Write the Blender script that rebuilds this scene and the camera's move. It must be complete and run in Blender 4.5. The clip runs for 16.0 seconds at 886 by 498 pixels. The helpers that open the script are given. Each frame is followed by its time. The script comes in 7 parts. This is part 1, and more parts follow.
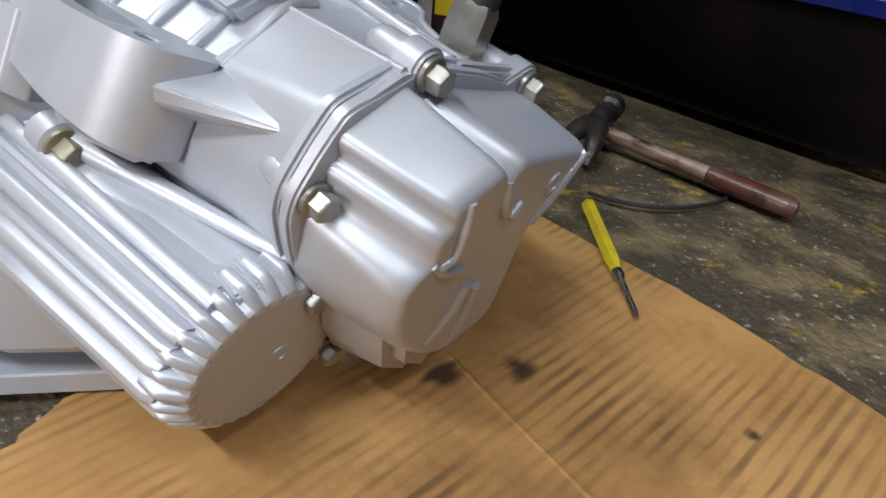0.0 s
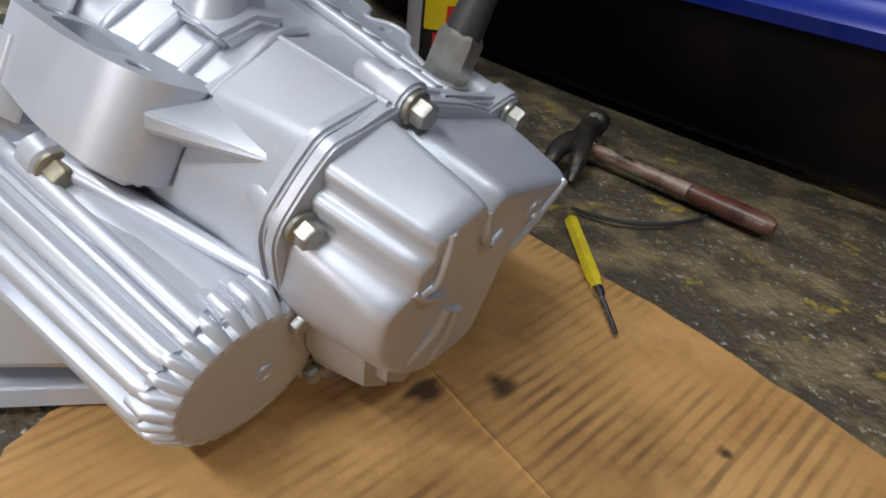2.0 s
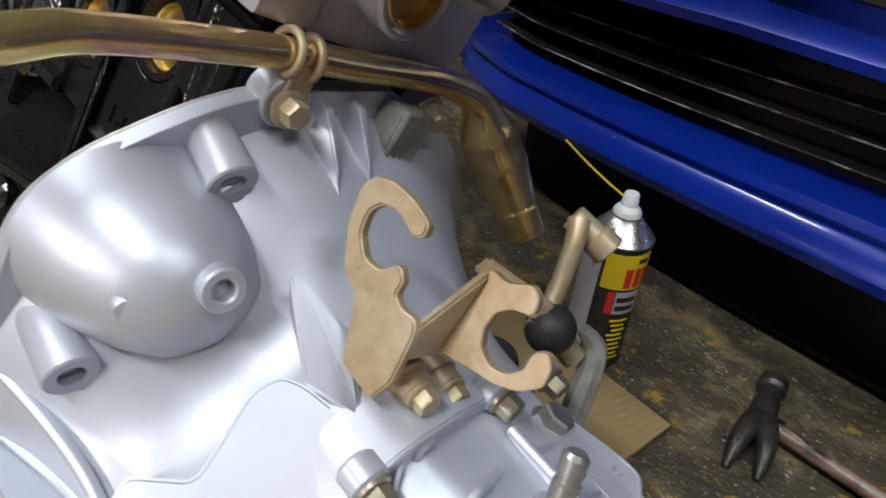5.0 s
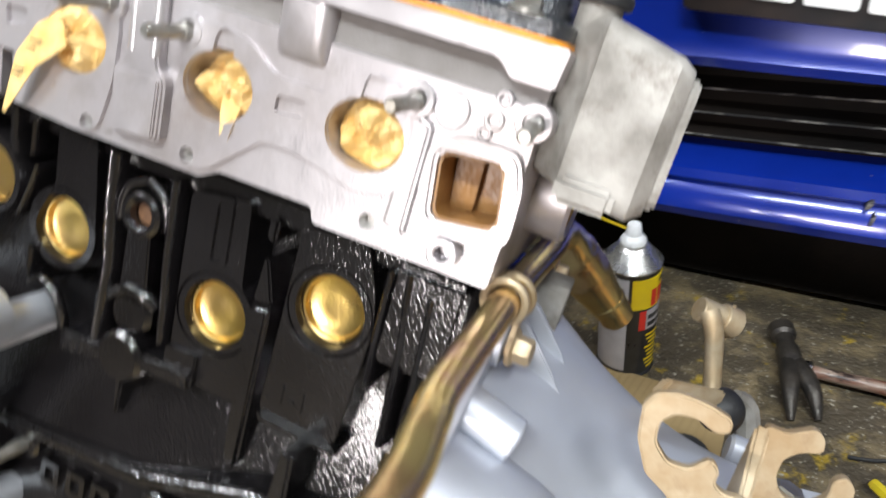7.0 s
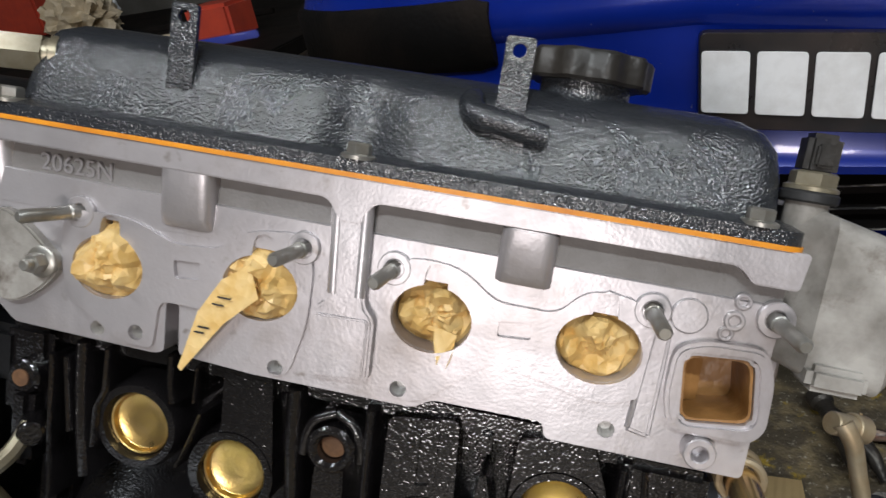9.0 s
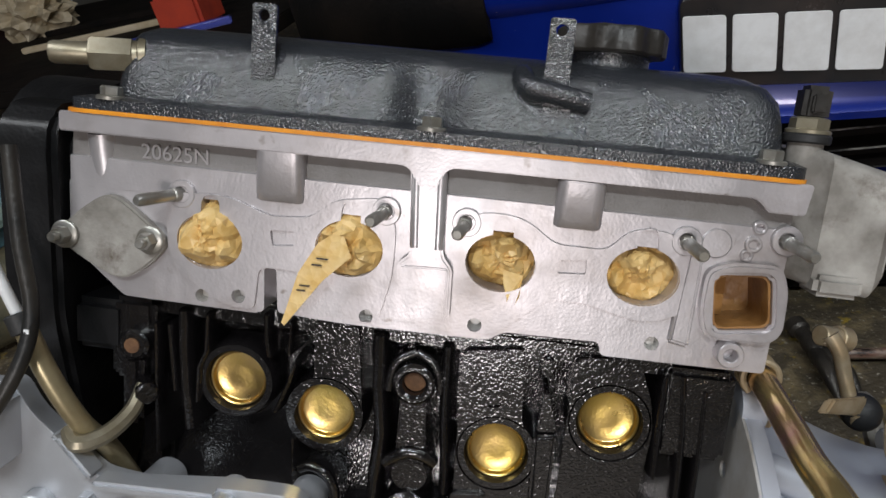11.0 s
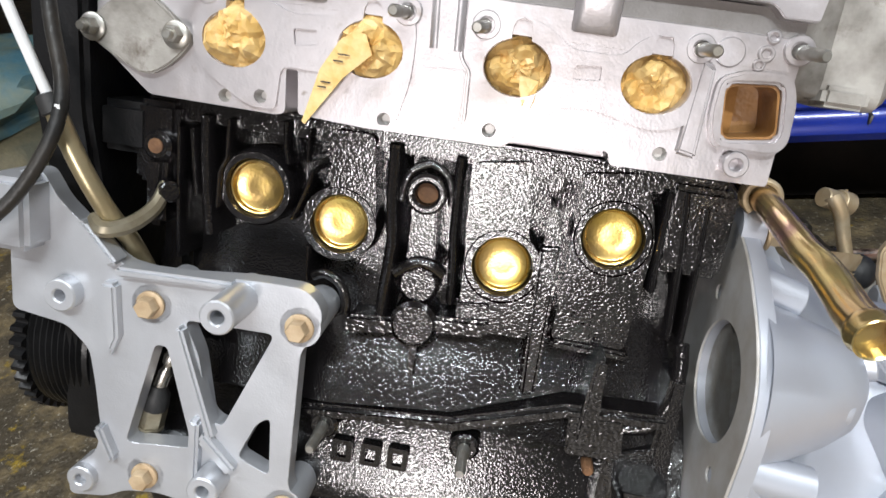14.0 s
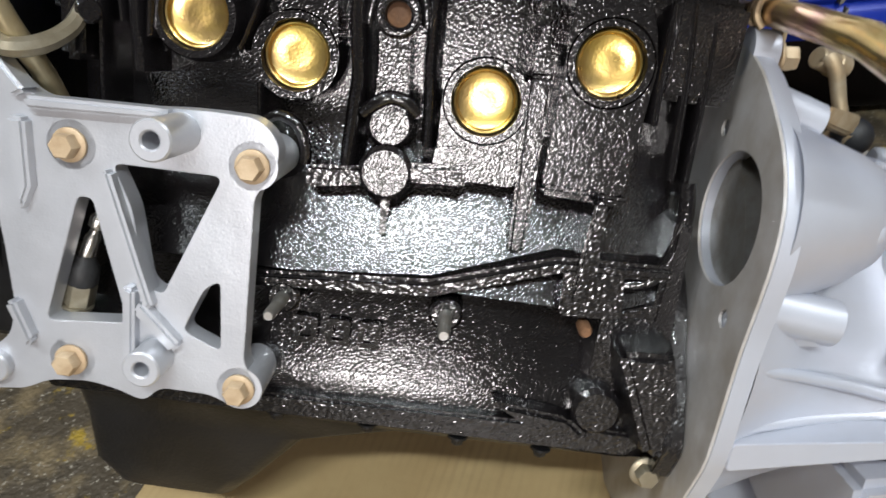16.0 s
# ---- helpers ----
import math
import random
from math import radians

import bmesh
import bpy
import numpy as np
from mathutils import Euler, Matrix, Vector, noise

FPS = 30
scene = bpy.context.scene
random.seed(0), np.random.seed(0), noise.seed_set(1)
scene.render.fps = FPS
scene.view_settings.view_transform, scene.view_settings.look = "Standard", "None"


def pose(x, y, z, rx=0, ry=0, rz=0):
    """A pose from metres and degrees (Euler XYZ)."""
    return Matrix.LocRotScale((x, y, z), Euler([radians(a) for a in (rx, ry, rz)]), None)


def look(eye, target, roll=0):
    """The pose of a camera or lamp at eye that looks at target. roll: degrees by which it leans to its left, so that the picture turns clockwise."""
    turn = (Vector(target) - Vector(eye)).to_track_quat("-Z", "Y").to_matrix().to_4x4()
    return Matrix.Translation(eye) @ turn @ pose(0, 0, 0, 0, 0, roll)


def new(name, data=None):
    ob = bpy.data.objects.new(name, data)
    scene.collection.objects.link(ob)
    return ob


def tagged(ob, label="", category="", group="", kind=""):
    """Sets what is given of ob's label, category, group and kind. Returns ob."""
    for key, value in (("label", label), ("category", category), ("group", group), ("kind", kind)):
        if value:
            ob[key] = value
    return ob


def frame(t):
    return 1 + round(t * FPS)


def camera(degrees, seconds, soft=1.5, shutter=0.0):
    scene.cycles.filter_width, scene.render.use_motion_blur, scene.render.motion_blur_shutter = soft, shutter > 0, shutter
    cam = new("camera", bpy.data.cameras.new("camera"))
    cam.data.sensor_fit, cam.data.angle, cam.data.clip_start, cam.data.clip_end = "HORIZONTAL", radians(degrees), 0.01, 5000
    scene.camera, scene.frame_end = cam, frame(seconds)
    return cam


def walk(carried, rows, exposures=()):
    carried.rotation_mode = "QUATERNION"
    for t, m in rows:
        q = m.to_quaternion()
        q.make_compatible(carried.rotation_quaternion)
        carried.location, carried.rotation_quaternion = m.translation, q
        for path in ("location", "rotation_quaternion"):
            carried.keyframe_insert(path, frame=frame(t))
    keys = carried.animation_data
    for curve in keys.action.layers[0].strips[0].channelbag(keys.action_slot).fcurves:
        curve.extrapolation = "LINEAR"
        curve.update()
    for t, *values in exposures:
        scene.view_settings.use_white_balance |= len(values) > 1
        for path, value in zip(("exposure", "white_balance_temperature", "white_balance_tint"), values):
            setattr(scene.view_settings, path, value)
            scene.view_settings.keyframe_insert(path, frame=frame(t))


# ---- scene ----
cam = camera(67.3, 16.0, 1.5, 0.5)
PATH = [
    (0, (0.4, 0.551, 0.263), (-0.669, 1.847, -0.822), 5.6),
    (0.5, (0.407, 0.555, 0.266), (-0.638, 1.865, -0.826), 6.0),
    (1, (0.41, 0.552, 0.274), (-0.657, 1.871, -0.785), 5.6),
    (1.5, (0.409, 0.555, 0.271), (-0.64, 1.873, -0.807), 6.2),
    (2, (0.402, 0.551, 0.275), (-0.644, 1.873, -0.801), 7.0),
    (2.5, (0.382, 0.551, 0.304), (-0.695, 1.897, -0.711), 8.4),
    (3, (0.334, 0.558, 0.348), (-0.864, 1.852, -0.595), 8.4),
    (3.5, (0.291, 0.567, 0.384), (-0.94, 1.811, -0.584), 7.3),
    (3.7, (0.278, 0.573, 0.397), (-0.941, 1.821, -0.581), 6.7),
    (5.8, (0.186, 0.511, 0.464), (-1.042, 1.705, -0.563), 7.6),
    (6, (0.171, 0.494, 0.469), (-1.074, 1.678, -0.555), 7.2),
    (6.3, (0.140, 0.470, 0.476), (-1.100, 1.655, -0.555), 3.6),
    (6.5, (0.113, 0.466, 0.492), (-1.027, 1.726, -0.564), 0.5),
    (7, (0.053, 0.476, 0.557), (-0.789, 1.940, -0.513), -6.2),
    (7.5, (-0.009, 0.476, 0.595), (-0.626, 2.109, -0.380), -8.7),
    (8, (-0.047, 0.479, 0.618), (-0.643, 2.133, -0.335), -10.8),
    (8.5, (-0.071, 0.467, 0.632), (-0.672, 2.126, -0.309), -11.3),
    (9, (-0.089, 0.453, 0.636), (-0.708, 2.123, -0.273), -10.7),
    (9.2, (-0.097, 0.448, 0.642), (-0.685, 2.125, -0.276), -11.3),
    (11.3, (-0.129, 0.379, 0.664), (-0.64, 2.035, -0.334), -13.2),
    (11.5, (-0.13, 0.375, 0.656), (-0.642, 2.03, -0.343), -12.7),
    (12, (-0.133, 0.365, 0.64), (-0.652, 2.0, -0.388), -12.4),
    (12.5, (-0.136, 0.35, 0.63), (-0.69, 1.966, -0.411), -12.4),
    (13, (-0.138, 0.331, 0.615), (-0.696, 1.937, -0.439), -11.0),
    (13.5, (-0.136, 0.325, 0.61), (-0.685, 1.931, -0.448), -11.6),
    (14, (-0.134, 0.326, 0.599), (-0.671, 1.897, -0.517), -11.6),
    (14.5, (-0.137, 0.321, 0.586), (-0.649, 1.893, -0.539), -11.1),
    (15, (-0.147, 0.314, 0.554), (-0.583, 1.891, -0.596), -7.7),
    (15.5, (-0.16, 0.317, 0.511), (-0.502, 1.917, -0.64), -6.0),
    (16, (-0.166, 0.316, 0.499), (-0.56, 1.884, -0.678), -10.2),
]
walk(cam, [(t, look(eye, target, roll)) for t, eye, target, roll in PATH], exposures=[(0, 0.25), (1.0, 0.22), (2.0, 0.16), (2.5, 0.05), (3.0, 0.1), (3.4, 0.36), (3.5, 0.36), (6.0, 0.15), (6.5, 1.1), (7.0, 0.9), (7.5, -0.28), (8.5, -0.1), (9.0, -0.12), (11.5, -0.42), (12.0, -0.35), (12.5, -0.2), (13.0, 0.05), (14.0, 0.4), (15.5, 0.38), (16.0, 0.42)])

# ---- world and lights ----
world = bpy.data.worlds.new("workshop_air")
scene.world = world
world.use_nodes = True
world.node_tree.nodes["Background"].inputs[0].default_value = (0.75, 0.85, 1.0, 1)
world.node_tree.nodes["Background"].inputs[1].default_value = 0.12


def area_lamp(name, eye, target, size_x, size_y, watts, colour):
    lamp = bpy.data.lights.new(name, "AREA")
    lamp.shape, lamp.size, lamp.size_y, lamp.energy, lamp.color = "RECTANGLE", size_x, size_y, watts, colour
    ob = new(name, lamp)
    ob.matrix_world = look(eye, target)
    return ob


# daylight through the opening in the wall behind and a ceiling tube, both unseen, set from reflections
area_lamp("window_light", (0.06, -3.42, 1.25), (0.10, 0.7, 0.40), 0.86, 0.58, 64.0, (1.0, 0.94, 0.93))
area_lamp("unseen_tube_light", (0.42, -0.90, 2.66), (0.42, -0.88, 0.0), 1.2, 0.10, 60.0, (0.90, 0.97, 1.0))
# two side tubes added as ambient fill, out of view
area_lamp("unseen_tube_light", (1.9, 0.4, 2.66), (0.9, 0.6, 0.0), 1.2, 0.10, 21.0, (0.93, 0.96, 1.0))
area_lamp("unseen_tube_light", (-1.2, 0.0, 2.66), (-0.9, 0.4, 0.0), 1.2, 0.10, 24.0, (0.93, 0.96, 1.0))

# ---- building tools ----
E = Matrix(((0.9661, -0.1411, 0.2161, -0.354), (0.0519, 0.9265, 0.3727, 0.686), (-0.2528, -0.3489, 0.9024, 0.464), (0, 0, 0, 1)))
AXIS = {"x": 0, "y": 1, "z": 2}


def lift(axis, p, a):
    """A plane point p at the height a along an axis: (y, z), (x, z) or (x, y)."""
    return {"x": (a, p[0], p[1]), "y": (p[0], a, p[1]), "z": (p[0], p[1], a)}[axis]


def soften(bm, verts, width, segments=2, angle=25):
    if width <= 0:
        return
    verts = set(verts)
    edges = [e for e in bm.edges if e.verts[0] in verts and e.verts[1] in verts and len(e.link_faces) == 2 and e.calc_face_angle(0) > radians(angle)]
    if edges:
        bmesh.ops.bevel(bm, geom=edges, offset=width, segments=segments, affect="EDGES", clamp_overlap=True)


def box(bm, x0, x1, y0, y1, z0, z1, bev=0.001, m=None):
    vs = [bm.verts.new((x, y, z)) for x in (x0, x1) for y in (y0, y1) for z in (z0, z1)]
    for f in ((0, 1, 3, 2), (4, 6, 7, 5), (0, 4, 5, 1), (2, 3, 7, 6), (0, 2, 6, 4), (1, 5, 7, 3)):
        bm.faces.new([vs[i] for i in f])
    if m:
        bmesh.ops.transform(bm, matrix=m, verts=vs)
    bmesh.ops.recalc_face_normals(bm, faces=list({f for v in vs for f in v.link_faces}))
    soften(bm, vs, bev)


def loft(bm, rings, cap=True, closed=True):
    """Skin over rings of equally many points."""
    rows = [[bm.verts.new(p) for p in ring] for ring in rings]
    n = len(rows[0])
    for a, b in zip(rows, rows[1:]):
        for i in range(n if closed else n - 1):
            j = (i + 1) % n
            bm.faces.new((a[i], a[j], b[j], b[i]))
    if cap:
        bm.faces.new(rows[0][::-1])
        bm.faces.new(rows[-1])
    vs = [v for row in rows for v in row]
    bmesh.ops.recalc_face_normals(bm, faces=list({f for v in vs for f in v.link_faces}))
    return vs


def ring(centre, u, v, r, seg, start=0.0):
    return [Vector(centre) + r * (math.cos(start + 2 * math.pi * i / seg) * u + math.sin(start + 2 * math.pi * i / seg) * v) for i in range(seg)]


def frame_of(d):
    d = Vector(d).normalized()
    u = d.cross((0, 0, 1) if abs(d.z) < 0.9 else (1, 0, 0)).normalized()
    return d, u, d.cross(u)


def turned(bm, p, d, profile, seg=24, cap=True):
    """A turned body: profile rows of (distance along d, radius)."""
    d, u, v = frame_of(d)
    return loft(bm, [ring(Vector(p) + a * d, u, v, max(r, 1e-5), seg) for a, r in profile], cap)


def cyl(bm, p0, p1, r, r1=None, seg=20, bev=0.0):
    d = Vector(p1) - Vector(p0)
    h = d.length
    r1 = r if r1 is None else r1
    if bev:
        return turned(bm, p0, d, [(0, r - bev), (bev, r), (h - bev, r1), (h, r1 - bev)], seg)
    return turned(bm, p0, d, [(0, r), (h, r1)], seg)


def tube(bm, p0, p1, r, inner, seg=24, depth=None, bev=0.0008):
    """A cylinder with a bore sunk from its p1 end."""
    d = Vector(p1) - Vector(p0)
    h = d.length
    depth = h * 0.9 if depth is None else depth
    return turned(bm, p0, d, [(0, r), (h - bev, r), (h, r - bev), (h, inner + bev), (h - bev, inner), (h - depth, inner)], seg)


def sweep(bm, pts, r, seg=16, smooth=6, cap=True):
    """A round bar along a curve through pts; r one radius or one for each point."""
    pts = [Vector(p) for p in pts]
    rs = r if isinstance(r, (list, tuple)) else [r] * len(pts)
    line, width = [], []
    for i in range(len(pts) - 1):
        a, b, c, d = pts[max(i - 1, 0)], pts[i], pts[i + 1], pts[min(i + 2, len(pts) - 1)]
        for k in range(smooth):
            t = k / smooth
            line.append(0.5 * (2 * b + (c - a) * t + (2 * a - 5 * b + 4 * c - d) * t * t + (3 * b - a - 3 * c + d) * t**3))
            width.append(rs[i] + (rs[i + 1] - rs[i]) * t)
    line.append(pts[-1]), width.append(rs[-1])
    _, u, _ = frame_of(line[1] - line[0])
    rings = []
    for i, p in enumerate(line):
        d = (line[min(i + 1, len(line) - 1)] - line[max(i - 1, 0)]).normalized()
        u = (u - d * u.dot(d)).normalized()
        rings.append(ring(p, u, d.cross(u), width[i], seg))
    return loft(bm, rings, cap)


def rounded(pts, r=0.004, n=4):
    """A polygon with its corners rounded; a point may carry its own radius."""
    out = []
    for i, p in enumerate(pts):
        rad = p[2] if len(p) > 2 else r
        p, a, b = Vector(p[:2]), Vector(pts[i - 1][:2]), Vector(pts[(i + 1) % len(pts)][:2])
        ua, ub = (a - p), (b - p)
        cut = min(rad, 0.45 * ua.length, 0.45 * ub.length)
        s, e = p + ua.normalized() * cut, p + ub.normalized() * cut
        for k in range(n + 1):
            t = k / n
            q = (1 - t) ** 2 * s + 2 * t * (1 - t) * p + t * t * e
            out.append((q.x, q.y))
    return out


def circle(cx, cy, r, seg=24):
    return [(cx + r * math.cos(2 * math.pi * i / seg), cy + r * math.sin(2 * math.pi * i / seg)) for i in range(seg)]


def prism(bm, pts, axis, a, b, bev=0.001, holes=(), segments=2):
    """A plate of an outline, with holes through it, from a to b along an axis."""
    if not holes:
        vs = loft(bm, [[lift(axis, p, h) for p in pts] for h in (a, b)])
        soften(bm, vs, bev, segments)
        return vs
    loops, edges = [], []
    for line in (pts, *holes):
        vs = [bm.verts.new(lift(axis, p, a)) for p in line]
        loops.append(vs)
        edges += [bm.edges.new((vs[i], vs[(i + 1) % len(vs)])) for i in range(len(vs))]
    faces = [f for f in bmesh.ops.triangle_fill(bm, use_beauty=True, edges=edges)["geom"] if isinstance(f, bmesh.types.BMFace)]
    made = bmesh.ops.extrude_face_region(bm, geom=faces)["geom"]
    top = [v for v in made if isinstance(v, bmesh.types.BMVert)]
    move = [0, 0, 0]
    move[AXIS[axis]] = b - a
    bmesh.ops.translate(bm, verts=top, vec=move)
    vs = [v for loop in loops for v in loop] + top
    bmesh.ops.recalc_face_normals(bm, faces=list({f for v in vs for f in v.link_faces}))
    soften(bm, vs, bev, segments)
    return vs


def hull(bm, pts, bev=0.001):
    """The convex body round some points."""
    vs = [bm.verts.new(p) for p in pts]
    made = bmesh.ops.convex_hull(bm, input=vs)
    junk = [g for g in made["geom_interior"] if isinstance(g, bmesh.types.BMVert)]
    bmesh.ops.delete(bm, geom=junk, context="VERTS")
    vs = [v for v in vs if v.is_valid]
    bmesh.ops.dissolve_limit(bm, angle_limit=radians(2), verts=vs, edges=list({e for v in vs for e in v.link_edges}))
    soften(bm, [v for v in vs if v.is_valid], bev)


def hexagon(bm, p, d, across, height, washer=0.0):
    """A hexagon head on p that stands along d, with a round flange."""
    d = Vector(d).normalized()
    p = Vector(p)
    if washer:
        turned(bm, p, d, [(0, washer), (0.0018, washer), (0.0026, washer * 0.85)], 24)
    turned(bm, p + d * (0.002 if washer else 0), d, [(0, across * 0.56), (height * 0.85, across * 0.56), (height, across * 0.48)], 6)


def mesh_of(name, bm, material, angle=38):
    bmesh.ops.remove_doubles(bm, verts=bm.verts[:], dist=1e-6)
    for f in bm.faces:
        f.smooth = True
    for e in bm.edges:
        e.smooth = not (len(e.link_faces) == 2 and e.calc_face_angle(0) > radians(angle))
    me = bpy.data.meshes.new(name)
    bm.to_mesh(me)
    bm.free()
    me.materials.append(material)
    return me


def part(name, bm, material, parent, label="", angle=38):
    """Links a bmesh as one mesh object under a thing or a part."""
    ob = new(name, mesh_of(name, bm, material, angle))
    ob.parent = parent
    return tagged(ob, label)


def thing(name, label, category, group="", kind="", m=None):
    ob = tagged(new(name), label, category, group, kind)
    ob.empty_display_size = 0.05
    if m is not None:
        ob.matrix_world = m
    return ob


def solid(name, bm, material, label, category, group="", kind="", m=None, angle=38):
    ob = tagged(new(name, mesh_of(name, bm, material, angle)), label, category, group, kind)
    if m is not None:
        ob.matrix_world = m
    return ob


def lettering(bm, text, m, height, depth):
    """Raised characters of the built-in font, in the plane of m."""
    curve = bpy.data.curves.new("lettering", "FONT")
    curve.body, curve.size, curve.extrude = text, height, depth
    ob = bpy.data.objects.new("lettering", curve)
    me = ob.to_mesh()
    me.transform(m)
    bm.from_mesh(me)
    ob.to_mesh_clear()
    bpy.data.objects.remove(ob)
    bpy.data.curves.remove(curve)

# ---- materials ----
def shader(name, base, rough=0.5, metal=0.0, second=None, spots=6.0, amount=0.5, grain=0.0, grain_size=200.0, relief=0.0, relief_size=15.0, rough_var=0.1, coat=0.0, spec=0.5, third=None, third_size=2.0, third_at=(0.55, 0.7), stretch=(1, 1, 1), flecks=None, fleck_size=70.0, fleck_at=(0.66, 0.70)):
    """A surface with two scales of colour change, fine grain and coarse relief."""
    mat = bpy.data.materials.new(name)
    mat.use_nodes = True
    tree = mat.node_tree
    bsdf = tree.nodes["Principled BSDF"]
    link = tree.links.new
    where = tree.nodes.new("ShaderNodeTexCoord")
    scale = tree.nodes.new("ShaderNodeMapping")
    scale.inputs["Scale"].default_value = stretch
    link(where.outputs["Object"], scale.inputs["Vector"])

    def noise_at(size, detail=5.0, rough_=0.6):
        n = tree.nodes.new("ShaderNodeTexNoise")
        n.inputs["Scale"].default_value, n.inputs["Detail"].default_value, n.inputs["Roughness"].default_value = size, detail, rough_
        link(scale.outputs["Vector"], n.inputs["Vector"])
        return n.outputs["Fac"]

    def ramp(fac, lo, hi):
        r = tree.nodes.new("ShaderNodeMapRange")
        r.inputs["From Min"].default_value, r.inputs["From Max"].default_value = lo, hi
        link(fac, r.inputs["Value"])
        return r.outputs["Result"]

    def mix(fac, a, b):
        m = tree.nodes.new("ShaderNodeMix")
        m.data_type = "RGBA"
        link(fac, m.inputs["Factor"])
        for sock, c in ((m.inputs[6], a), (m.inputs[7], b)):
            if isinstance(c, tuple):
                sock.default_value = (*c, 1)
            else:
                link(c, sock)
        return m.outputs[2]

    colour = base
    if second:
        width = 0.22 * (1.05 - amount)
        colour = mix(ramp(noise_at(spots), 0.62 - amount * 0.25 - width, 0.62 - amount * 0.25 + width), base, second)
    if third:
        colour = mix(ramp(noise_at(third_size, 8.0, 0.7), *third_at), colour, third)
    if flecks:
        colour = mix(ramp(noise_at(fleck_size, 3.0), *fleck_at), colour, flecks)
    if isinstance(colour, tuple):
        bsdf.inputs["Base Color"].default_value = (*colour, 1)
    else:
        link(colour, bsdf.inputs["Base Color"])
    bsdf.inputs["Metallic"].default_value = metal
    bsdf.inputs["Specular IOR Level"].default_value = spec
    bsdf.inputs["Coat Weight"].default_value = coat
    bsdf.inputs["Coat Roughness"].default_value = 0.06
    r = tree.nodes.new("ShaderNodeMapRange")
    r.inputs["To Min"].default_value, r.inputs["To Max"].default_value = max(rough - rough_var, 0.02), min(rough + rough_var, 1)
    link(noise_at(spots * 2.3), r.inputs["Value"])
    link(r.outputs["Result"], bsdf.inputs["Roughness"])
    last = None
    for strength, size, det in ((relief, relief_size, 3.0), (grain, grain_size, 0.6)):
        if strength > 0:
            bump = tree.nodes.new("ShaderNodeBump")
            bump.inputs["Strength"].default_value = min(strength, 1.0)
            bump.inputs["Distance"].default_value = 0.35 / size * max(strength, 1.0)
            link(noise_at(size, det), bump.inputs["Height"])
            if last:
                link(last, bump.inputs["Normal"])
            last = bump.outputs["Normal"]
    if last:
        link(last, bsdf.inputs["Normal"])
    return mat


silver = shader("silver_paint", (0.52, 0.55, 0.615), 0.43, 0.44, (0.49, 0.50, 0.545), 9, 0.4, 0.05, 700, 0.03, 45, 0.06)
silver_dusty = shader("pale_silver_paint", (0.57, 0.585, 0.62), 0.38, 0.5, (0.49, 0.50, 0.53), 14, 0.4, 0.15, 700, 0.04, 45, 0.1)
bare_flange = shader("bare_flange", (0.60, 0.59, 0.58), 0.45, 0.35, (0.46, 0.43, 0.39), 30, 0.4, 0.10, 700, 0.03, 60, 0.1)
cast_alu = shader("cast_aluminium", (0.57, 0.545, 0.56), 0.38, 0.62, (0.46, 0.43, 0.44), 10, 0.5, 0.12, 600, 0.035, 22, 0.17, third=(0.32, 0.28, 0.26), third_size=11, third_at=(0.52, 0.76), flecks=(0.24, 0.20, 0.17), fleck_size=60, fleck_at=(0.68, 0.80))
grey_alu = shader("weathered_aluminium", (0.42, 0.40, 0.37), 0.6, 0.15, (0.19, 0.175, 0.155), 22, 0.5, 0.3, 700, 0.06, 60, 0.1, third=(0.11, 0.085, 0.065), third_size=34, third_at=(0.56, 0.74))
black_gloss = shader("black_engine_enamel", (0.0050, 0.0043, 0.0046), 0.12, 0.0, (0.009, 0.008, 0.0085), 12, 0.4, 0.56, 690, 0.06, 120, 0.03, coat=0.0, spec=0.9)
black_smooth = shader("smooth_black_enamel", (0.0060, 0.0055, 0.006), 0.13, 0.0, (0.009, 0.008, 0.0085), 12, 0.4, 0.6, 420, 0.25, 120, 0.04, spec=0.95)
dull_cast = shader("darker_cast_aluminium", (0.24, 0.225, 0.22), 0.6, 0.25, (0.18, 0.165, 0.155), 18, 0.5, 0.35, 600, 0.05, 40, 0.1)
black_satin = shader("black_satin_paint", (0.006, 0.006, 0.0065), 0.36, 0.0, (0.012, 0.012, 0.013), 20, 0.4, 0.25, 500, 0.1, 40, 0.08, spec=0.35)
wrinkle = shader("wrinkle_black_paint", (0.022, 0.0245, 0.0295), 0.21, 0.0, (0.028, 0.031, 0.0365), 18, 0.4, 1.7, 820, 0.0, 120, 0.02, spec=1.0)
rubber = shader("black_rubber", (0.015, 0.015, 0.016), 0.55, 0.0, (0.03, 0.03, 0.03), 30, 0.4, 0.2, 400)
brass = shader("brass_plug", (0.80, 0.58, 0.16), 0.30, 1.0, (0.72, 0.50, 0.20), 30, 0.5, 0.15, 600, 0.0, 20, 0.08)
zinc = shader("yellow_zinc", (0.74, 0.60, 0.25), 0.20, 0.85, (0.58, 0.40, 0.20), 22, 0.5, 0.06, 600, 0.03, 60, 0.06, third=(0.56, 0.30, 0.30), third_size=20, third_at=(0.55, 0.70))
dull_zinc = shader("dull_zinc_tube", (0.52, 0.45, 0.28), 0.34, 0.7, (0.40, 0.32, 0.19), 24, 0.5, 0.1, 600, 0.03, 60, 0.08)
bolt_zinc = shader("bolt_zinc", (0.36, 0.325, 0.245), 0.40, 0.65, (0.26, 0.225, 0.155), 60, 0.5, 0.15, 900, 0.0, 20, 0.1)
bolt_steel = shader("bolt_steel", (0.40, 0.395, 0.375), 0.36, 0.75, (0.32, 0.30, 0.26), 70, 0.5, 0.15, 900, 0.0, 20, 0.1)
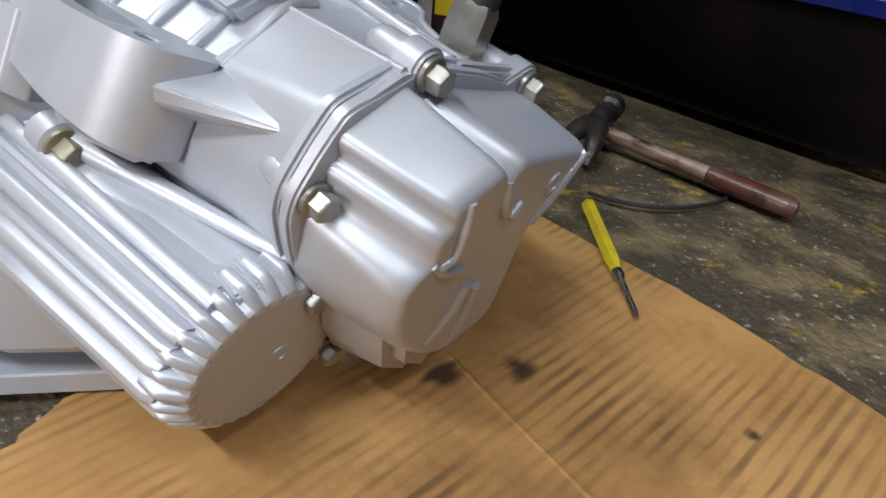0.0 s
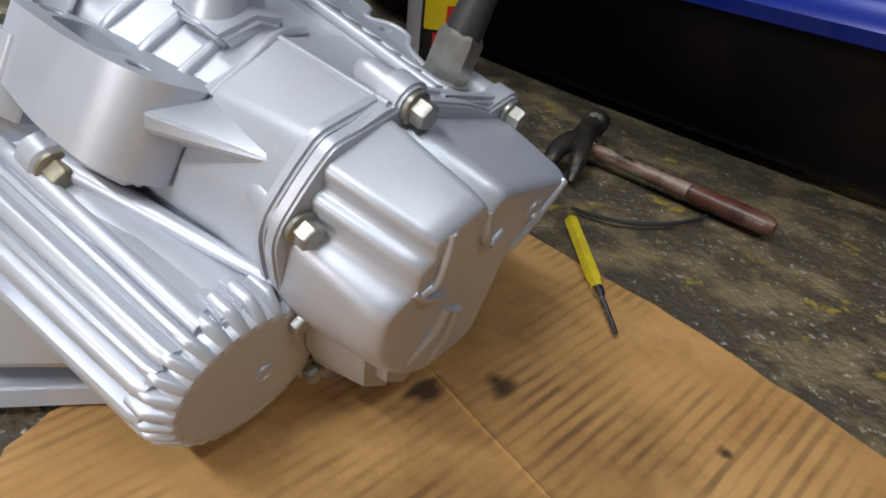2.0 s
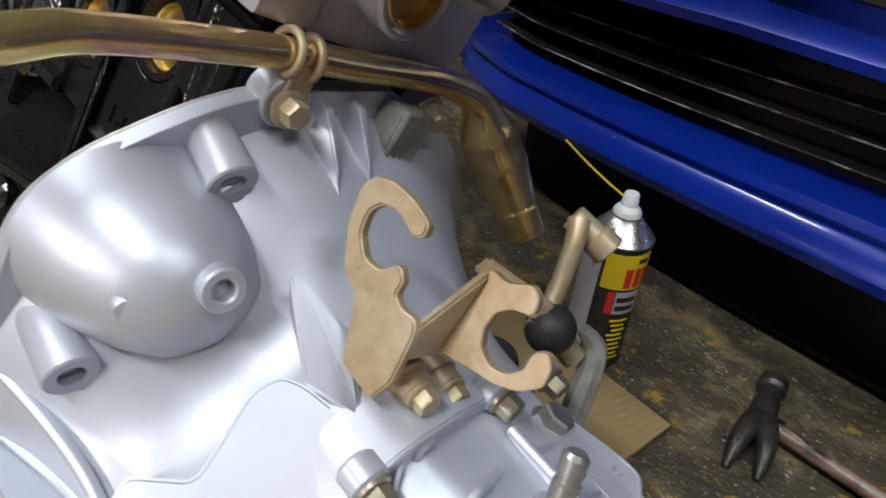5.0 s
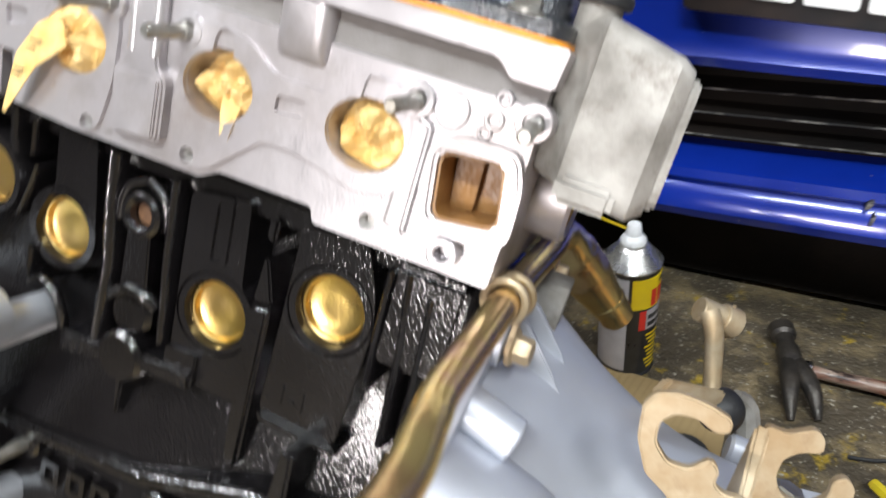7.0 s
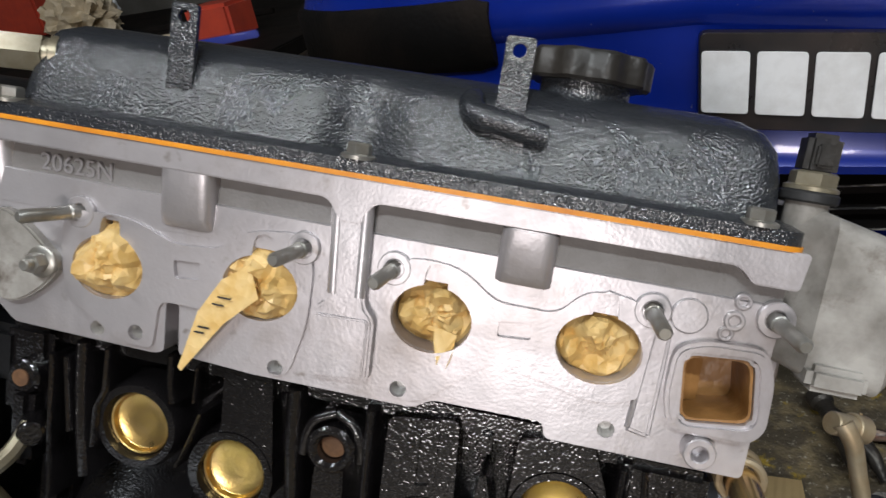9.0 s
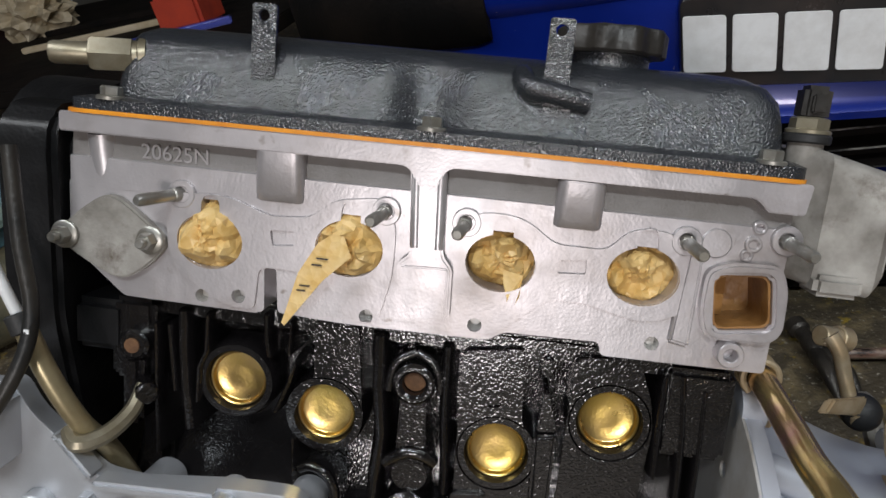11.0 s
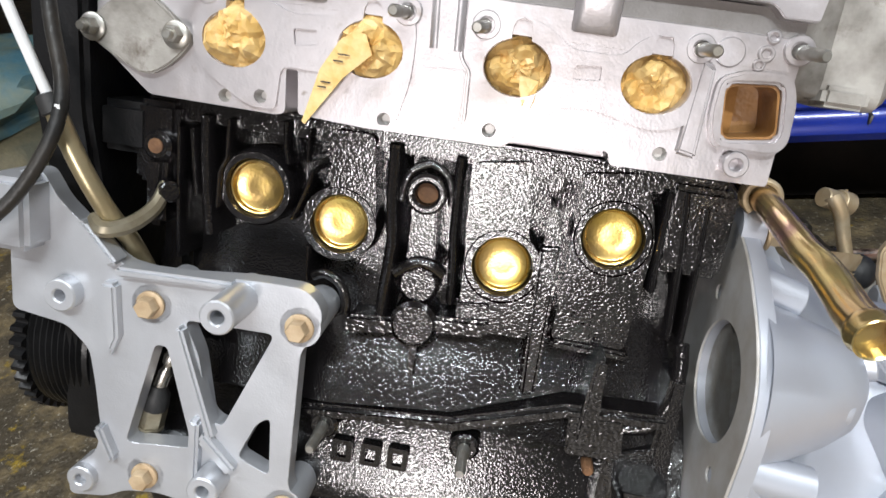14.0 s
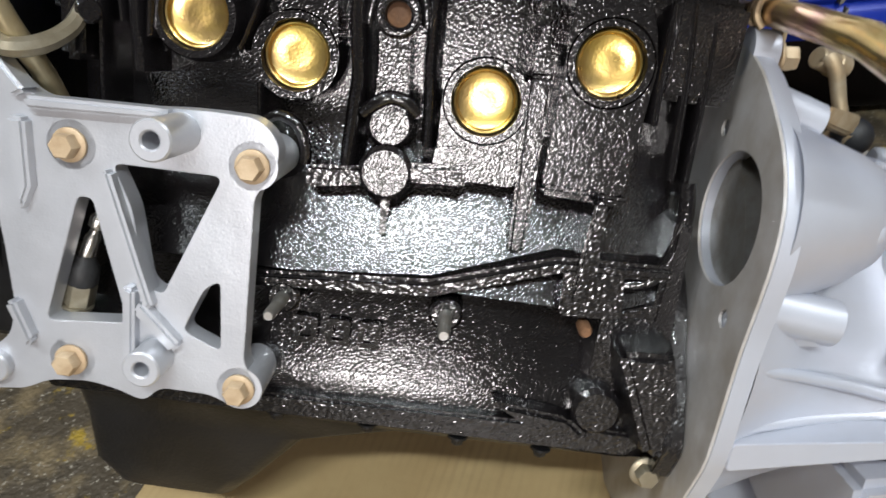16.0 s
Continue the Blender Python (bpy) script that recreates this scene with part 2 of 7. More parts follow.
tan_bolt = shader("painted_tan_bolt", (0.55, 0.42, 0.27), 0.5, 0.2, (0.42, 0.30, 0.18), 80, 0.5, 0.25, 900)
steel = shader("bright_steel", (0.62, 0.61, 0.58), 0.25, 1.0, (0.48, 0.46, 0.42), 40, 0.4, 0.2, 800)
tan_metal = shader("old_gold_bracket", (0.50, 0.41, 0.28), 0.45, 0.45, (0.38, 0.27, 0.15), 28, 0.5, 0.10, 500, 0.05, 60, 0.1, third=(0.30, 0.20, 0.11), third_size=26, third_at=(0.58, 0.74))
rust = shader("rusty_steel", (0.22, 0.11, 0.05), 0.75, 0.2, (0.12, 0.06, 0.03), 60, 0.5, 0.5, 500)
orange_seal = shader("orange_gasket", (0.80, 0.31, 0.02), 0.45, 0.0, (0.62, 0.21, 0.02), 40, 0.4)
brown_inner = shader("brown_paper", (0.19, 0.085, 0.022), 0.40, 0.0, (0.34, 0.17, 0.055), 40, 0.5, 0.2, 400, 0.2, 60)
blue_car = shader("blue_car_paint", (0.004, 0.024, 0.28), 0.24, 0.1, (0.003, 0.015, 0.19), 3, 0.4, 0.02, 600, 0.0, 20, 0.06, coat=0.5, spec=0.35, third=(0.02, 0.025, 0.06), third_size=60, third_at=(0.72, 0.80), flecks=(0.20, 0.20, 0.24), fleck_size=160, fleck_at=(0.73, 0.76))
black_plastic = shader("black_plastic", (0.012, 0.012, 0.012), 0.42, 0.0, (0.030, 0.026, 0.022), 20, 0.5, 0.3, 300, 0.0, 20, 0.1)
dusty_black = shader("dusty_black_plastic", (0.004, 0.0036, 0.0036), 0.7, 0.0, (0.011, 0.008, 0.0065), 9, 0.45, 0.3, 200, spec=0.12)
plate_black = shader("plate_black", (0.010, 0.010, 0.011), 0.3, 0.0, (0.03, 0.022, 0.02), 14, 0.4)
worn_grey = shader("dusty_scuffed_plastic", (0.018, 0.017, 0.016), 0.7, 0.0, (0.012, 0.011, 0.010), 26, 0.55, 0.3, 200, third=(0.42, 0.40, 0.36), third_size=30, third_at=(0.50, 0.66), stretch=(0.35, 1, 1))
white_paint = shader("white_plastic", (0.78, 0.79, 0.80), 0.4, 0.0, (0.66, 0.66, 0.66), 40, 0.4)
yellow_plastic = shader("yellow_plastic", (0.66, 0.52, 0.02), 0.4, 0.0, (0.50, 0.38, 0.03), 50, 0.5, 0.15, 300)
hammer_red = shader("worn_red_paint", (0.085, 0.014, 0.008), 0.36, 0.0, (0.15, 0.10, 0.075), 26, 0.10, 0.3, 300, 0.0, 20, 0.1, third=(0.025, 0.012, 0.010), third_size=40, third_at=(0.52, 0.66))
hammer_worn = shader("worn_painted_wood", (0.13, 0.040, 0.022), 0.40, 0.0, (0.36, 0.30, 0.24), 42, 0.42, 0.3, 300, 0.2, 60, 0.12, third=(0.020, 0.012, 0.010), third_size=60, third_at=(0.54, 0.62), stretch=(0.35, 1, 1))
hammer_steel = shader("blackened_steel", (0.035, 0.033, 0.032), 0.42, 0.6, (0.07, 0.06, 0.05), 40, 0.5, 0.4, 300, 0.2, 60)
can_tin = shader("can_tin", (0.66, 0.66, 0.64), 0.28, 0.9, (0.52, 0.52, 0.50), 40, 0.4)
can_black = shader("can_black", (0.012, 0.012, 0.014), 0.3, 0.0, (0.03, 0.03, 0.03), 30, 0.4)
can_yellow = shader("can_yellow", (0.78, 0.58, 0.01), 0.35, 0.0, (0.70, 0.50, 0.02), 30, 0.3)
can_red = shader("can_red", (0.62, 0.03, 0.02), 0.4)
can_white = shader("can_white", (0.50, 0.48, 0.50), 0.4, 0.1, (0.40, 0.38, 0.40), 30, 0.4)
teal_cloth = shader("teal_tarpaulin", (0.05, 0.13, 0.17), 0.6, 0.0, (0.12, 0.16, 0.13), 12, 0.5, 0.3, 100)
green_rust = shader("mossy_dark_rubber", (0.06, 0.06, 0.04), 0.7, 0.0, (0.14, 0.12, 0.07), 18, 0.5, 0.4, 150)
red_plastic = shader("red_plastic", (0.50, 0.06, 0.03), 0.4, 0.0, (0.40, 0.05, 0.03), 20, 0.4)
cream = shader("cream_card", (0.55, 0.47, 0.34), 0.6, 0.0, (0.42, 0.34, 0.22), 20, 0.5)
wall_paint = shader("workshop_wall", (0.30, 0.29, 0.27), 0.8, 0.0, (0.22, 0.21, 0.19), 3, 0.5, 0.2, 60)
lamp_white = bpy.data.materials.new("lamp_glow")
lamp_white.use_nodes = True
lamp_white.node_tree.nodes["Principled BSDF"].inputs["Emission Color"].default_value = (1, 0.98, 0.95, 1)
lamp_white.node_tree.nodes["Principled BSDF"].inputs["Emission Strength"].default_value = 6.0
floor_mat = shader("oily_concrete", (0.185, 0.142, 0.080), 0.50, 0.0, (0.070, 0.056, 0.038), 19, 0.68, 1.0, 230, 0.5, 30, 0.2, third=(0.32, 0.22, 0.03), third_size=20.0, third_at=(0.58, 0.65), spec=0.45, flecks=(0.36, 0.33, 0.27), fleck_size=200, fleck_at=(0.61, 0.70))


def crease(mat, size, height, strength):
    """Adds sharp crumple folds to a paper."""
    tree = mat.node_tree
    cells = tree.nodes.new("ShaderNodeTexVoronoi")
    cells.inputs["Scale"].default_value = size
    where = tree.nodes.new("ShaderNodeTexCoord")
    tree.links.new(where.outputs["Object"], cells.inputs["Vector"])
    bump = tree.nodes.new("ShaderNodeBump")
    bump.inputs["Strength"].default_value, bump.inputs["Distance"].default_value = strength, height
    tree.links.new(cells.outputs["Distance"], bump.inputs["Height"])
    bsdf = tree.nodes["Principled BSDF"]
    if bsdf.inputs["Normal"].is_linked:
        tree.links.new(bsdf.inputs["Normal"].links[0].from_socket, bump.inputs["Normal"])
    tree.links.new(bump.outputs["Normal"], bsdf.inputs["Normal"])


paper = shader("masking_paper", (0.80, 0.57, 0.25), 0.42, 0.0, (0.70, 0.44, 0.14), 60, 0.5, 0.1, 500, 0.0, 90, 0.08, third=(0.30, 0.16, 0.05), third_size=90, third_at=(0.66, 0.74))
crease(paper, 160.0, 0.0020, 0.4)


def cardboard_material(name, base, second, stain, stain_at, streak, turned_by, flute, spots=()):
    """Card with flutes that show as faint uneven streaks, and oil stains."""
    mat = shader(name, base, 0.62, 0.0, second, 7, 0.5, 0.12, 500, 0.12, 14, 0.12, third=stain, third_size=5.0, third_at=stain_at, spec=0.3)
    tree = mat.node_tree
    link = tree.links.new
    where = tree.nodes.new("ShaderNodeTexCoord")
    turn = tree.nodes.new("ShaderNodeMapping")
    turn.inputs["Rotation"].default_value = (0, 0, radians(turned_by))
    squeeze = tree.nodes.new("ShaderNodeMapping")
    squeeze.inputs["Scale"].default_value = (1.0, 0.07, 1.0)
    link(where.outputs["Object"], turn.inputs["Vector"])
    link(turn.outputs["Vector"], squeeze.inputs["Vector"])
    streaks = tree.nodes.new("ShaderNodeTexNoise")
    streaks.inputs["Scale"].default_value, streaks.inputs["Detail"].default_value, streaks.inputs["Roughness"].default_value = 130.0, 4.0, 0.65
    link(squeeze.outputs["Vector"], streaks.inputs["Vector"])
    patch = tree.nodes.new("ShaderNodeTexNoise")
    patch.inputs["Scale"].default_value, patch.inputs["Detail"].default_value = 9.0, 3.0
    link(where.outputs["Object"], patch.inputs["Vector"])
    where_streaked = tree.nodes.new("ShaderNodeMapRange")
    where_streaked.inputs["From Min"].default_value, where_streaked.inputs["From Max"].default_value = 0.44, 0.66
    link(patch.outputs["Fac"], where_streaked.inputs["Value"])
    dark = tree.nodes.new("ShaderNodeMapRange")
    dark.inputs["From Min"].default_value, dark.inputs["From Max"].default_value, dark.inputs["To Max"].default_value = 0.47, 0.66, streak
    flutes = tree.nodes.new("ShaderNodeTexWave")
    for key, value in (("Scale", 38.0), ("Distortion", 0.9), ("Detail", 2.0), ("Detail Scale", 1.0)):
        flutes.inputs[key].default_value = value
    link(turn.outputs["Vector"], flutes.inputs["Vector"])
    blend = tree.nodes.new("ShaderNodeMix")
    blend.inputs["Factor"].default_value = flute
    link(streaks.outputs["Fac"], blend.inputs[2])
    link(flutes.outputs["Fac"], blend.inputs[3])
    link(blend.outputs[0], dark.inputs["Value"])
    both = tree.nodes.new("ShaderNodeMath")
    both.operation = "MULTIPLY"
    link(dark.outputs["Result"], both.inputs[0])
    link(where_streaked.outputs["Result"], both.inputs[1])
    bsdf = tree.nodes["Principled BSDF"]
    mixer = tree.nodes.new("ShaderNodeMix")
    mixer.data_type = "RGBA"
    link(both.outputs[0], mixer.inputs["Factor"])
    link(bsdf.inputs["Base Color"].links[0].from_socket, mixer.inputs[6])
    mixer.inputs[7].default_value = (0.10, 0.055, 0.026, 1)
    colour = mixer.outputs[2]
    # oil spots with ragged, smeared edges
    for centre, size in spots:
        away = tree.nodes.new("ShaderNodeVectorMath")
        away.operation = "DISTANCE"
        away.inputs[1].default_value = centre
        ragged = tree.nodes.new("ShaderNodeTexNoise")
        ragged.inputs["Scale"].default_value, ragged.inputs["Detail"].default_value = 55.0, 6.0
        link(squeeze.outputs["Vector"], ragged.inputs["Vector"])
        shift = tree.nodes.new("ShaderNodeMath")
        shift.operation, shift.inputs[1].default_value = "MULTIPLY_ADD", size * 4.0
        link(where.outputs["Object"], away.inputs[0])
        link(ragged.outputs["Fac"], shift.inputs[0])
        link(away.outputs["Value"], shift.inputs[2])
        mask = tree.nodes.new("ShaderNodeMapRange")
        for key, value in (("From Min", size * 2.2), ("From Max", size * 2.7), ("To Min", 0.92), ("To Max", 0.0)):
            mask.inputs[key].default_value = value
        link(shift.outputs[0], mask.inputs["Value"])
        spot = tree.nodes.new("ShaderNodeMix")
        spot.data_type = "RGBA"
        link(mask.outputs["Result"], spot.inputs["Factor"])
        link(colour, spot.inputs[6])
        spot.inputs[7].default_value = (0.045, 0.026, 0.016, 1)
        colour = spot.outputs[2]
    link(colour, bsdf.inputs["Base Color"])
    bump = tree.nodes.new("ShaderNodeBump")
    bump.inputs["Strength"].default_value, bump.inputs["Distance"].default_value = 0.4, 0.0010
    link(streaks.outputs["Fac"], bump.inputs["Height"])
    link(bsdf.inputs["Normal"].links[0].from_socket, bump.inputs["Normal"])
    link(bump.outputs["Normal"], bsdf.inputs["Normal"])
    return mat


card = cardboard_material("oily_card", (0.49, 0.28, 0.105), (0.385, 0.205, 0.070), (0.20, 0.095, 0.036), (0.52, 0.70), 0.75, 4, 0.26, (((0.234, 0.764, 0.007), 0.016), ((0.256, 0.800, 0.007), 0.014), ((0.375, 0.850, 0.007), 0.007)))
pale_card = cardboard_material("pale_card", (0.40, 0.295, 0.145), (0.35, 0.245, 0.115), (0.24, 0.16, 0.075), (0.62, 0.80), 0.22, 10, 0.3)

# ---- setting ----
def build_setting():
    bm = bmesh.new()
    bmesh.ops.create_grid(bm, x_segments=110, y_segments=110, size=1.0)
    for v in bm.verts:
        v.co.x, v.co.y = v.co.x * 4.5, v.co.y * 4.5 + 1.0
        v.co.z = 0.0022 * (noise.noise(v.co * 5.0) - 0.3) - 0.0015
    solid("floor", bm, floor_mat, "dirty concrete workshop floor with oil and yellow stains", "floor", kind="structure")
    walls = (("wall_north", -4.5, 4.5, 5.4, 5.5), ("wall_south", -4.5, 4.5, -3.5, -3.4), ("wall_east", 4.4, 4.5, -3.4, 5.4), ("wall_west", -4.5, -4.4, -3.4, 5.4))
    for name, x0, x1, y0, y1 in walls:
        bm = bmesh.new()
        if name == "wall_south":
            prism(bm, [(x0, -0.01), (x1, -0.01), (x1, 2.8), (x0, 2.8)], "y", y0, y1, 0, holes=[[(-0.39, 0.94), (0.51, 0.94), (0.51, 1.56), (-0.39, 1.56)]])
        else:
            box(bm, x0, x1, y0, y1, -0.01, 2.8, 0)
        solid(name, bm, wall_paint, "plain grey workshop wall", "wall", kind="structure")
    window = thing("window_1", "plain open window frame in the workshop wall", "window", kind="structure")
    bm = bmesh.new()
    prism(bm, [(-0.44, 0.89), (0.56, 0.89), (0.56, 1.61), (-0.44, 1.61)], "y", -3.398, -3.37, 0.003, holes=[[(-0.385, 0.945), (0.505, 0.945), (0.505, 1.555), (-0.385, 1.555)]])
    part("window_frame", bm, white_paint, window)
    bm = bmesh.new()
    box(bm, -4.5, 4.5, -3.5, 5.5, 2.8, 2.9, 0)
    solid("ceiling", bm, wall_paint, "plain grey workshop ceiling", "ceiling", kind="structure")


def build_cardboard():
    """Flattened boxes under the engine and the gearbox."""
    outlines = (
        ("flattened corrugated cardboard box spread under the engine", ((-0.60, 0.30), (-0.565, 0.60), (-0.50, 1.02), (-0.15, 1.066), (0.056, 1.052), (0.05, 0.70), (0.02, 0.30)), 0.004),
        ("oil-stained corrugated cardboard sheet under the gearbox", ((0.128, 0.30), (0.131, 0.580), (0.118, 0.612), (0.112, 0.72), (0.12, 0.955), (0.171, 0.951), (0.30, 0.942), (0.443, 0.916), (0.56, 0.890), (0.66, 0.860), (0.70, 0.30)), 0.003),
    )
    for label, pts, z in outlines:
        bm = bmesh.new()
        line = []
        for i, p in enumerate(pts):
            q = pts[(i + 1) % len(pts)]
            for k in range(8):
                t = k / 8
                line.append((p[0] + (q[0] - p[0]) * t + random.uniform(-0.0015, 0.0015), p[1] + (q[1] - p[1]) * t + random.uniform(-0.0015, 0.0015)))
        prism(bm, line, "z", z, z + 0.004, 0)
        sheet = solid("cardboard_sheet", bm, card if "oil" in label else pale_card, label, "cardboard", "cardboard under the engine")
        if "oil" in label:
            # fold line pressed across the sheet
            bm = bmesh.new()
            sweep(bm, [(0.222, 0.779, 0.0066), (0.262, 0.769, 0.0069), (0.330, 0.755, 0.0069), (0.46, 0.728, 0.0066)], [0.0008, 0.0014, 0.0014, 0.0008], 8)
            part("fold_line", bm, card, sheet)


build_setting()
build_cardboard()

# ---- parked car ----
PLAN = ((1.30, 1.17), (0.9, 1.15), (0.5, 1.145), (0.2, 1.148), (0.0, 1.155), (-0.13, 1.164), (-0.2, 1.172), (-0.26, 1.181), (-0.36, 1.20), (-0.48, 1.25), (-0.56, 1.32), (-0.60, 1.42), (-0.61, 1.60))


def along_nose(rows, bm, x_from=2.0, x_to=-2.0):
    """A skin of (set-back, height) rows carried along the nose's plan."""
    pts = [Vector(p) for p in PLAN if x_to <= p[0] <= x_from]
    fine = []
    for i in range(len(pts) - 1):
        for k in range(5):
            fine.append(pts[i].lerp(pts[i + 1], k / 5))
    fine.append(pts[-1])
    fine = [fine[0]] + [(fine[i - 1] + fine[i] * 2 + fine[i + 1]) / 4 for i in range(1, len(fine) - 1)] + [fine[-1]]
    rings = []
    for i, p in enumerate(fine):
        d = (fine[min(i + 1, len(fine) - 1)] - fine[max(i - 1, 0)]).normalized()
        n = Vector((d.y, -d.x))
        if n.y > 0 and abs(n.y) > 0.3:
            n = -n
        if abs(n.y) <= 0.3 and n.x > 0:
            n = -n
        rings.append([(p.x - n.x * b, p.y - n.y * b, z) for b, z in rows])
    return loft(bm, rings, cap=True)


def sag(bm):
    """The nose swells forward and its upper edge falls towards the middle."""
    for v in bm.verts:
        k = min(max(v.co.x + 0.05, 0.0), 0.5)
        high = min(max((v.co.z - 0.325) / 0.08, 0.35), 1.0)
        v.co.z -= 0.095 * k * high
        v.co.y -= 0.10 * k * high


def build_car():
    car = thing("parked_car", "dusty blue car with a chipped front bumper", "car")
    bm = bmesh.new()
    along_nose([(0.10, 0.184), (0.035, 0.160), (0.008, 0.164), (0.0, 0.177), (0.004, 0.195), (0.014, 0.204), (0.006, 0.212), (0.008, 0.222), (0.05, 0.229), (0.12, 0.229)], bm)
    lip = part("lower_lip", bm, blue_car, car, "chipped glossy blue bumper lip")
    bm = bmesh.new()
    along_nose([(0.12, 0.325), (0.03, 0.329), (0.008, 0.335), (0.004, 0.345), (0.014, 0.360), (0.014, 0.490), (0.006, 0.500), (0.004, 0.520), (0.02, 0.560), (0.06, 0.592), (0.30, 0.64), (0.50, 0.66), (0.50, 0.325)], bm)
    sag(bm)
    upper = part("bumper_skin", bm, blue_car, car)
    bm = bmesh.new()
    along_nose([(0.10, 0.19), (0.075, 0.23), (0.075, 0.33), (0.40, 0.33), (0.40, 0.19)], bm)
    part("intake_back", bm, dusty_black, car, "black plastic behind the intake slats")
    for z in (0.244, 0.270, 0.297):
        bm = bmesh.new()
        along_nose([(0.050, z), (0.044, z + 0.0015), (0.050, z + 0.004), (0.085, z + 0.006), (0.085, z + 0.002)], bm, 1.3, -0.5)
        part("intake_slat", bm, dusty_black, car)
        bm = bmesh.new()
        along_nose([(0.0435, z + 0.0012), (0.0430, z + 0.0022), (0.0445, z + 0.0030), (0.047, z + 0.0022)], bm, 1.3, -0.5)
        part("slat_edge", bm, worn_grey, car, "dusty grey slat edge")
    # black sheet added to stand for the dark space under the car
    bm = bmesh.new()
    along_nose([(0.13, 0.012), (0.125, 0.10), (0.11, 0.188), (0.60, 0.188), (0.60, 0.012)], bm)
    part("under_car_dark", bm, dusty_black, car, "black sheet standing for the dark space under the car")
    # plate recess with blank bars in place of characters
    bm = bmesh.new()
    prism(bm, rounded(((-0.049, 0.391), (0.46, 0.391), (0.46, 0.487), (-0.049, 0.487)), 0.008), "y", 1.150, 1.166, 0.001, segments=1)
    sag(bm)
    plate = part("number_plate", bm, plate_black, car, "black number plate")
    x = -0.047
    for width in (0.043, 0.043, 0.043, 0.043, 0.043, 0.043, 0.043):
        bm = bmesh.new()
        prism(bm, rounded(((x, 0.409), (x + width, 0.409), (x + width, 0.470), (x, 0.470)), 0.004), "y", 1.1475, 1.1495, 0.0004, segments=1)
        sag(bm)
        part("plate_bar", bm, white_paint, plate, "plain white bar")
        x += width + 0.006
    # dark lamp pocket at the corner
    bm = bmesh.new()
    along_nose([(0.010, 0.462), (0.002, 0.474), (0.0, 0.530), (0.006, 0.540), (0.05, 0.540), (0.05, 0.462)], bm, -0.235, -0.60)
    for v in bm.verts:
        away = min(max((-0.235 - v.co.x) / 0.045, 0.05), 1.0)
        v.co.z = 0.501 + (v.co.z - 0.501) * math.sqrt(1 - (1 - away) ** 2)
    pocket = part("lamp_pocket", bm, dusty_black, car, "black rounded lamp pocket")
    # scars on the lip where paint has gone
    for x, y, z, w, h in ((0.138, 1.1490, 0.206, 0.008, 0.010), (0.145, 1.1480, 0.188, 0.005, 0.014), (0.30, 1.1465, 0.217, 0.03, 0.003)):
        bm = bmesh.new()
        prism(bm, rounded(((x, z), (x + w * 0.6, z + h * 0.2), (x + w, z + h), (x + w * 0.3, z + h * 0.8)), 0.002), "y", y, y + 0.012, 0.0006)
        part("paint_chip", bm, worn_grey, lip, "bare chipped patch")


build_car()

# ---- engine ----
engine = thing("engine", "rebuilt four-cylinder engine resting on cardboard", "engine", m=E)


def bolt(parent, p, d, across=0.012, height=0.007, washer=0.0095, material=None, name="bolt", label=""):
    bm = bmesh.new()
    hexagon(bm, p, d, across, height, washer)
    return part(name, bm, material or bolt_zinc, parent, label)


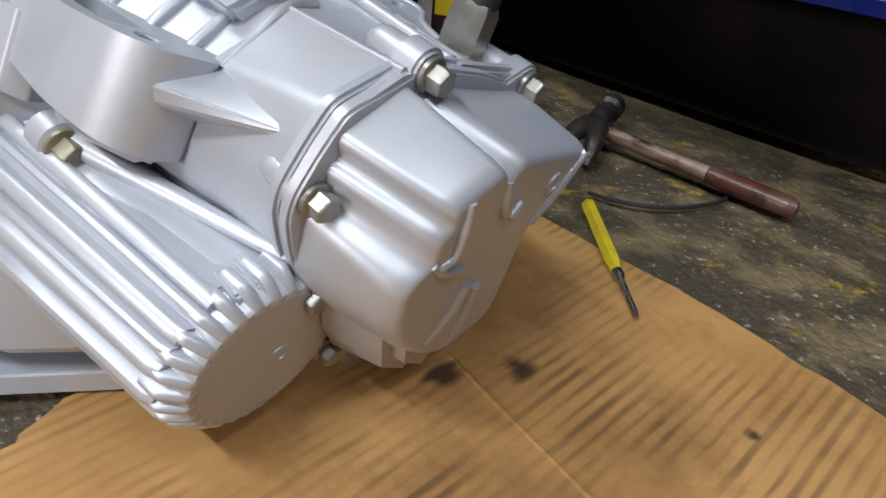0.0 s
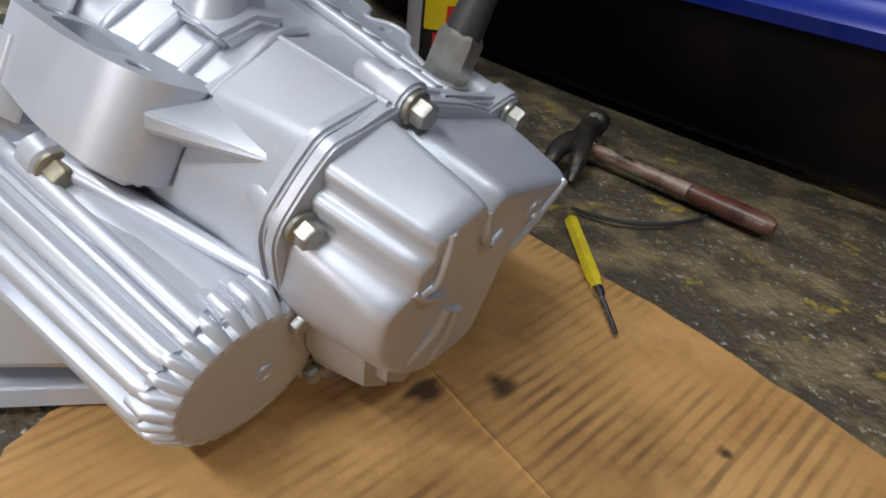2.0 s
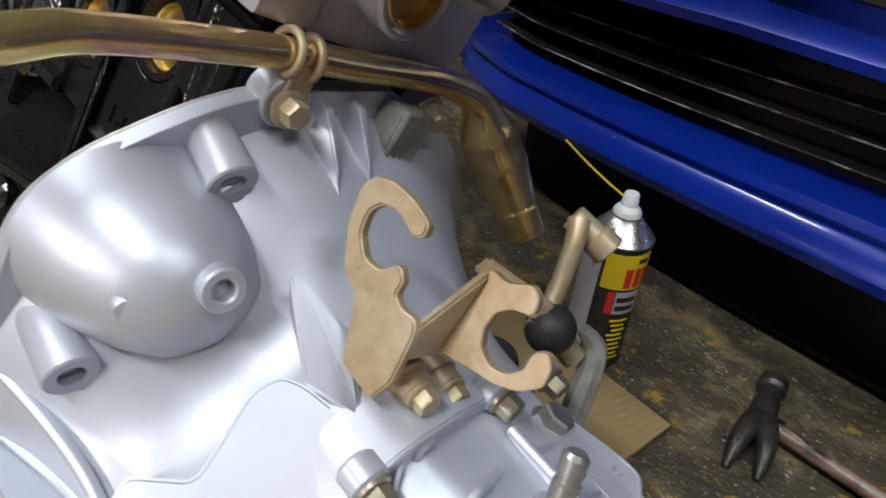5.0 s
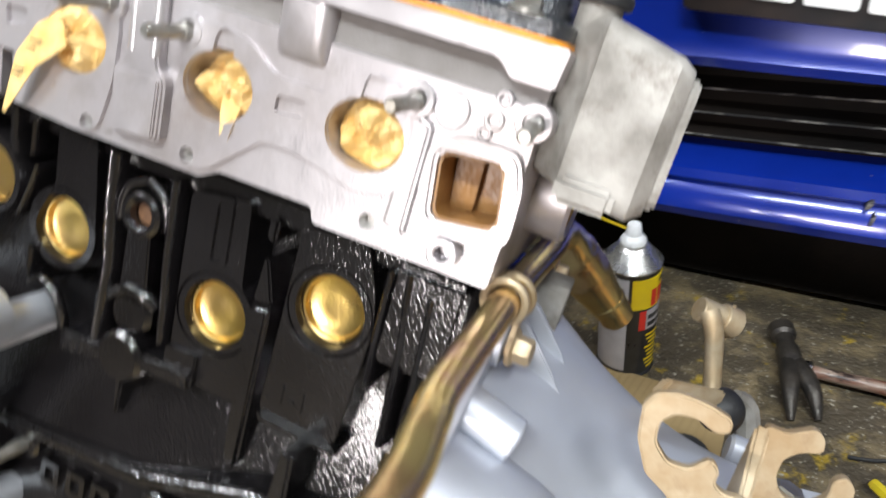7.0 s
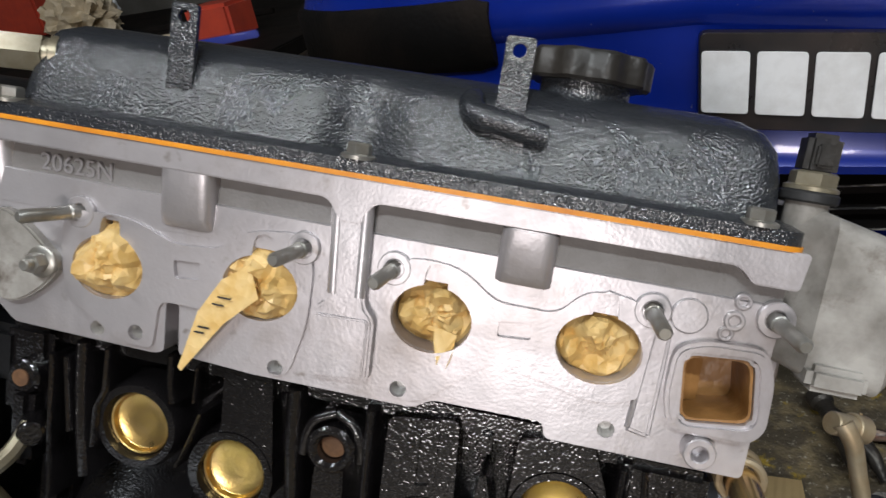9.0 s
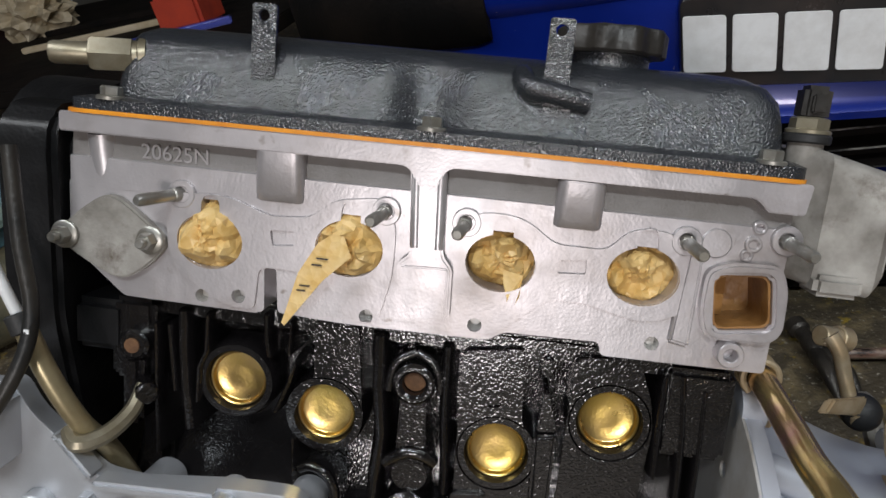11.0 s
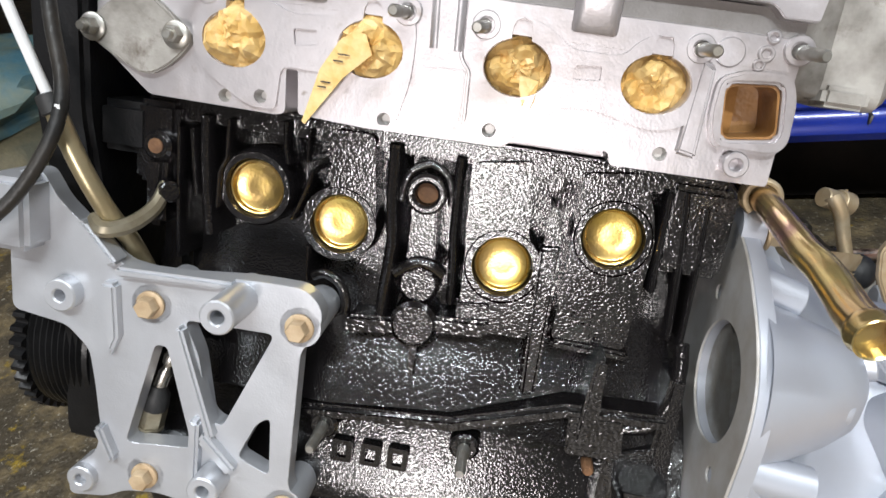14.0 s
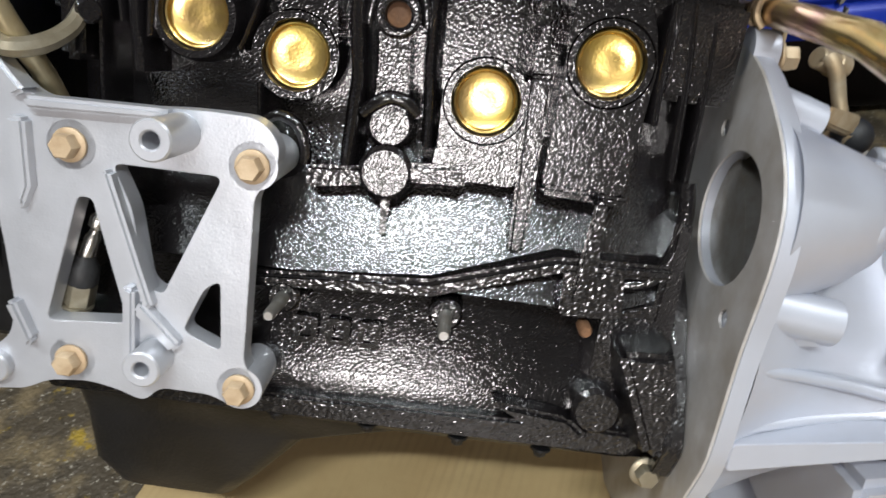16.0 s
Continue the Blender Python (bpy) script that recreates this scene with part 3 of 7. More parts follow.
def build_block():
    bm = bmesh.new()
    # barrel wall, skirt and bulkhead in one casting
    top = [(-0.086, 0.042), (0.296, 0.042), (0.296, 0.165), (-0.086, 0.165)]
    mid = [(-0.086, 0.020), (0.298, 0.020), (0.298, 0.175), (-0.086, 0.175)]
    deep = [(-0.086, 0.022), (0.298, 0.022), (0.298, 0.180), (-0.086, 0.180)]
    shallow = [(-0.086, 0.004), (0.298, 0.004), (0.298, 0.180), (-0.086, 0.180)]
    low = [(-0.086, 0.002), (0.298, 0.002), (0.298, 0.180), (-0.086, 0.180)]
    rings = [[(x, y, z) for x, y in rounded(shape, 0.008, 3)] for shape, z in ((top, -0.011), (top, -0.10), (top, -0.118), (mid, -0.165), (low, -0.205), (deep, -0.213), (shallow, -0.268), (low, -0.280), (low, -0.292))]
    loft(bm, rings)
    # deck lip under the head
    box(bm, -0.086, 0.298, 0.020, 0.17, -0.026, -0.0112, 0.002)
    box(bm, -0.090, -0.060, 0.010, 0.05, -0.070, -0.015, 0.004)
    box(bm, 0.262, 0.304, 0.012, 0.06, -0.075, -0.018, 0.004)
    block = part("cylinder_block", bm, black_gloss, engine, "glossy black painted cast-iron cylinder block")

    def piece(name, build):
        b = bmesh.new()
        build(b)
        smooth = name in ("skirt_rail", "rail_gusset", "rail_pad", "end_loop", "stud_boss", "sump_rail", "rail_wedge", "corner_boss", "corner_foot", "rear_flange", "end_pillar", "lug", "cross_bar", "stem_rib")
        return part(name, b, black_smooth if smooth else black_gloss, block)

    # swollen water-jacket panels between the ribs
    piece("jacket_panel", lambda b: box(b, -0.078, -0.056, 0.026, 0.06, -0.15, -0.03, 0.006))
    for pts, plug in (
        (((0.0435, -0.0165), (0.0715, -0.0160), (0.0765, -0.060), (0.0780, -0.079, 0.012), (0.0600, -0.104, 0.010), (0.0470, -0.104, 0.010), (0.0300, -0.084, 0.012), (0.0450, -0.054)), (0.053, -0.079)),
        (((0.1385, -0.0240), (0.1760, -0.0180), (0.1800, -0.0680), (0.1905, -0.084, 0.01), (0.1905, -0.138), (0.1420, -0.138), (0.1400, -0.0800)), (0.166, -0.090)),
        (((0.2080, -0.0200), (0.2455, -0.0150), (0.2560, -0.0400), (0.2600, -0.0600), (0.2555, -0.134), (0.2060, -0.134), (0.2070, -0.0860)), (0.2335, -0.0595)),
    ):
        piece("jacket_panel", lambda b: prism(b, rounded(pts, 0.005), "y", 0.0150, 0.05, 0.0035, holes=[circle(plug[0], plug[1], 0.0255, 36)], segments=3))

    def ridge(line, w):
        """A cast rib with a rounded crest and drafted flanks."""
        def build(b):
            loft(b, [[(x + k * w, y, z) for k, y in ((-1.5, 0.052), (-0.85, 0.022), (-0.62, 0.0140), (-0.32, 0.0112), (0, 0.0104), (0.32, 0.0112), (0.62, 0.0140), (0.85, 0.022), (1.5, 0.052))] for x, z in line])
        piece("rib", build)

    for line, w in (
        (((-0.0425, -0.0200), (-0.0418, -0.045), (-0.0395, -0.075), (-0.0367, -0.1000)), 0.0056),
        (((-0.0510, -0.0300), (-0.0490, -0.0500), (-0.0464, -0.0740)), 0.0030),
        (((-0.0255, -0.0200), (-0.0259, -0.0448), (-0.0307, -0.0557), (-0.0312, -0.0800)), 0.0030),
        (((0.0126, -0.0160), (0.0135, -0.0330), (0.0160, -0.0430)), 0.0036),
        (((0.0293, -0.0190), (0.0289, -0.0400)), 0.0026),
        (((0.0331, -0.0455), (0.0290, -0.0600), (0.0240, -0.0740), (0.0215, -0.0800)), 0.0030),
        (((0.0858, -0.0200), (0.0872, -0.0540), (0.0910, -0.0860), (0.0893, -0.1170), (0.0885, -0.1500)), 0.0066),
        (((0.1291, -0.0220), (0.1298, -0.0447), (0.1312, -0.0745), (0.1340, -0.1000), (0.1352, -0.1209)), 0.0046),
        (((0.2620, -0.0240), (0.2625, -0.0500), (0.2640, -0.0900)), 0.0040),
        (((0.2720, -0.0220), (0.2770, -0.0600), (0.2810, -0.1200)), 0.0046),
        (((0.2860, -0.0300), (0.2890, -0.0800), (0.2900, -0.1300)), 0.0036),
        (((0.0340, -0.0970), (0.0355, -0.1220)), 0.0030),
        (((-0.0600, -0.0300), (-0.0580, -0.1200)), 0.0030),
    ):
        ridge(line, w)
    for line in ([(0.0935, 0.016, -0.0560), (0.0950, 0.015, -0.0440), (0.0990, 0.015, -0.0350), (0.1100, 0.016, -0.0290)], [(0.1270, 0.016, -0.0540), (0.1250, 0.015, -0.0420), (0.1205, 0.015, -0.0340), (0.1100, 0.016, -0.0290)]):
        piece("boss_arc", lambda b: sweep(b, line, 0.0030, 10))
    piece("stand_off_arc", lambda b: sweep(b, [(0.0400, 0.012, -0.1170), (0.0480, 0.010, -0.1135), (0.0585, 0.010, -0.1180), (0.0640, 0.011, -0.1290), (0.0640, 0.014, -0.1400)], 0.0034, 10))
    piece("rib_slot", lambda b: prism(b, rounded(((0.1545, -0.0215), (0.1665, -0.0195), (0.1680, -0.0595), (0.1555, -0.0615)), 0.003), "y", 0.0135, 0.03, 0.001, holes=[rounded(((0.1572, -0.0245), (0.1642, -0.0225), (0.1654, -0.0568), (0.1580, -0.0588)), 0.002)]))
    piece("small_block", lambda b: box(b, 0.1885, 0.1945, 0.014, 0.05, -0.0350, -0.0215, 0.0018))
    piece("long_rib", lambda b: prism(b, [(0.1880, -0.0720), (0.2020, -0.0700), (0.2022, -0.1760), (0.1925, -0.1780)], "y", 0.0095, 0.05, 0.0024, segments=3))
    piece("gusset", lambda b: prism(b, [(0.1895, -0.0705), (0.1915, -0.0440), (0.1940, -0.0430), (0.2018, -0.0690)], "y", 0.012, 0.05, 0.002))
    piece("panel_step", lambda b: prism(b, [(0.2065, -0.1330), (0.2590, -0.1345), (0.2585, -0.1405), (0.2065, -0.1390)], "y", 0.0110, 0.05, 0.0022))
    piece("small_pad", lambda b: prism(b, rounded(((0.1400, -0.1195), (0.1620, -0.1170), (0.1615, -0.1380), (0.1400, -0.1400)), 0.003), "y", 0.0118, 0.05, 0.0024))
    # freeze plugs in their turned seats
    for px, pz in ((-0.007, -0.064), (0.053, -0.079), (0.166, -0.090), (0.2335, -0.0595)):
        b = bmesh.new()
        turned(b, (px, 0.05, pz), (0, -1, 0), [(0, 0.028), (0.030, 0.0265), (0.0345, 0.0245), (0.0345, 0.0205), (0.029, 0.0195), (0.020, 0.0195)], 40)
        seat = part("plug_seat", b, black_gloss, block)
        b = bmesh.new()
        turned(b, (px, 0.0255, pz), (0, -1, 0), [(-0.004, 0.0192), (0.0045, 0.0192), (0.0050, 0.0185), (0.0045, 0.0176), (0.0015, 0.0168), (0.0008, 0.0158), (0.0012, 0.006), (0.0013, 0.0001)], 40)
        part("freeze_plug", b, brass, seat, "bright brass freeze plug")
    # central oil-gallery boss with its neck and crossed ribs
    b = bmesh.new()
    tube(b, (0.110, 0.05, -0.049), (0.110, 0.010, -0.049), 0.0135, 0.0075, 28, 0.012, 0.002)
    boss = part("gallery_boss", b, black_gloss, block)
    b = bmesh.new()
    turned(b, (0.110, 0.020, -0.049), (0, -1, 0), [(0, 0.0075), (0.002, 0.007), (0.003, 0.004)], 20)
    part("rusty_plug", b, rust, boss, "rusty threaded plug")
    piece("neck", lambda b: prism(b, rounded(((0.102, -0.058), (0.118, -0.058), (0.122, -0.104), (0.102, -0.104)), 0.003), "y", 0.012, 0.05, 0.004, segments=3))
    piece("neck_flare", lambda b: sweep(b, [(0.0955, 0.016, -0.1060), (0.1040, 0.0130, -0.0985), (0.1110, 0.0125, -0.0950), (0.1200, 0.0130, -0.0965), (0.1270, 0.016, -0.1020)], 0.0044, 10))
    piece("blank_boss", lambda b: cyl(b, (0.112, 0.05, -0.111), (0.112, 0.012, -0.111), 0.0145, seg=28, bev=0.003))
    piece("blank_boss", lambda b: cyl(b, (0.113, 0.05, -0.1385), (0.113, 0.006, -0.1385), 0.0165, seg=28, bev=0.003))
    piece("cross_bar", lambda b: prism(b, [(0.066, -0.154), (0.066, -0.140), (0.105, -0.136), (0.105, -0.147)], "y", 0.008, 0.05, 0.0025))
    piece("cross_bar", lambda b: prism(b, [(0.122, -0.143), (0.122, -0.131), (0.163, -0.128), (0.163, -0.140)], "y", 0.008, 0.05, 0.0025))
    piece("stem_rib", lambda b: prism(b, [(0.1115, -0.150), (0.1175, -0.150), (0.1165, -0.178), (0.1135, -0.178)], "y", 0.008, 0.05, 0.0015))
    # skirt rail that dips to the middle stud
    rail = [(0.036, -0.207), (0.148, -0.197), (0.222, -0.172), (0.292, -0.168), (0.292, -0.178), (0.224, -0.182), (0.150, -0.208), (0.036, -0.217)]
    piece("skirt_rail", lambda b: prism(b, rail, "y", -0.005, 0.05, 0.0035, segments=3))
    piece("rail_gusset", lambda b: prism(b, [(0.236, -0.135), (0.243, -0.135), (0.246, -0.196), (0.232, -0.196)], "y", -0.008, 0.05, 0.002))
    piece("rail_pad", lambda b: prism(b, rounded(((0.226, -0.178), (0.262, -0.176), (0.266, -0.206), (0.228, -0.208)), 0.004), "y", -0.004, 0.05, 0.003))
    piece("end_loop", lambda b: sweep(b, [(0.262, 0.006, -0.186), (0.280, 0.004, -0.180), (0.289, 0.004, -0.162), (0.292, 0.006, -0.140), (0.290, 0.010, -0.120)], 0.005, 10))
    for sx, sz in ((0.060, -0.222), (0.1605, -0.219)):
        piece("stud_boss", lambda b: cyl(b, (sx, 0.05, sz), (sx, -0.002, sz), 0.0105, seg=24, bev=0.002))
        b = bmesh.new()
        turned(b, (sx, 0.0, sz), (0, -1, 0), [(0, 0.0042), (0.012, 0.0042), (0.013, 0.0036), (0.030, 0.0036), (0.033, 0.0026)], 14)
        part("stud", b, bolt_steel, block, "bare steel threaded stud")
    # casting mark: an outlined tablet with three blank characters
    def mark(b):
        for x, z in ((0.066, -0.236), (0.087, -0.2355), (0.107, -0.235)):
            y = 0.022 - 0.018 * (-0.213 - z + 0.009) / 0.055
            prism(b, rounded(((x, z - 0.018), (x + 0.015, z - 0.0178), (x + 0.015, z), (x, z)), 0.002), "y", y - 0.0045, 0.03, 0.0008, holes=[rounded(((x + 0.004, z - 0.0142), (x + 0.011, z - 0.0140), (x + 0.011, z - 0.004), (x + 0.004, z - 0.004)), 0.001)])
    piece("casting_mark", mark)
    def small_mark(b):
        lettering(b, "1-1", Matrix(((1, 0, 0, 0.214), (0, 0, -1, 0.0148), (0, 1, 0, -0.124), (0, 0, 0, 1))), 0.016, 0.0010)
    piece("casting_mark", small_mark)
    # sump rail and the corner foot at the flywheel end
    piece("sump_rail", lambda b: prism(b, [(-0.086, -0.292), (0.250, -0.280), (0.298, -0.280), (0.298, -0.296), (0.250, -0.297), (-0.086, -0.304)], "y", -0.006, 0.185, 0.002))
    piece("rail_wedge", lambda b: prism(b, [(0.195, -0.268), (0.245, -0.272), (0.262, -0.285), (0.222, -0.283)], "y", -0.012, 0.05, 0.003))
    piece("end_pillar", lambda b: prism(b, rounded(((0.255, -0.205), (0.298, -0.19), (0.305, -0.30), (0.255, -0.29)), 0.006), "y", 0.0, 0.06, 0.004))
    piece("corner_boss", lambda b: cyl(b, (0.262, 0.05, -0.266), (0.262, -0.010, -0.266), 0.016, seg=28, bev=0.003))
    piece("corner_foot", lambda b: hull(b, [(0.264, -0.026, -0.218), (0.294, -0.028, -0.215), (0.3095, -0.030, -0.272), (0.292, -0.030, -0.282), (0.258, 0.06, -0.216), (0.309, 0.06, -0.205), (0.3095, 0.06, -0.30), (0.275, 0.06, -0.295)], 0.004))
    # rear flange that meets the bell housing
    rear = ((0.052, -0.030), (0.082, -0.060), (0.086, -0.103), (0.077, -0.139), (0.054, -0.166), (0.028, -0.182), (0.010, -0.200), (-0.003, -0.223), (-0.018, -0.240), (-0.034, -0.270), (-0.02, -0.300), (0.16, -0.300), (0.16, -0.030))
    piece("rear_flange", lambda b: prism(b, rounded(rear, 0.008), "x", 0.2985, 0.3098, 0.002))
    piece("rear_rib", lambda b: prism(b, [(0.286, -0.140), (0.296, -0.140), (0.300, -0.225), (0.284, -0.205)], "y", -0.002, 0.06, 0.003))
    bolt(block, (0.2990, -0.012, -0.300), (0, -1, 0), 0.013, 0.008, 0.010)
    b = bmesh.new()
    turned(b, (0.245, 0.004, -0.214), (0, -1, 0), [(0, 0.004), (0.012, 0.004), (0.014, 0.003)], 12)
    part("rusty_dowel", b, rust, block, "rusty dowel pin")
    # lug row at the timing end
    piece("lug", lambda b: cyl(b, (-0.070, 0.05, -0.043), (-0.070, 0.002, -0.043), 0.010, seg=24, bev=0.002))
    b = bmesh.new()
    turned(b, (-0.070, 0.004, -0.043), (0, -1, 0), [(0, 0.005), (0.003, 0.005), (0.0032, 0.003)], 16)
    part("rusty_plug", b, rust, block, "rusty threaded plug")
    piece("lug", lambda b: cyl(b, (-0.075, 0.02, -0.072), (-0.054, -0.008, -0.070), 0.007, seg=20, bev=0.0015))
    piece("lug_web", lambda b: box(b, -0.078, -0.064, 0.002, 0.05, -0.098, -0.050, 0.004))
    return block


def build_sump():
    bm = bmesh.new()
    levels = (
        (-0.300, [(-0.086, 0.0), (0.300, 0.0), (0.300, 0.18), (-0.086, 0.18)]),
        (-0.312, [(-0.084, 0.012), (0.150, 0.012), (0.150, 0.168), (-0.084, 0.168)]),
        (-0.335, [(-0.080, 0.018), (0.078, 0.018), (0.078, 0.164), (-0.080, 0.164)]),
        (-0.375, [(-0.076, 0.022), (0.044, 0.022), (0.044, 0.160), (-0.076, 0.160)]),
        (-0.398, [(-0.064, 0.032), (0.026, 0.032), (0.026, 0.154), (-0.064, 0.154)]),
        (-0.404, [(-0.050, 0.046), (0.012, 0.046), (0.012, 0.145), (-0.050, 0.145)]),
    )
    loft(bm, [[(x, y, z) for x, y in rounded(shape, 0.018, 4)] for z, shape in levels])
    pan = part("oil_pan", bm, black_satin, engine, "satin black pressed-steel oil pan")
    for x in (0.06, 0.12, 0.18, 0.235):
        bolt(pan, (x, 0.006, -0.3035), (0, 0, -1), 0.008, 0.005, 0.007, black_satin)
    bm = bmesh.new()
    cyl(bm, (-0.078, 0.08, -0.36), (-0.092, 0.08, -0.362), 0.012, seg=6)
    part("drain_plug", bm, black_satin, pan)


def build_mount_bracket():
    """Cast truss bracket for the alternator and pump."""
    outline = ((-0.150, -0.068), (-0.127, -0.062), (-0.116, -0.080), (-0.074, -0.116), (-0.05, -0.119), (0.004, -0.113), (0.022, -0.112), (0.048, -0.112, 0.014), (0.060, -0.124, 0.014), (0.058, -0.142, 0.008), (0.0475, -0.154), (0.0465, -0.256), (0.0575, -0.270, 0.012), (0.046, -0.287, 0.012), (0.028, -0.279), (-0.003, -0.279), (-0.012, -0.290, 0.010), (-0.028, -0.284, 0.010), (-0.046, -0.281), (-0.070, -0.284), (-0.084, -0.292), (-0.112, -0.296), (-0.112, -0.276), (-0.092, -0.258), (-0.088, -0.240), (-0.092, -0.205), (-0.096, -0.180), (-0.112, -0.165), (-0.150, -0.160))
    holes = (
        rounded(((-0.031, -0.147), (0.030, -0.146), (-0.002, -0.220), (-0.012, -0.214), (-0.020, -0.170)), 0.006),
        rounded(((-0.050, -0.168), (-0.042, -0.168), (-0.022, -0.240), (-0.070, -0.245)), 0.005),
        rounded(((0.022, -0.212), (0.031, -0.206), (0.033, -0.250), (0.010, -0.240)), 0.005),
    )
    bm = bmesh.new()
    prism(bm, rounded(outline, 0.006), "y", -0.030, -0.016, 0.0036, holes=holes, segments=3)
    bracket = part("mount_bracket", bm, silver_dusty, engine, "grey-silver cast truss bracket for the alternator")

    def piece(name, build):
        b = bmesh.new()
        build(b)
        return part(name, b, silver_dusty, bracket)

    # raised flanges along the webs
    for pts in (
        [(-0.074, -0.116), (0.004, -0.113), (0.004, -0.119), (-0.074, -0.123)],
        [(-0.084, -0.128), (-0.074, -0.128), (-0.072, -0.165), (-0.078, -0.180)],
        [(-0.100, -0.090), (-0.094, -0.090), (-0.072, -0.114), (-0.080, -0.118)],
        [(-0.034, -0.150), (-0.029, -0.150), (-0.004, -0.226), (-0.010, -0.226)],
        [(-0.022, -0.214), (-0.015, -0.216), (-0.015, -0.262), (-0.022, -0.262)],
        [(-0.012, -0.222), (0.012, -0.246), (0.006, -0.252), (-0.016, -0.230)],
        [(-0.090, -0.235), (-0.084, -0.232), (-0.074, -0.256), (-0.078, -0.262)],
    ):
        piece("web_flange", lambda b: prism(b, pts, "y", -0.038, -0.022, 0.002))
    # through bosses
    for x, z, y0, y1, r, inner in ((0.0065, -0.1252, -0.066, -0.010, 0.0108, 0.0045), (-0.0050, -0.2578, -0.050, -0.010, 0.0108, 0.0045), (-0.110, -0.141, -0.040, -0.012, 0.011, 0.004), (-0.100, -0.278, -0.036, -0.012, 0.010, 0.004)):
        piece("boss", lambda b: tube(b, (x, y1, z), (x, y0, z), r, inner, 28, 0.03, 0.001))
    piece("top_pad", lambda b: box(b, -0.152, -0.122, -0.052, -0.012, -0.112, -0.066, 0.004))
    # stand-offs to the block
    for x, z in ((0.046, -0.138), (-0.053, -0.140), (0.045, -0.272), (-0.055, -0.268)):
        piece("stand_off", lambda b: cyl(b, (x, -0.030, z), (x, 0.020, z), 0.0135, 0.0125, 28))
        bolt(bracket, (x, -0.0305, z), (0, -1, 0), 0.013, 0.008, 0.0095, tan_bolt, label="tan-plated hexagon flange bolt")


def build_timing_end():
    bm = bmesh.new()
    shape = ((-0.012, 0.105, 0.03), (0.16, 0.105, 0.03), (0.17, -0.10), (0.17, -0.28), (0.02, -0.29), (0.012, -0.10), (-0.006, -0.03))
    prism(bm, rounded(shape, 0.012), "x", -0.150, -0.112, 0.005)
    cover = part("timing_cover", bm, black_satin, engine, "satin black timing belt cover")
    bm = bmesh.new()
    prism(bm, rounded(((0.0, 0.075, 0.02), (0.04, 0.12, 0.03), (0.14, 0.12, 0.03), (0.155, 0.06), (0.02, 0.05)), 0.012), "x", -0.165, -0.108, 0.006)
    part("cover_shoulder", bm, black_satin, cover)
    bm = bmesh.new()
    box(bm, -0.116, -0.078, 0.008, 0.06, -0.052, -0.018, 0.005)
    part("cover_step", bm, black_satin, cover)
    bm = bmesh.new()
    profile = [(0.0, 0.030), (0.0, 0.066), (0.002, 0.071)]
    for k in range(9):
        profile += [(0.004 + k * 0.0048, 0.072), (0.0062 + k * 0.0048, 0.0685), (0.0080 + k * 0.0048, 0.072)]
    profile += [(0.050, 0.071), (0.052, 0.060), (0.052, 0.02)]
    turned(bm, (-0.178, 0.085, -0.215), (1, 0, 0), profile, 56)
    part("crank_pulley", bm, black_satin, engine, "black ribbed crankshaft pulley")
    bm = bmesh.new()
    gear = []
    for i in range(44):
        for k, r in ((0.0, 0.0715), (0.25, 0.0765), (0.55, 0.0765), (0.8, 0.0715)):
            a = 2 * math.pi * (i + k) / 44
            gear.append((0.085 + r * math.cos(a), -0.215 + r * math.sin(a)))
    prism(bm, gear, "x", -0.186, -0.176, 0)
    part("tone_ring", bm, black_satin, engine, "black toothed ring on the pulley")
    # dipstick tube with its pull rod
    bm = bmesh.new()
    sweep(bm, [(-0.1115, -0.040, -0.020), (-0.097, -0.038, -0.052), (-0.084, -0.030, -0.082), (-0.078, -0.010, -0.108), (-0.074, 0.010, -0.140)], 0.0062, 16)
    stick = part("dipstick_tube", bm, dull_zinc, engine, "dull yellow zinc-plated dipstick tube")
    bm = bmesh.new()
    sweep(bm, [(-0.1115, -0.040, -0.020), (-0.118, -0.041, -0.006), (-0.132, -0.043, 0.026), (-0.147, -0.046, 0.066)], 0.0034, 10)
    part("pull_rod", bm, white_paint, stick, "pale plastic pull rod")
    bm = bmesh.new()
    cyl(bm, (-0.1140, -0.0402, -0.0145), (-0.1090, -0.040, -0.0255), 0.0078, seg=18, bev=0.001)
    part("collar", bm, rubber, stick)
    bm = bmesh.new()
    sweep(bm, [(-0.091, -0.030, -0.088), (-0.082, -0.036, -0.093), (-0.070, -0.026, -0.090), (-0.062, -0.012, -0.080), (-0.060, -0.002, -0.066)], [0.005, 0.0055, 0.0055, 0.005, 0.004], 8)
    part("tube_clamp", bm, bolt_zinc, stick, "zinc-plated clamp bracket")
    bm = bmesh.new()
    sweep(bm, [(-0.116, -0.040, 0.080), (-0.107, -0.046, 0.030), (-0.098, -0.050, -0.010), (-0.102, -0.058, -0.042), (-0.120, -0.070, -0.078), (-0.150, -0.085, -0.105), (-0.190, -0.10, -0.125)], 0.0042, 12)
    cable = part("sensor_cable", bm, black_plastic, engine, "glossy black cable with pale print")
    bm = bmesh.new()
    for k in range(5):
        box(bm, -0.0985 - 0.0008 * k, -0.0955 - 0.0008 * k, -0.0560, -0.0555, -0.020 - 0.004 * k, -0.0175 - 0.004 * k, 0)
    part("print_bar", bm, white_paint, cable, "plain pale bars")
    # slotted lug behind, with rusty bolts
    bm = bmesh.new()
    prism(bm, rounded(((-0.215, 0.005), (-0.120, 0.000), (-0.118, -0.020), (-0.215, -0.018)), 0.008), "y", 0.10, 0.112, 0.002)
    bar = part("adjuster_bar", bm, black_satin, engine, "black slotted adjuster bar")
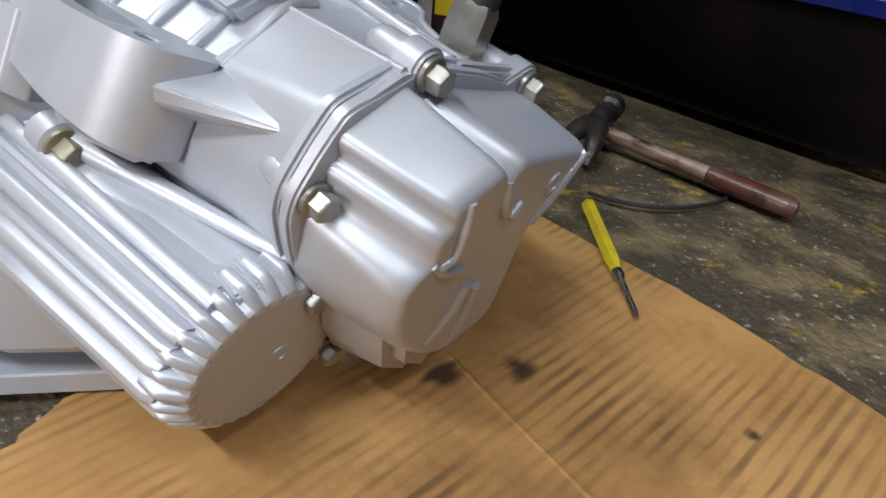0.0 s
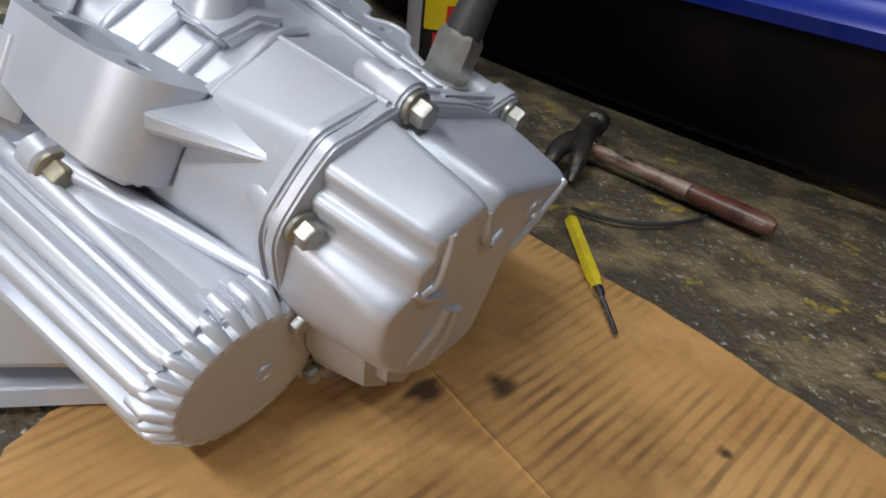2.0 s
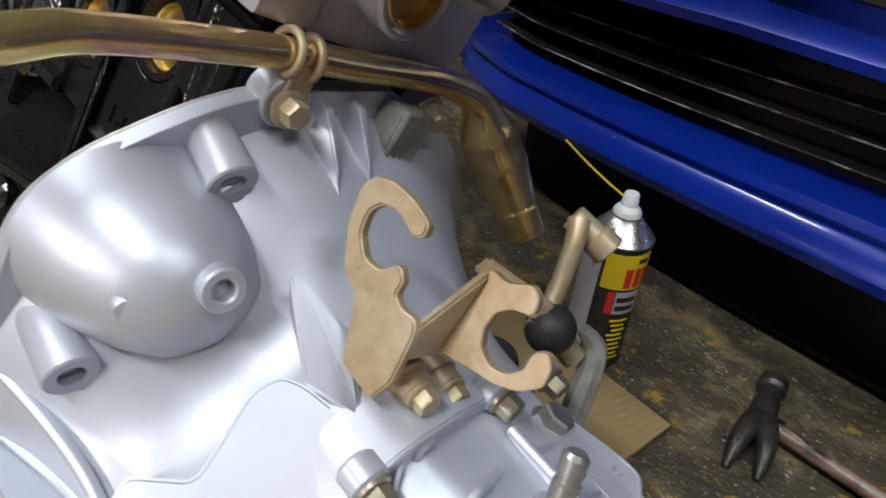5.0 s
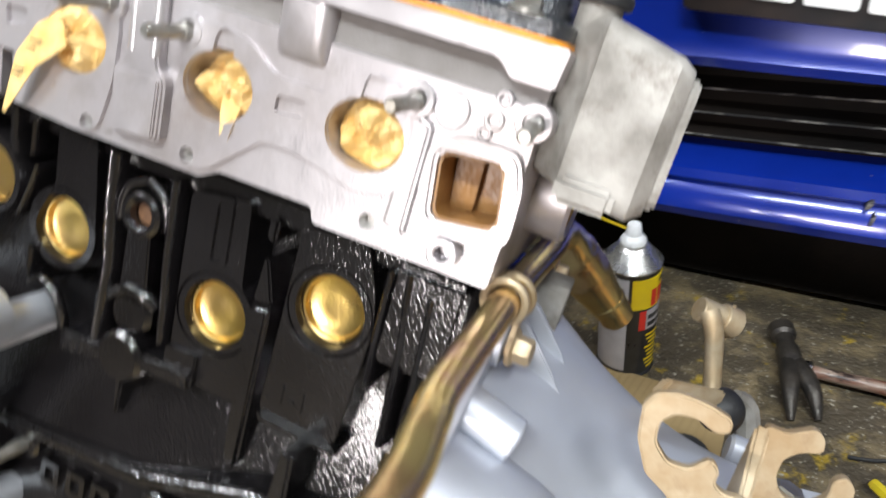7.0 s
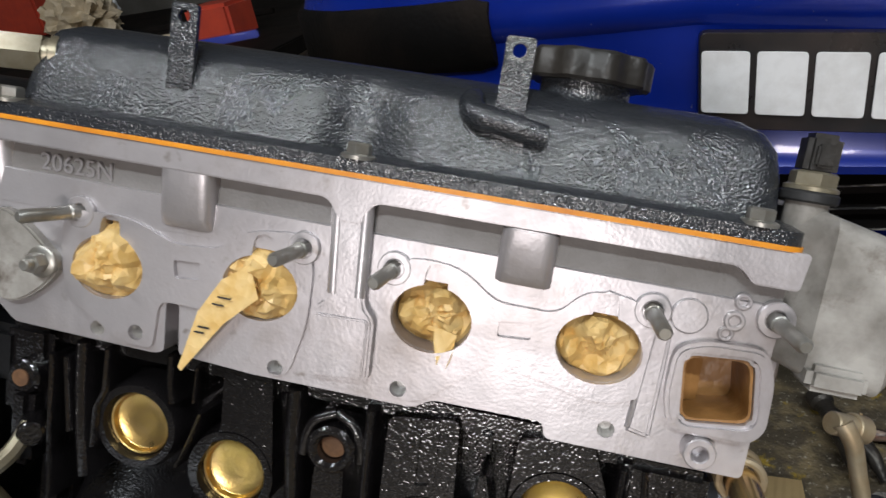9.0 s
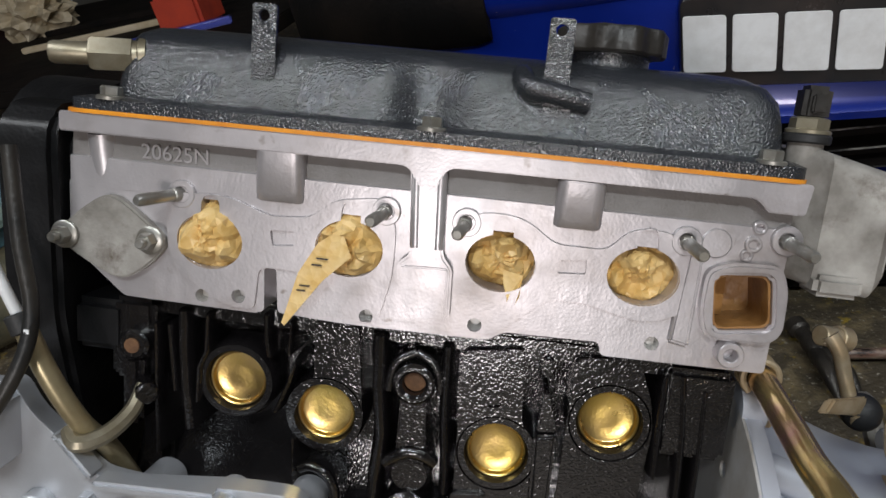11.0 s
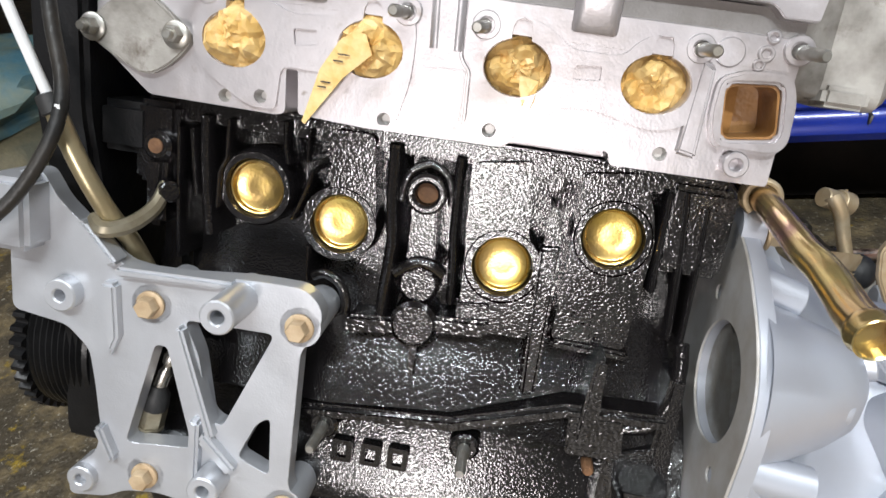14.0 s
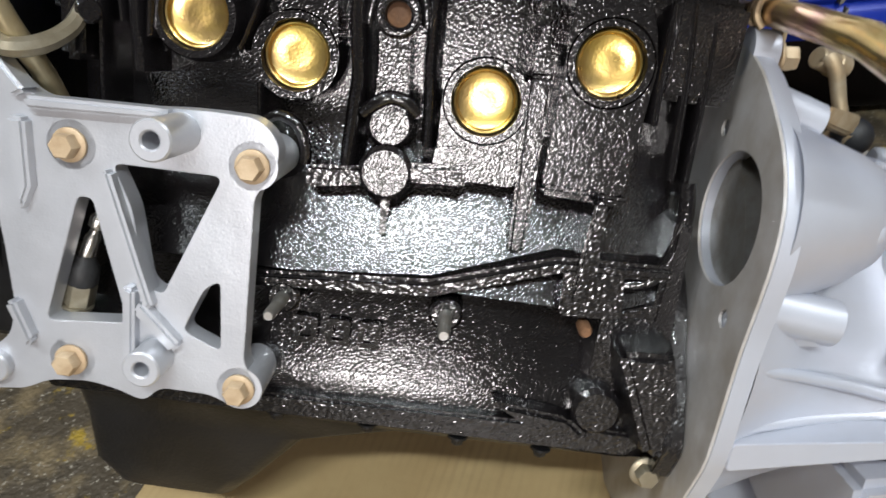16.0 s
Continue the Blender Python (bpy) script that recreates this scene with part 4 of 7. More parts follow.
    for x in (-0.200, -0.150):
        bolt(bar, (x, 0.099, -0.008), (0, -1, 0), 0.014, 0.006, 0.0, rust, label="rusty hexagon bolt head")


block = build_block()
build_sump()

def build_sender():
    """A pressure sender on the block, seen through the truss."""
    b = bmesh.new()
    hexagon(b, (-0.0645, -0.008, -0.2440), (0.2, 0, 1), 0.0165, 0.0150, 0.0095)
    sender = part("pressure_sender", b, bolt_zinc, engine, "zinc-plated sender on the black block")
    b = bmesh.new()
    box(b, -0.0770, -0.0560, -0.0140, 0.030, -0.2560, -0.2430, 0.003)
    part("sender_boss", b, black_gloss, sender, "black cast boss")
    b = bmesh.new()
    turned(b, (-0.0612, -0.008, -0.2290), (0.15, 0, 1), [(0, 0.0080), (0.002, 0.0090), (0.012, 0.0088), (0.016, 0.0062), (0.019, 0.0055)], 24)
    part("sender_body", b, rubber, sender, "black sender body")
    b = bmesh.new()
    turned(b, (-0.0582, -0.008, -0.2110), (0.35, 0, 1), [(0, 0.0046), (0.014, 0.0046), (0.016, 0.0032), (0.019, 0.0032), (0.021, 0.0052), (0.027, 0.0056), (0.030, 0.0036)], 20)
    part("terminal", b, steel, sender, "bright steel terminal")


build_mount_bracket()
build_sender()
build_timing_end()


def rounded_at(x0, x1, y0, y1, z):
    """A box section with large rounded front corners."""
    return [(x, y, z) for x, y in rounded(((x0, y0, 0.007), (x1, y0, 0.007), (x1, y1, 0.001), (x0, y1, 0.001)), 0.007, 5)]


def build_head():
    bm = bmesh.new()
    # body behind the face, with the slanted corner at the timing end
    sections = ((-0.109, 0.019), (-0.072, -0.011), (0.312, -0.010))
    loft(bm, [[(x, 0.032, zb), (x, 0.032, 0.060), (x, 0.044, 0.0995), (x, 0.150, 0.0995), (x, 0.150, zb)] for x, zb in sections])
    # face slab with the ports and tapped holes through it
    face = [(-0.109, 0.060), (-0.109, 0.019), (-0.074, -0.010), (0.010, -0.011, 0.004), (0.0155, -0.009), (0.0145, 0.018, 0.002), (0.0220, 0.018, 0.002), (0.0240, -0.009), (0.066, -0.011), (0.152, -0.010), (0.162, -0.004), (0.217, -0.003), (0.219, -0.011), (0.312, -0.010), (0.312, 0.060)]

    def port(cx, cz, r, notch):
        pts = []
        for i in range(36):
            a = math.pi / 2 + 0.30 + (2 * math.pi - 0.60) * i / 35
            pts.append((cx + r * 1.03 * math.cos(a), cz + r * 0.86 * math.sin(a)))
        if notch:
            pts += [(cx + 0.0055, cz + r + 0.0035), (cx + 0.004, cz + r + 0.007), (cx, cz + r + 0.0085), (cx - 0.004, cz + r + 0.007), (cx - 0.0055, cz + r + 0.0035)]
        return pts

    ports = ((-0.019, 0.031, True), (0.066, 0.036, True), (0.155, 0.0375, True), (0.236, 0.039, True))
    holes = [port(x, z, 0.0195, n) for x, z, n in ports]
    holes.append(rounded(((0.2735, 0.0455), (0.3045, 0.0485), (0.3095, 0.018), (0.2775, 0.0135)), 0.006))
    for x, z in ((-0.024, -0.004), (0.0, -0.001), (0.079, -0.004), (0.144, -0.001), (0.247, 0.0)):
        holes.append(circle(x, z, 0.0042, 16))
    prism(bm, rounded(face, 0.003), "y", 0.0, 0.034, 0.0012, holes=holes)
    # sloping shoulder and the hollows under the top flange
    loft(bm, [[(x, -0.0003, 0.0560), (x, -0.0003, 0.0735), (x, 0.0002, 0.0740), (x, 0.0010, 0.0742), (x, 0.060, 0.0742), (x, 0.060, 0.0560)] for x in (-0.108, 0.312)])
    flange = [(-0.110, 0.1000), (-0.110, 0.0885), (0.098, 0.0885, 0.006), (0.104, 0.078), (0.115, 0.078), (0.120, 0.0895, 0.006), (0.288, 0.090, 0.006), (0.295, 0.083), (0.314, 0.083), (0.316, 0.1000)]
    prism(bm, rounded(flange, 0.002), "y", -0.008, 0.148, 0.0015)
    head = part("cylinder_head", bm, cast_alu, engine, "bare cast-aluminium cylinder head")

    def piece(name, build, mat=cast_alu, label="", under=head):
        b = bmesh.new()
        build(b)
        return part(name, b, mat, under, label)

    # strip under the flange in a darker, rougher metal than the face
    piece("flange_recess", lambda b: loft(b, [[(x, 0.0014, 0.0735), (x, 0.0022, 0.0892), (x, 0.055, 0.0892), (x, 0.055, 0.0735)] for x in (-0.1075, 0.3115)]), dull_cast, "dull darker strip under the flange")
    # columns and pads cast on the shoulder
    for x0, x1, z0, y in ((0.008, 0.037, 0.059, -0.006), (0.182, 0.209, 0.062, -0.006)):
        piece("bolt_column", lambda b: soften(b, loft(b, [rounded_at(x0 - 0.001, x1 + 0.001, y + 0.004, 0.04, z0), rounded_at(x0, x1, y, 0.04, z0 + 0.006), rounded_at(x0, x1, y - 0.0018, 0.04, 0.0892)]), 0.001))
    piece("column_rib", lambda b: cyl(b, (-0.088, 0.012, 0.040), (-0.090, 0.006, 0.0885), 0.0095, seg=24))
    piece("pillar", lambda b: prism(b, rounded(((0.099, 0.0885), (0.1185, 0.0885), (0.122, 0.038), (0.128, 0.032), (0.1290, 0.0), (0.098, -0.003), (0.0955, 0.032), (0.103, 0.038)), 0.004), "y", -0.007, 0.03, 0.003))
    piece("pillar_rib", lambda b: cyl(b, (0.1055, -0.004, 0.042), (0.1025, -0.004, 0.0885), 0.0035, seg=14))
    piece("pillar_rib", lambda b: cyl(b, (0.1185, -0.004, 0.042), (0.1165, -0.004, 0.0885), 0.0035, seg=14))
    piece("pillar_pad", lambda b: prism(b, rounded(((0.0985, 0.031), (0.1255, 0.032), (0.1262, 0.002), (0.1015, -0.0005)), 0.002), "y", -0.009, 0.0, 0.0012))
    # raised port lands
    land = [(0.135, 0.066, 0.012), (0.165, 0.066, 0.012), (0.185, 0.052), (0.214, 0.052), (0.226, 0.066, 0.012), (0.250, 0.066, 0.010), (0.262, 0.052, 0.01), (0.262, 0.020, 0.01), (0.240, 0.012, 0.012), (0.205, 0.020), (0.185, 0.020), (0.155, -0.006, 0.008), (0.138, -0.006, 0.008), (0.130, 0.020)]
    land_holes = [port(x, z, 0.0197, n) for x, z, n in ports[2:]] + [circle(0.144, -0.001, 0.0043, 16), rounded(((0.188, 0.0435), (0.2035, 0.0452), (0.204, 0.0368), (0.188, 0.0355)), 0.0015)]
    piece("port_land", lambda b: prism(b, rounded(land, 0.006), "y", -0.0026, 0.001, 0.0008, holes=land_holes))
    land = [(-0.047, 0.058, 0.012), (-0.010, 0.060, 0.012), (0.018, 0.050), (0.042, 0.052), (0.056, 0.064, 0.012), (0.086, 0.068, 0.012), (0.093, 0.052, 0.01), (0.093, 0.022, 0.01), (0.086, -0.007, 0.008), (0.072, -0.008, 0.008), (0.050, 0.018), (0.026, 0.019), (0.012, 0.019), (0.010, -0.008, 0.004), (-0.008, -0.008, 0.008), (-0.038, 0.010), (-0.045, 0.024)]
    land_holes = [port(x, z, 0.0197, n) for x, z, n in ports[:2]] + [circle(0.0, -0.001, 0.0043, 16), circle(0.079, -0.004, 0.0043, 16), rounded(((0.018, 0.042), (0.033, 0.043), (0.033, 0.034), (0.0195, 0.0325)), 0.0015)]
    piece("port_land", lambda b: prism(b, rounded(land, 0.006), "y", -0.0026, 0.001, 0.0008, holes=land_holes))
    # water outlet flange round the square port
    ring_pts = [(0.2690, 0.048, 0.008), (0.282, 0.0535), (0.309, 0.0545, 0.010), (0.3145, 0.040), (0.3155, 0.016, 0.010), (0.3085, 0.0085, 0.008), (0.294, 0.0085), (0.273, 0.0085, 0.008), (0.2685, 0.026)]
    piece("outlet_flange", lambda b: prism(b, rounded(ring_pts, 0.006), "y", -0.007, 0.002, 0.0018, holes=[rounded(((0.2735, 0.0455), (0.3045, 0.0485), (0.3095, 0.018), (0.2775, 0.0135)), 0.006)]))
    piece("outlet_edge", lambda b: hull(b, [(0.2560, -0.0035, 0.004), (0.2660, -0.0035, 0.002), (0.2665, -0.0035, 0.052), (0.2590, -0.0035, 0.056), (0.2535, 0.004, 0.0), (0.269, 0.004, -0.002), (0.269, 0.004, 0.056), (0.2565, 0.004, 0.060)], 0.0012))
    piece("outlet_liner", lambda b: box(b, 0.270, 0.312, 0.0295, 0.0315, 0.010, 0.052, 0), brown_inner, "brown paper lining inside the port")
    piece("outlet_fold", lambda b: hull(b, [(0.2755, 0.020, 0.044), (0.289, 0.022, 0.046), (0.288, 0.028, 0.030), (0.290, 0.022, 0.0165), (0.2788, 0.018, 0.0155), (0.280, 0.0295, 0.03)], 0.0004), brown_inner, "folded brown paper")
    lining = rounded(((0.2738, 0.0452), (0.3042, 0.0482), (0.3092, 0.0182), (0.2778, 0.0138)), 0.006)
    inside = rounded(((0.2750, 0.0440), (0.3030, 0.0468), (0.3078, 0.0195), (0.2790, 0.0150)), 0.0055)
    piece("outlet_sleeve", lambda b: prism(b, lining, "y", -0.003, 0.0300, 0, holes=[inside]), brown_inner, "brown paper sleeve")
    for x, z, r in ((0.289, 0.001, 0.0075),):
        piece("tapped_boss", lambda b: tube(b, (x, 0.01, z), (x, -0.009 if z < 0.03 else -0.0006, z), r, r * 0.5, 20, 0.01, 0.0006))
    for x, z in ((-0.024, -0.004), (0.0, -0.001), (0.079, -0.004), (0.144, -0.001), (0.247, 0.0)):
        piece("thread_bore", lambda b: turned(b, (x, 0.0075, z), (0, -1, 0), [(0, 0.0001), (0, 0.0030), (0.0012, 0.0034), (0.0020, 0.0031), (0.0034, 0.0036), (0.0042, 0.0033), (0.0064, 0.0041), (0.0074, 0.0044)], 18, False), bare_flange, "bare tapped bore")
    # small blind holes by the outlet
    for x, z, r in ((0.2925, 0.0640, 0.0048), (0.2945, 0.0735, 0.0040), (0.2900, 0.0575, 0.0036)):
        piece("blind_boss", lambda b: tube(b, (x, 0.004, z), (x, -0.0022, z), r, r * 0.5, 18, 0.003, 0.0007))
    piece("cast_disc", lambda b: cyl(b, (0.2730, 0.004, 0.0625), (0.2730, -0.0016, 0.0625), 0.0085, seg=28, bev=0.0008))
    # blanking plate with two nuts
    plate = piece("blanking_plate", lambda b: prism(b, rounded(((-0.117, 0.0245, 0.009), (-0.100, 0.042), (-0.080, 0.056, 0.014), (-0.060, 0.042), (-0.0425, 0.0275, 0.009), (-0.055, 0.012), (-0.073, 0.0005, 0.014), (-0.098, 0.012)), 0.010), "y", -0.006, 0.002, 0.0012), grey_alu, "dull greenish-grey blanking plate")
    for x, z in ((-0.1075, 0.0265), (-0.0535, 0.0285)):
        bolt(plate, (x, -0.0062, z), (0, -1, 0), 0.010, 0.007, 0.0085, bolt_steel, "nut")
        b = bmesh.new()
        cyl(b, (x, -0.006, z), (x, -0.020, z), 0.003, seg=12, bev=0.0006)
        part("stud_end", b, bolt_steel, plate)
    # manifold studs
    for x, z, dx, dz, n in ((-0.037, 0.0575, -0.012, -0.002, 0.034), (0.0865, 0.0605, -0.003, -0.002, 0.034), (0.1335, 0.059, -0.003, -0.003, 0.030), (0.2565, 0.0620, 0.001, -0.002, 0.036), (0.3095, 0.0680, 0.003, -0.003, 0.034)):
        b = bmesh.new()
        d = Vector((dx, -n, dz))
        turned(b, (x, 0.006, z), d, [(0, 0.0042), (0.012, 0.0042), (0.0125, 0.0036), (n + 0.002, 0.0036), (n + 0.004, 0.0024)], 14)
        part("manifold_stud", b, bolt_steel, head, "bare steel stud")
        piece("stud_boss", lambda b: tube(b, (x, 0.02, z), (x, -0.003, z), 0.0085, 0.0045, 20, 0.006, 0.0006))
    # core plug and housing at the flywheel end
    piece("end_neck", lambda b: tube(b, (0.300, 0.068, 0.032), (0.3325, 0.068, 0.032), 0.0255, 0.0195, 36, 0.012, 0.002))
    b = bmesh.new()
    turned(b, (0.3205, 0.068, 0.032), (1, 0, 0), [(0, 0.0193), (0.010, 0.0193), (0.0105, 0.0180), (0.004, 0.0165), (0.0035, 0.0001)], 32)
    part("core_plug", b, brass, head, "bright brass core plug")
    # cast number under the flange
    b = bmesh.new()
    lettering(b, "20625N", Matrix(((1, 0, 0, -0.0640), (0, -0.126, -0.992, 0.0020), (0, 0.992, -0.126, 0.0762), (0, 0, 0, 1))), 0.0130, 0.0010)
    part("cast_number", b, cast_alu, head, "raised cast number 20625N")
    return head


def build_housing():
    """Grey cast housing with a plug-in sensor at the end of the head."""
    bm = bmesh.new()
    rings = []
    for x, y0, y1, z0, z1, r in ((0.312, 0.012, 0.085, 0.046, 0.118, 0.012), (0.322, 0.006, 0.090, 0.044, 0.120, 0.012), (0.326, -0.002, 0.095, 0.044, 0.118, 0.010), (0.358, -0.004, 0.095, 0.040, 0.110, 0.010), (0.364, 0.002, 0.090, 0.044, 0.106, 0.010)):
        rings.append([(x, y, z) for y, z in rounded(((y0, z0), (y1, z0), (y1, z1), (y0, z1)), r, 4)])
    loft(bm, rings)
    housing = part("distributor_housing", bm, grey_alu, engine, "weathered grey cast distributor housing")
    bm = bmesh.new()
    prism(bm, rounded(((0.006, 0.046), (0.084, 0.046), (0.084, 0.100), (0.006, 0.104)), 0.01), "x", 0.362, 0.368, 0.0015)
    part("housing_lid", bm, grey_alu, housing)
    bm = bmesh.new()
    box(bm, 0.326, 0.352, -0.008, 0.02, 0.040, 0.052, 0.003)
    part("housing_foot", bm, grey_alu, housing)
    bm = bmesh.new()
    cyl(bm, (0.318, 0.020, 0.105), (0.318, 0.020, 0.129), 0.0095, seg=24, bev=0.001)
    part("sensor_neck", bm, grey_alu, housing)
    bm = bmesh.new()
    hexagon(bm, (0.318, 0.020, 0.127), (0, 0, 1), 0.0185, 0.007, 0.0120)
    sensor = part("sensor_base", bm, bolt_zinc, housing, "dirty brass sensor hexagon")
    bm = bmesh.new()
    cyl(bm, (0.318, 0.020, 0.1215), (0.318, 0.020, 0.1268), 0.0128, seg=28, bev=0.001)
    part("sensor_seal", bm, rubber, sensor, "black rubber seal")
    bm = bmesh.new()
    box(bm, 0.3105, 0.3255, 0.0125, 0.0275, 0.134, 0.153, 0.0025)
    box(bm, 0.3140, 0.3220, 0.0095, 0.014, 0.138, 0.148, 0.001)
    part("sensor_plug", bm, black_plastic, sensor, "black plastic connector")


def build_valve_cover():
    bm = bmesh.new()
    prism(bm, rounded(((-0.108, -0.009), (0.314, -0.009), (0.314, 0.150), (-0.108, 0.150)), 0.012), "z", 0.0998, 0.1022, 0)
    part("cover_gasket", bm, orange_seal, engine, "thin bright orange gasket")
    bm = bmesh.new()

    def outline(x0, x1, y0, y1, pinch, r):
        pts = [(x0, y0, r), (0.080, y0, 0.012), (0.096, y0 + pinch * 1.2, 0.012), (0.108, y0 + pinch * 1.2, 0.012), (0.128, y0, 0.014), (x1, y0, r), (x1, y1, r), (x0, y1, r)]
        return rounded(pts, 0.006, 5)

    rows = ((0.1022, -0.105, 0.313, -0.009, 0.150, 0.0, 0.012), (0.1085, -0.105, 0.313, -0.009, 0.150, 0.0, 0.012), (0.1105, -0.098, 0.309, -0.004, 0.146, 0.004, 0.014), (0.1115, -0.088, 0.306, 0.006, 0.140, 0.010, 0.016), (0.1300, -0.087, 0.305, 0.010, 0.138, 0.010, 0.018), (0.1420, -0.086, 0.303, 0.014, 0.136, 0.009, 0.020), (0.1500, -0.084, 0.298, 0.021, 0.130, 0.006, 0.022), (0.1550, -0.080, 0.290, 0.034, 0.120, 0.002, 0.024), (0.1570, -0.072, 0.280, 0.050, 0.110, 0.0, 0.024))
    loft(bm, [[(x, y, z) for x, y in outline(x0, x1, y0, y1, p, r)] for z, x0, x1, y0, y1, p, r in rows])
    cover = part("valve_cover", bm, wrinkle, engine, "black wrinkle-finish valve cover", 50)

    def piece(name, build, mat=wrinkle, label="", under=cover):
        b = bmesh.new()
        build(b)
        return part(name, b, mat, under, label)

    for x in (0.1085, 0.2925, -0.080):
        bolt(cover, (x, -0.003, 0.1085), (0, 0, 1), 0.011, 0.006, 0.0085, bolt_steel)
    # cable tabs
    for x, z0, z1 in ((0.005, 0.113, 0.171), (0.175, 0.1385, 0.177)):
        piece("cable_tab", lambda b: prism(b, rounded(((x - 0.0072, z0), (x + 0.0072, z0), (x + 0.0072, z1, 0.002), (x - 0.0072, z1, 0.002)), 0.001), "y", 0.0095 if x < 0.1 else 0.0135, 0.0125 if x < 0.1 else 0.0165, 0.0005, holes=[circle(x - 0.0003, z1 - 0.0065, 0.0033, 16)]))
    piece("tab_foot", lambda b: prism(b, rounded(((0.1695, 0.1145), (0.1850, 0.1145), (0.1840, 0.134), (0.1685, 0.134)), 0.001), "y", 0.0085, 0.0125, 0.0005))
    # breather stub
    piece("breather_stub", lambda b: sweep(b, [(0.158, 0.040, 0.146), (0.156, 0.020, 0.144), (0.160, 0.008, 0.138), (0.175, 0.006, 0.1355), (0.194, 0.008, 0.132)], [0.0065, 0.0068, 0.0066, 0.0060, 0.0058], 14))
    # oil filler cap with a scalloped rim
    b = bmesh.new()
    cyl(b, (0.209, 0.062, 0.150), (0.209, 0.062, 0.166), 0.024, seg=32, bev=0.001)
    neck = part("filler_neck", b, wrinkle, cover)
    b = bmesh.new()
    rings = []
    for z, k in ((0.1635, 0.95), (0.1650, 1.0), (0.1770, 1.0), (0.1790, 0.95), (0.1795, 0.80)):
        rings.append([(0.209 + k * (0.0325 + 0.0016 * math.cos(10 * a)) * math.cos(a), 0.062 + k * (0.0325 + 0.0016 * math.cos(10 * a)) * math.sin(a), z) for a in (2 * math.pi * i / 120 for i in range(120))])
    loft(b, rings)
    part("filler_cap", b, black_plastic, cover, "black scalloped oil filler cap")
    # hexagon breather fitting at the timing end
    b = bmesh.new()
    d = Vector((-1, -0.35, -0.06)).normalized()
    p = Vector((-0.072, 0.022, 0.136))
    turned(b, p, d, [(0, 0.0105), (0.004, 0.0105), (0.005, 0.0088), (0.008, 0.0088)], 24)
    turned(b, p + d * 0.008, d, [(0, 0.0108), (0.022, 0.0108), (0.024, 0.0095)], 6)
    turned(b, p + d * 0.032, d, [(0, 0.0068), (0.020, 0.0068), (0.022, 0.0058), (0.022, 0.0035), (0.014, 0.0035)], 20)
    part("vent_fitting", b, bolt_zinc, cover, "dull nickel hexagon vent fitting")


head = build_head()
build_housing()
build_valve_cover()


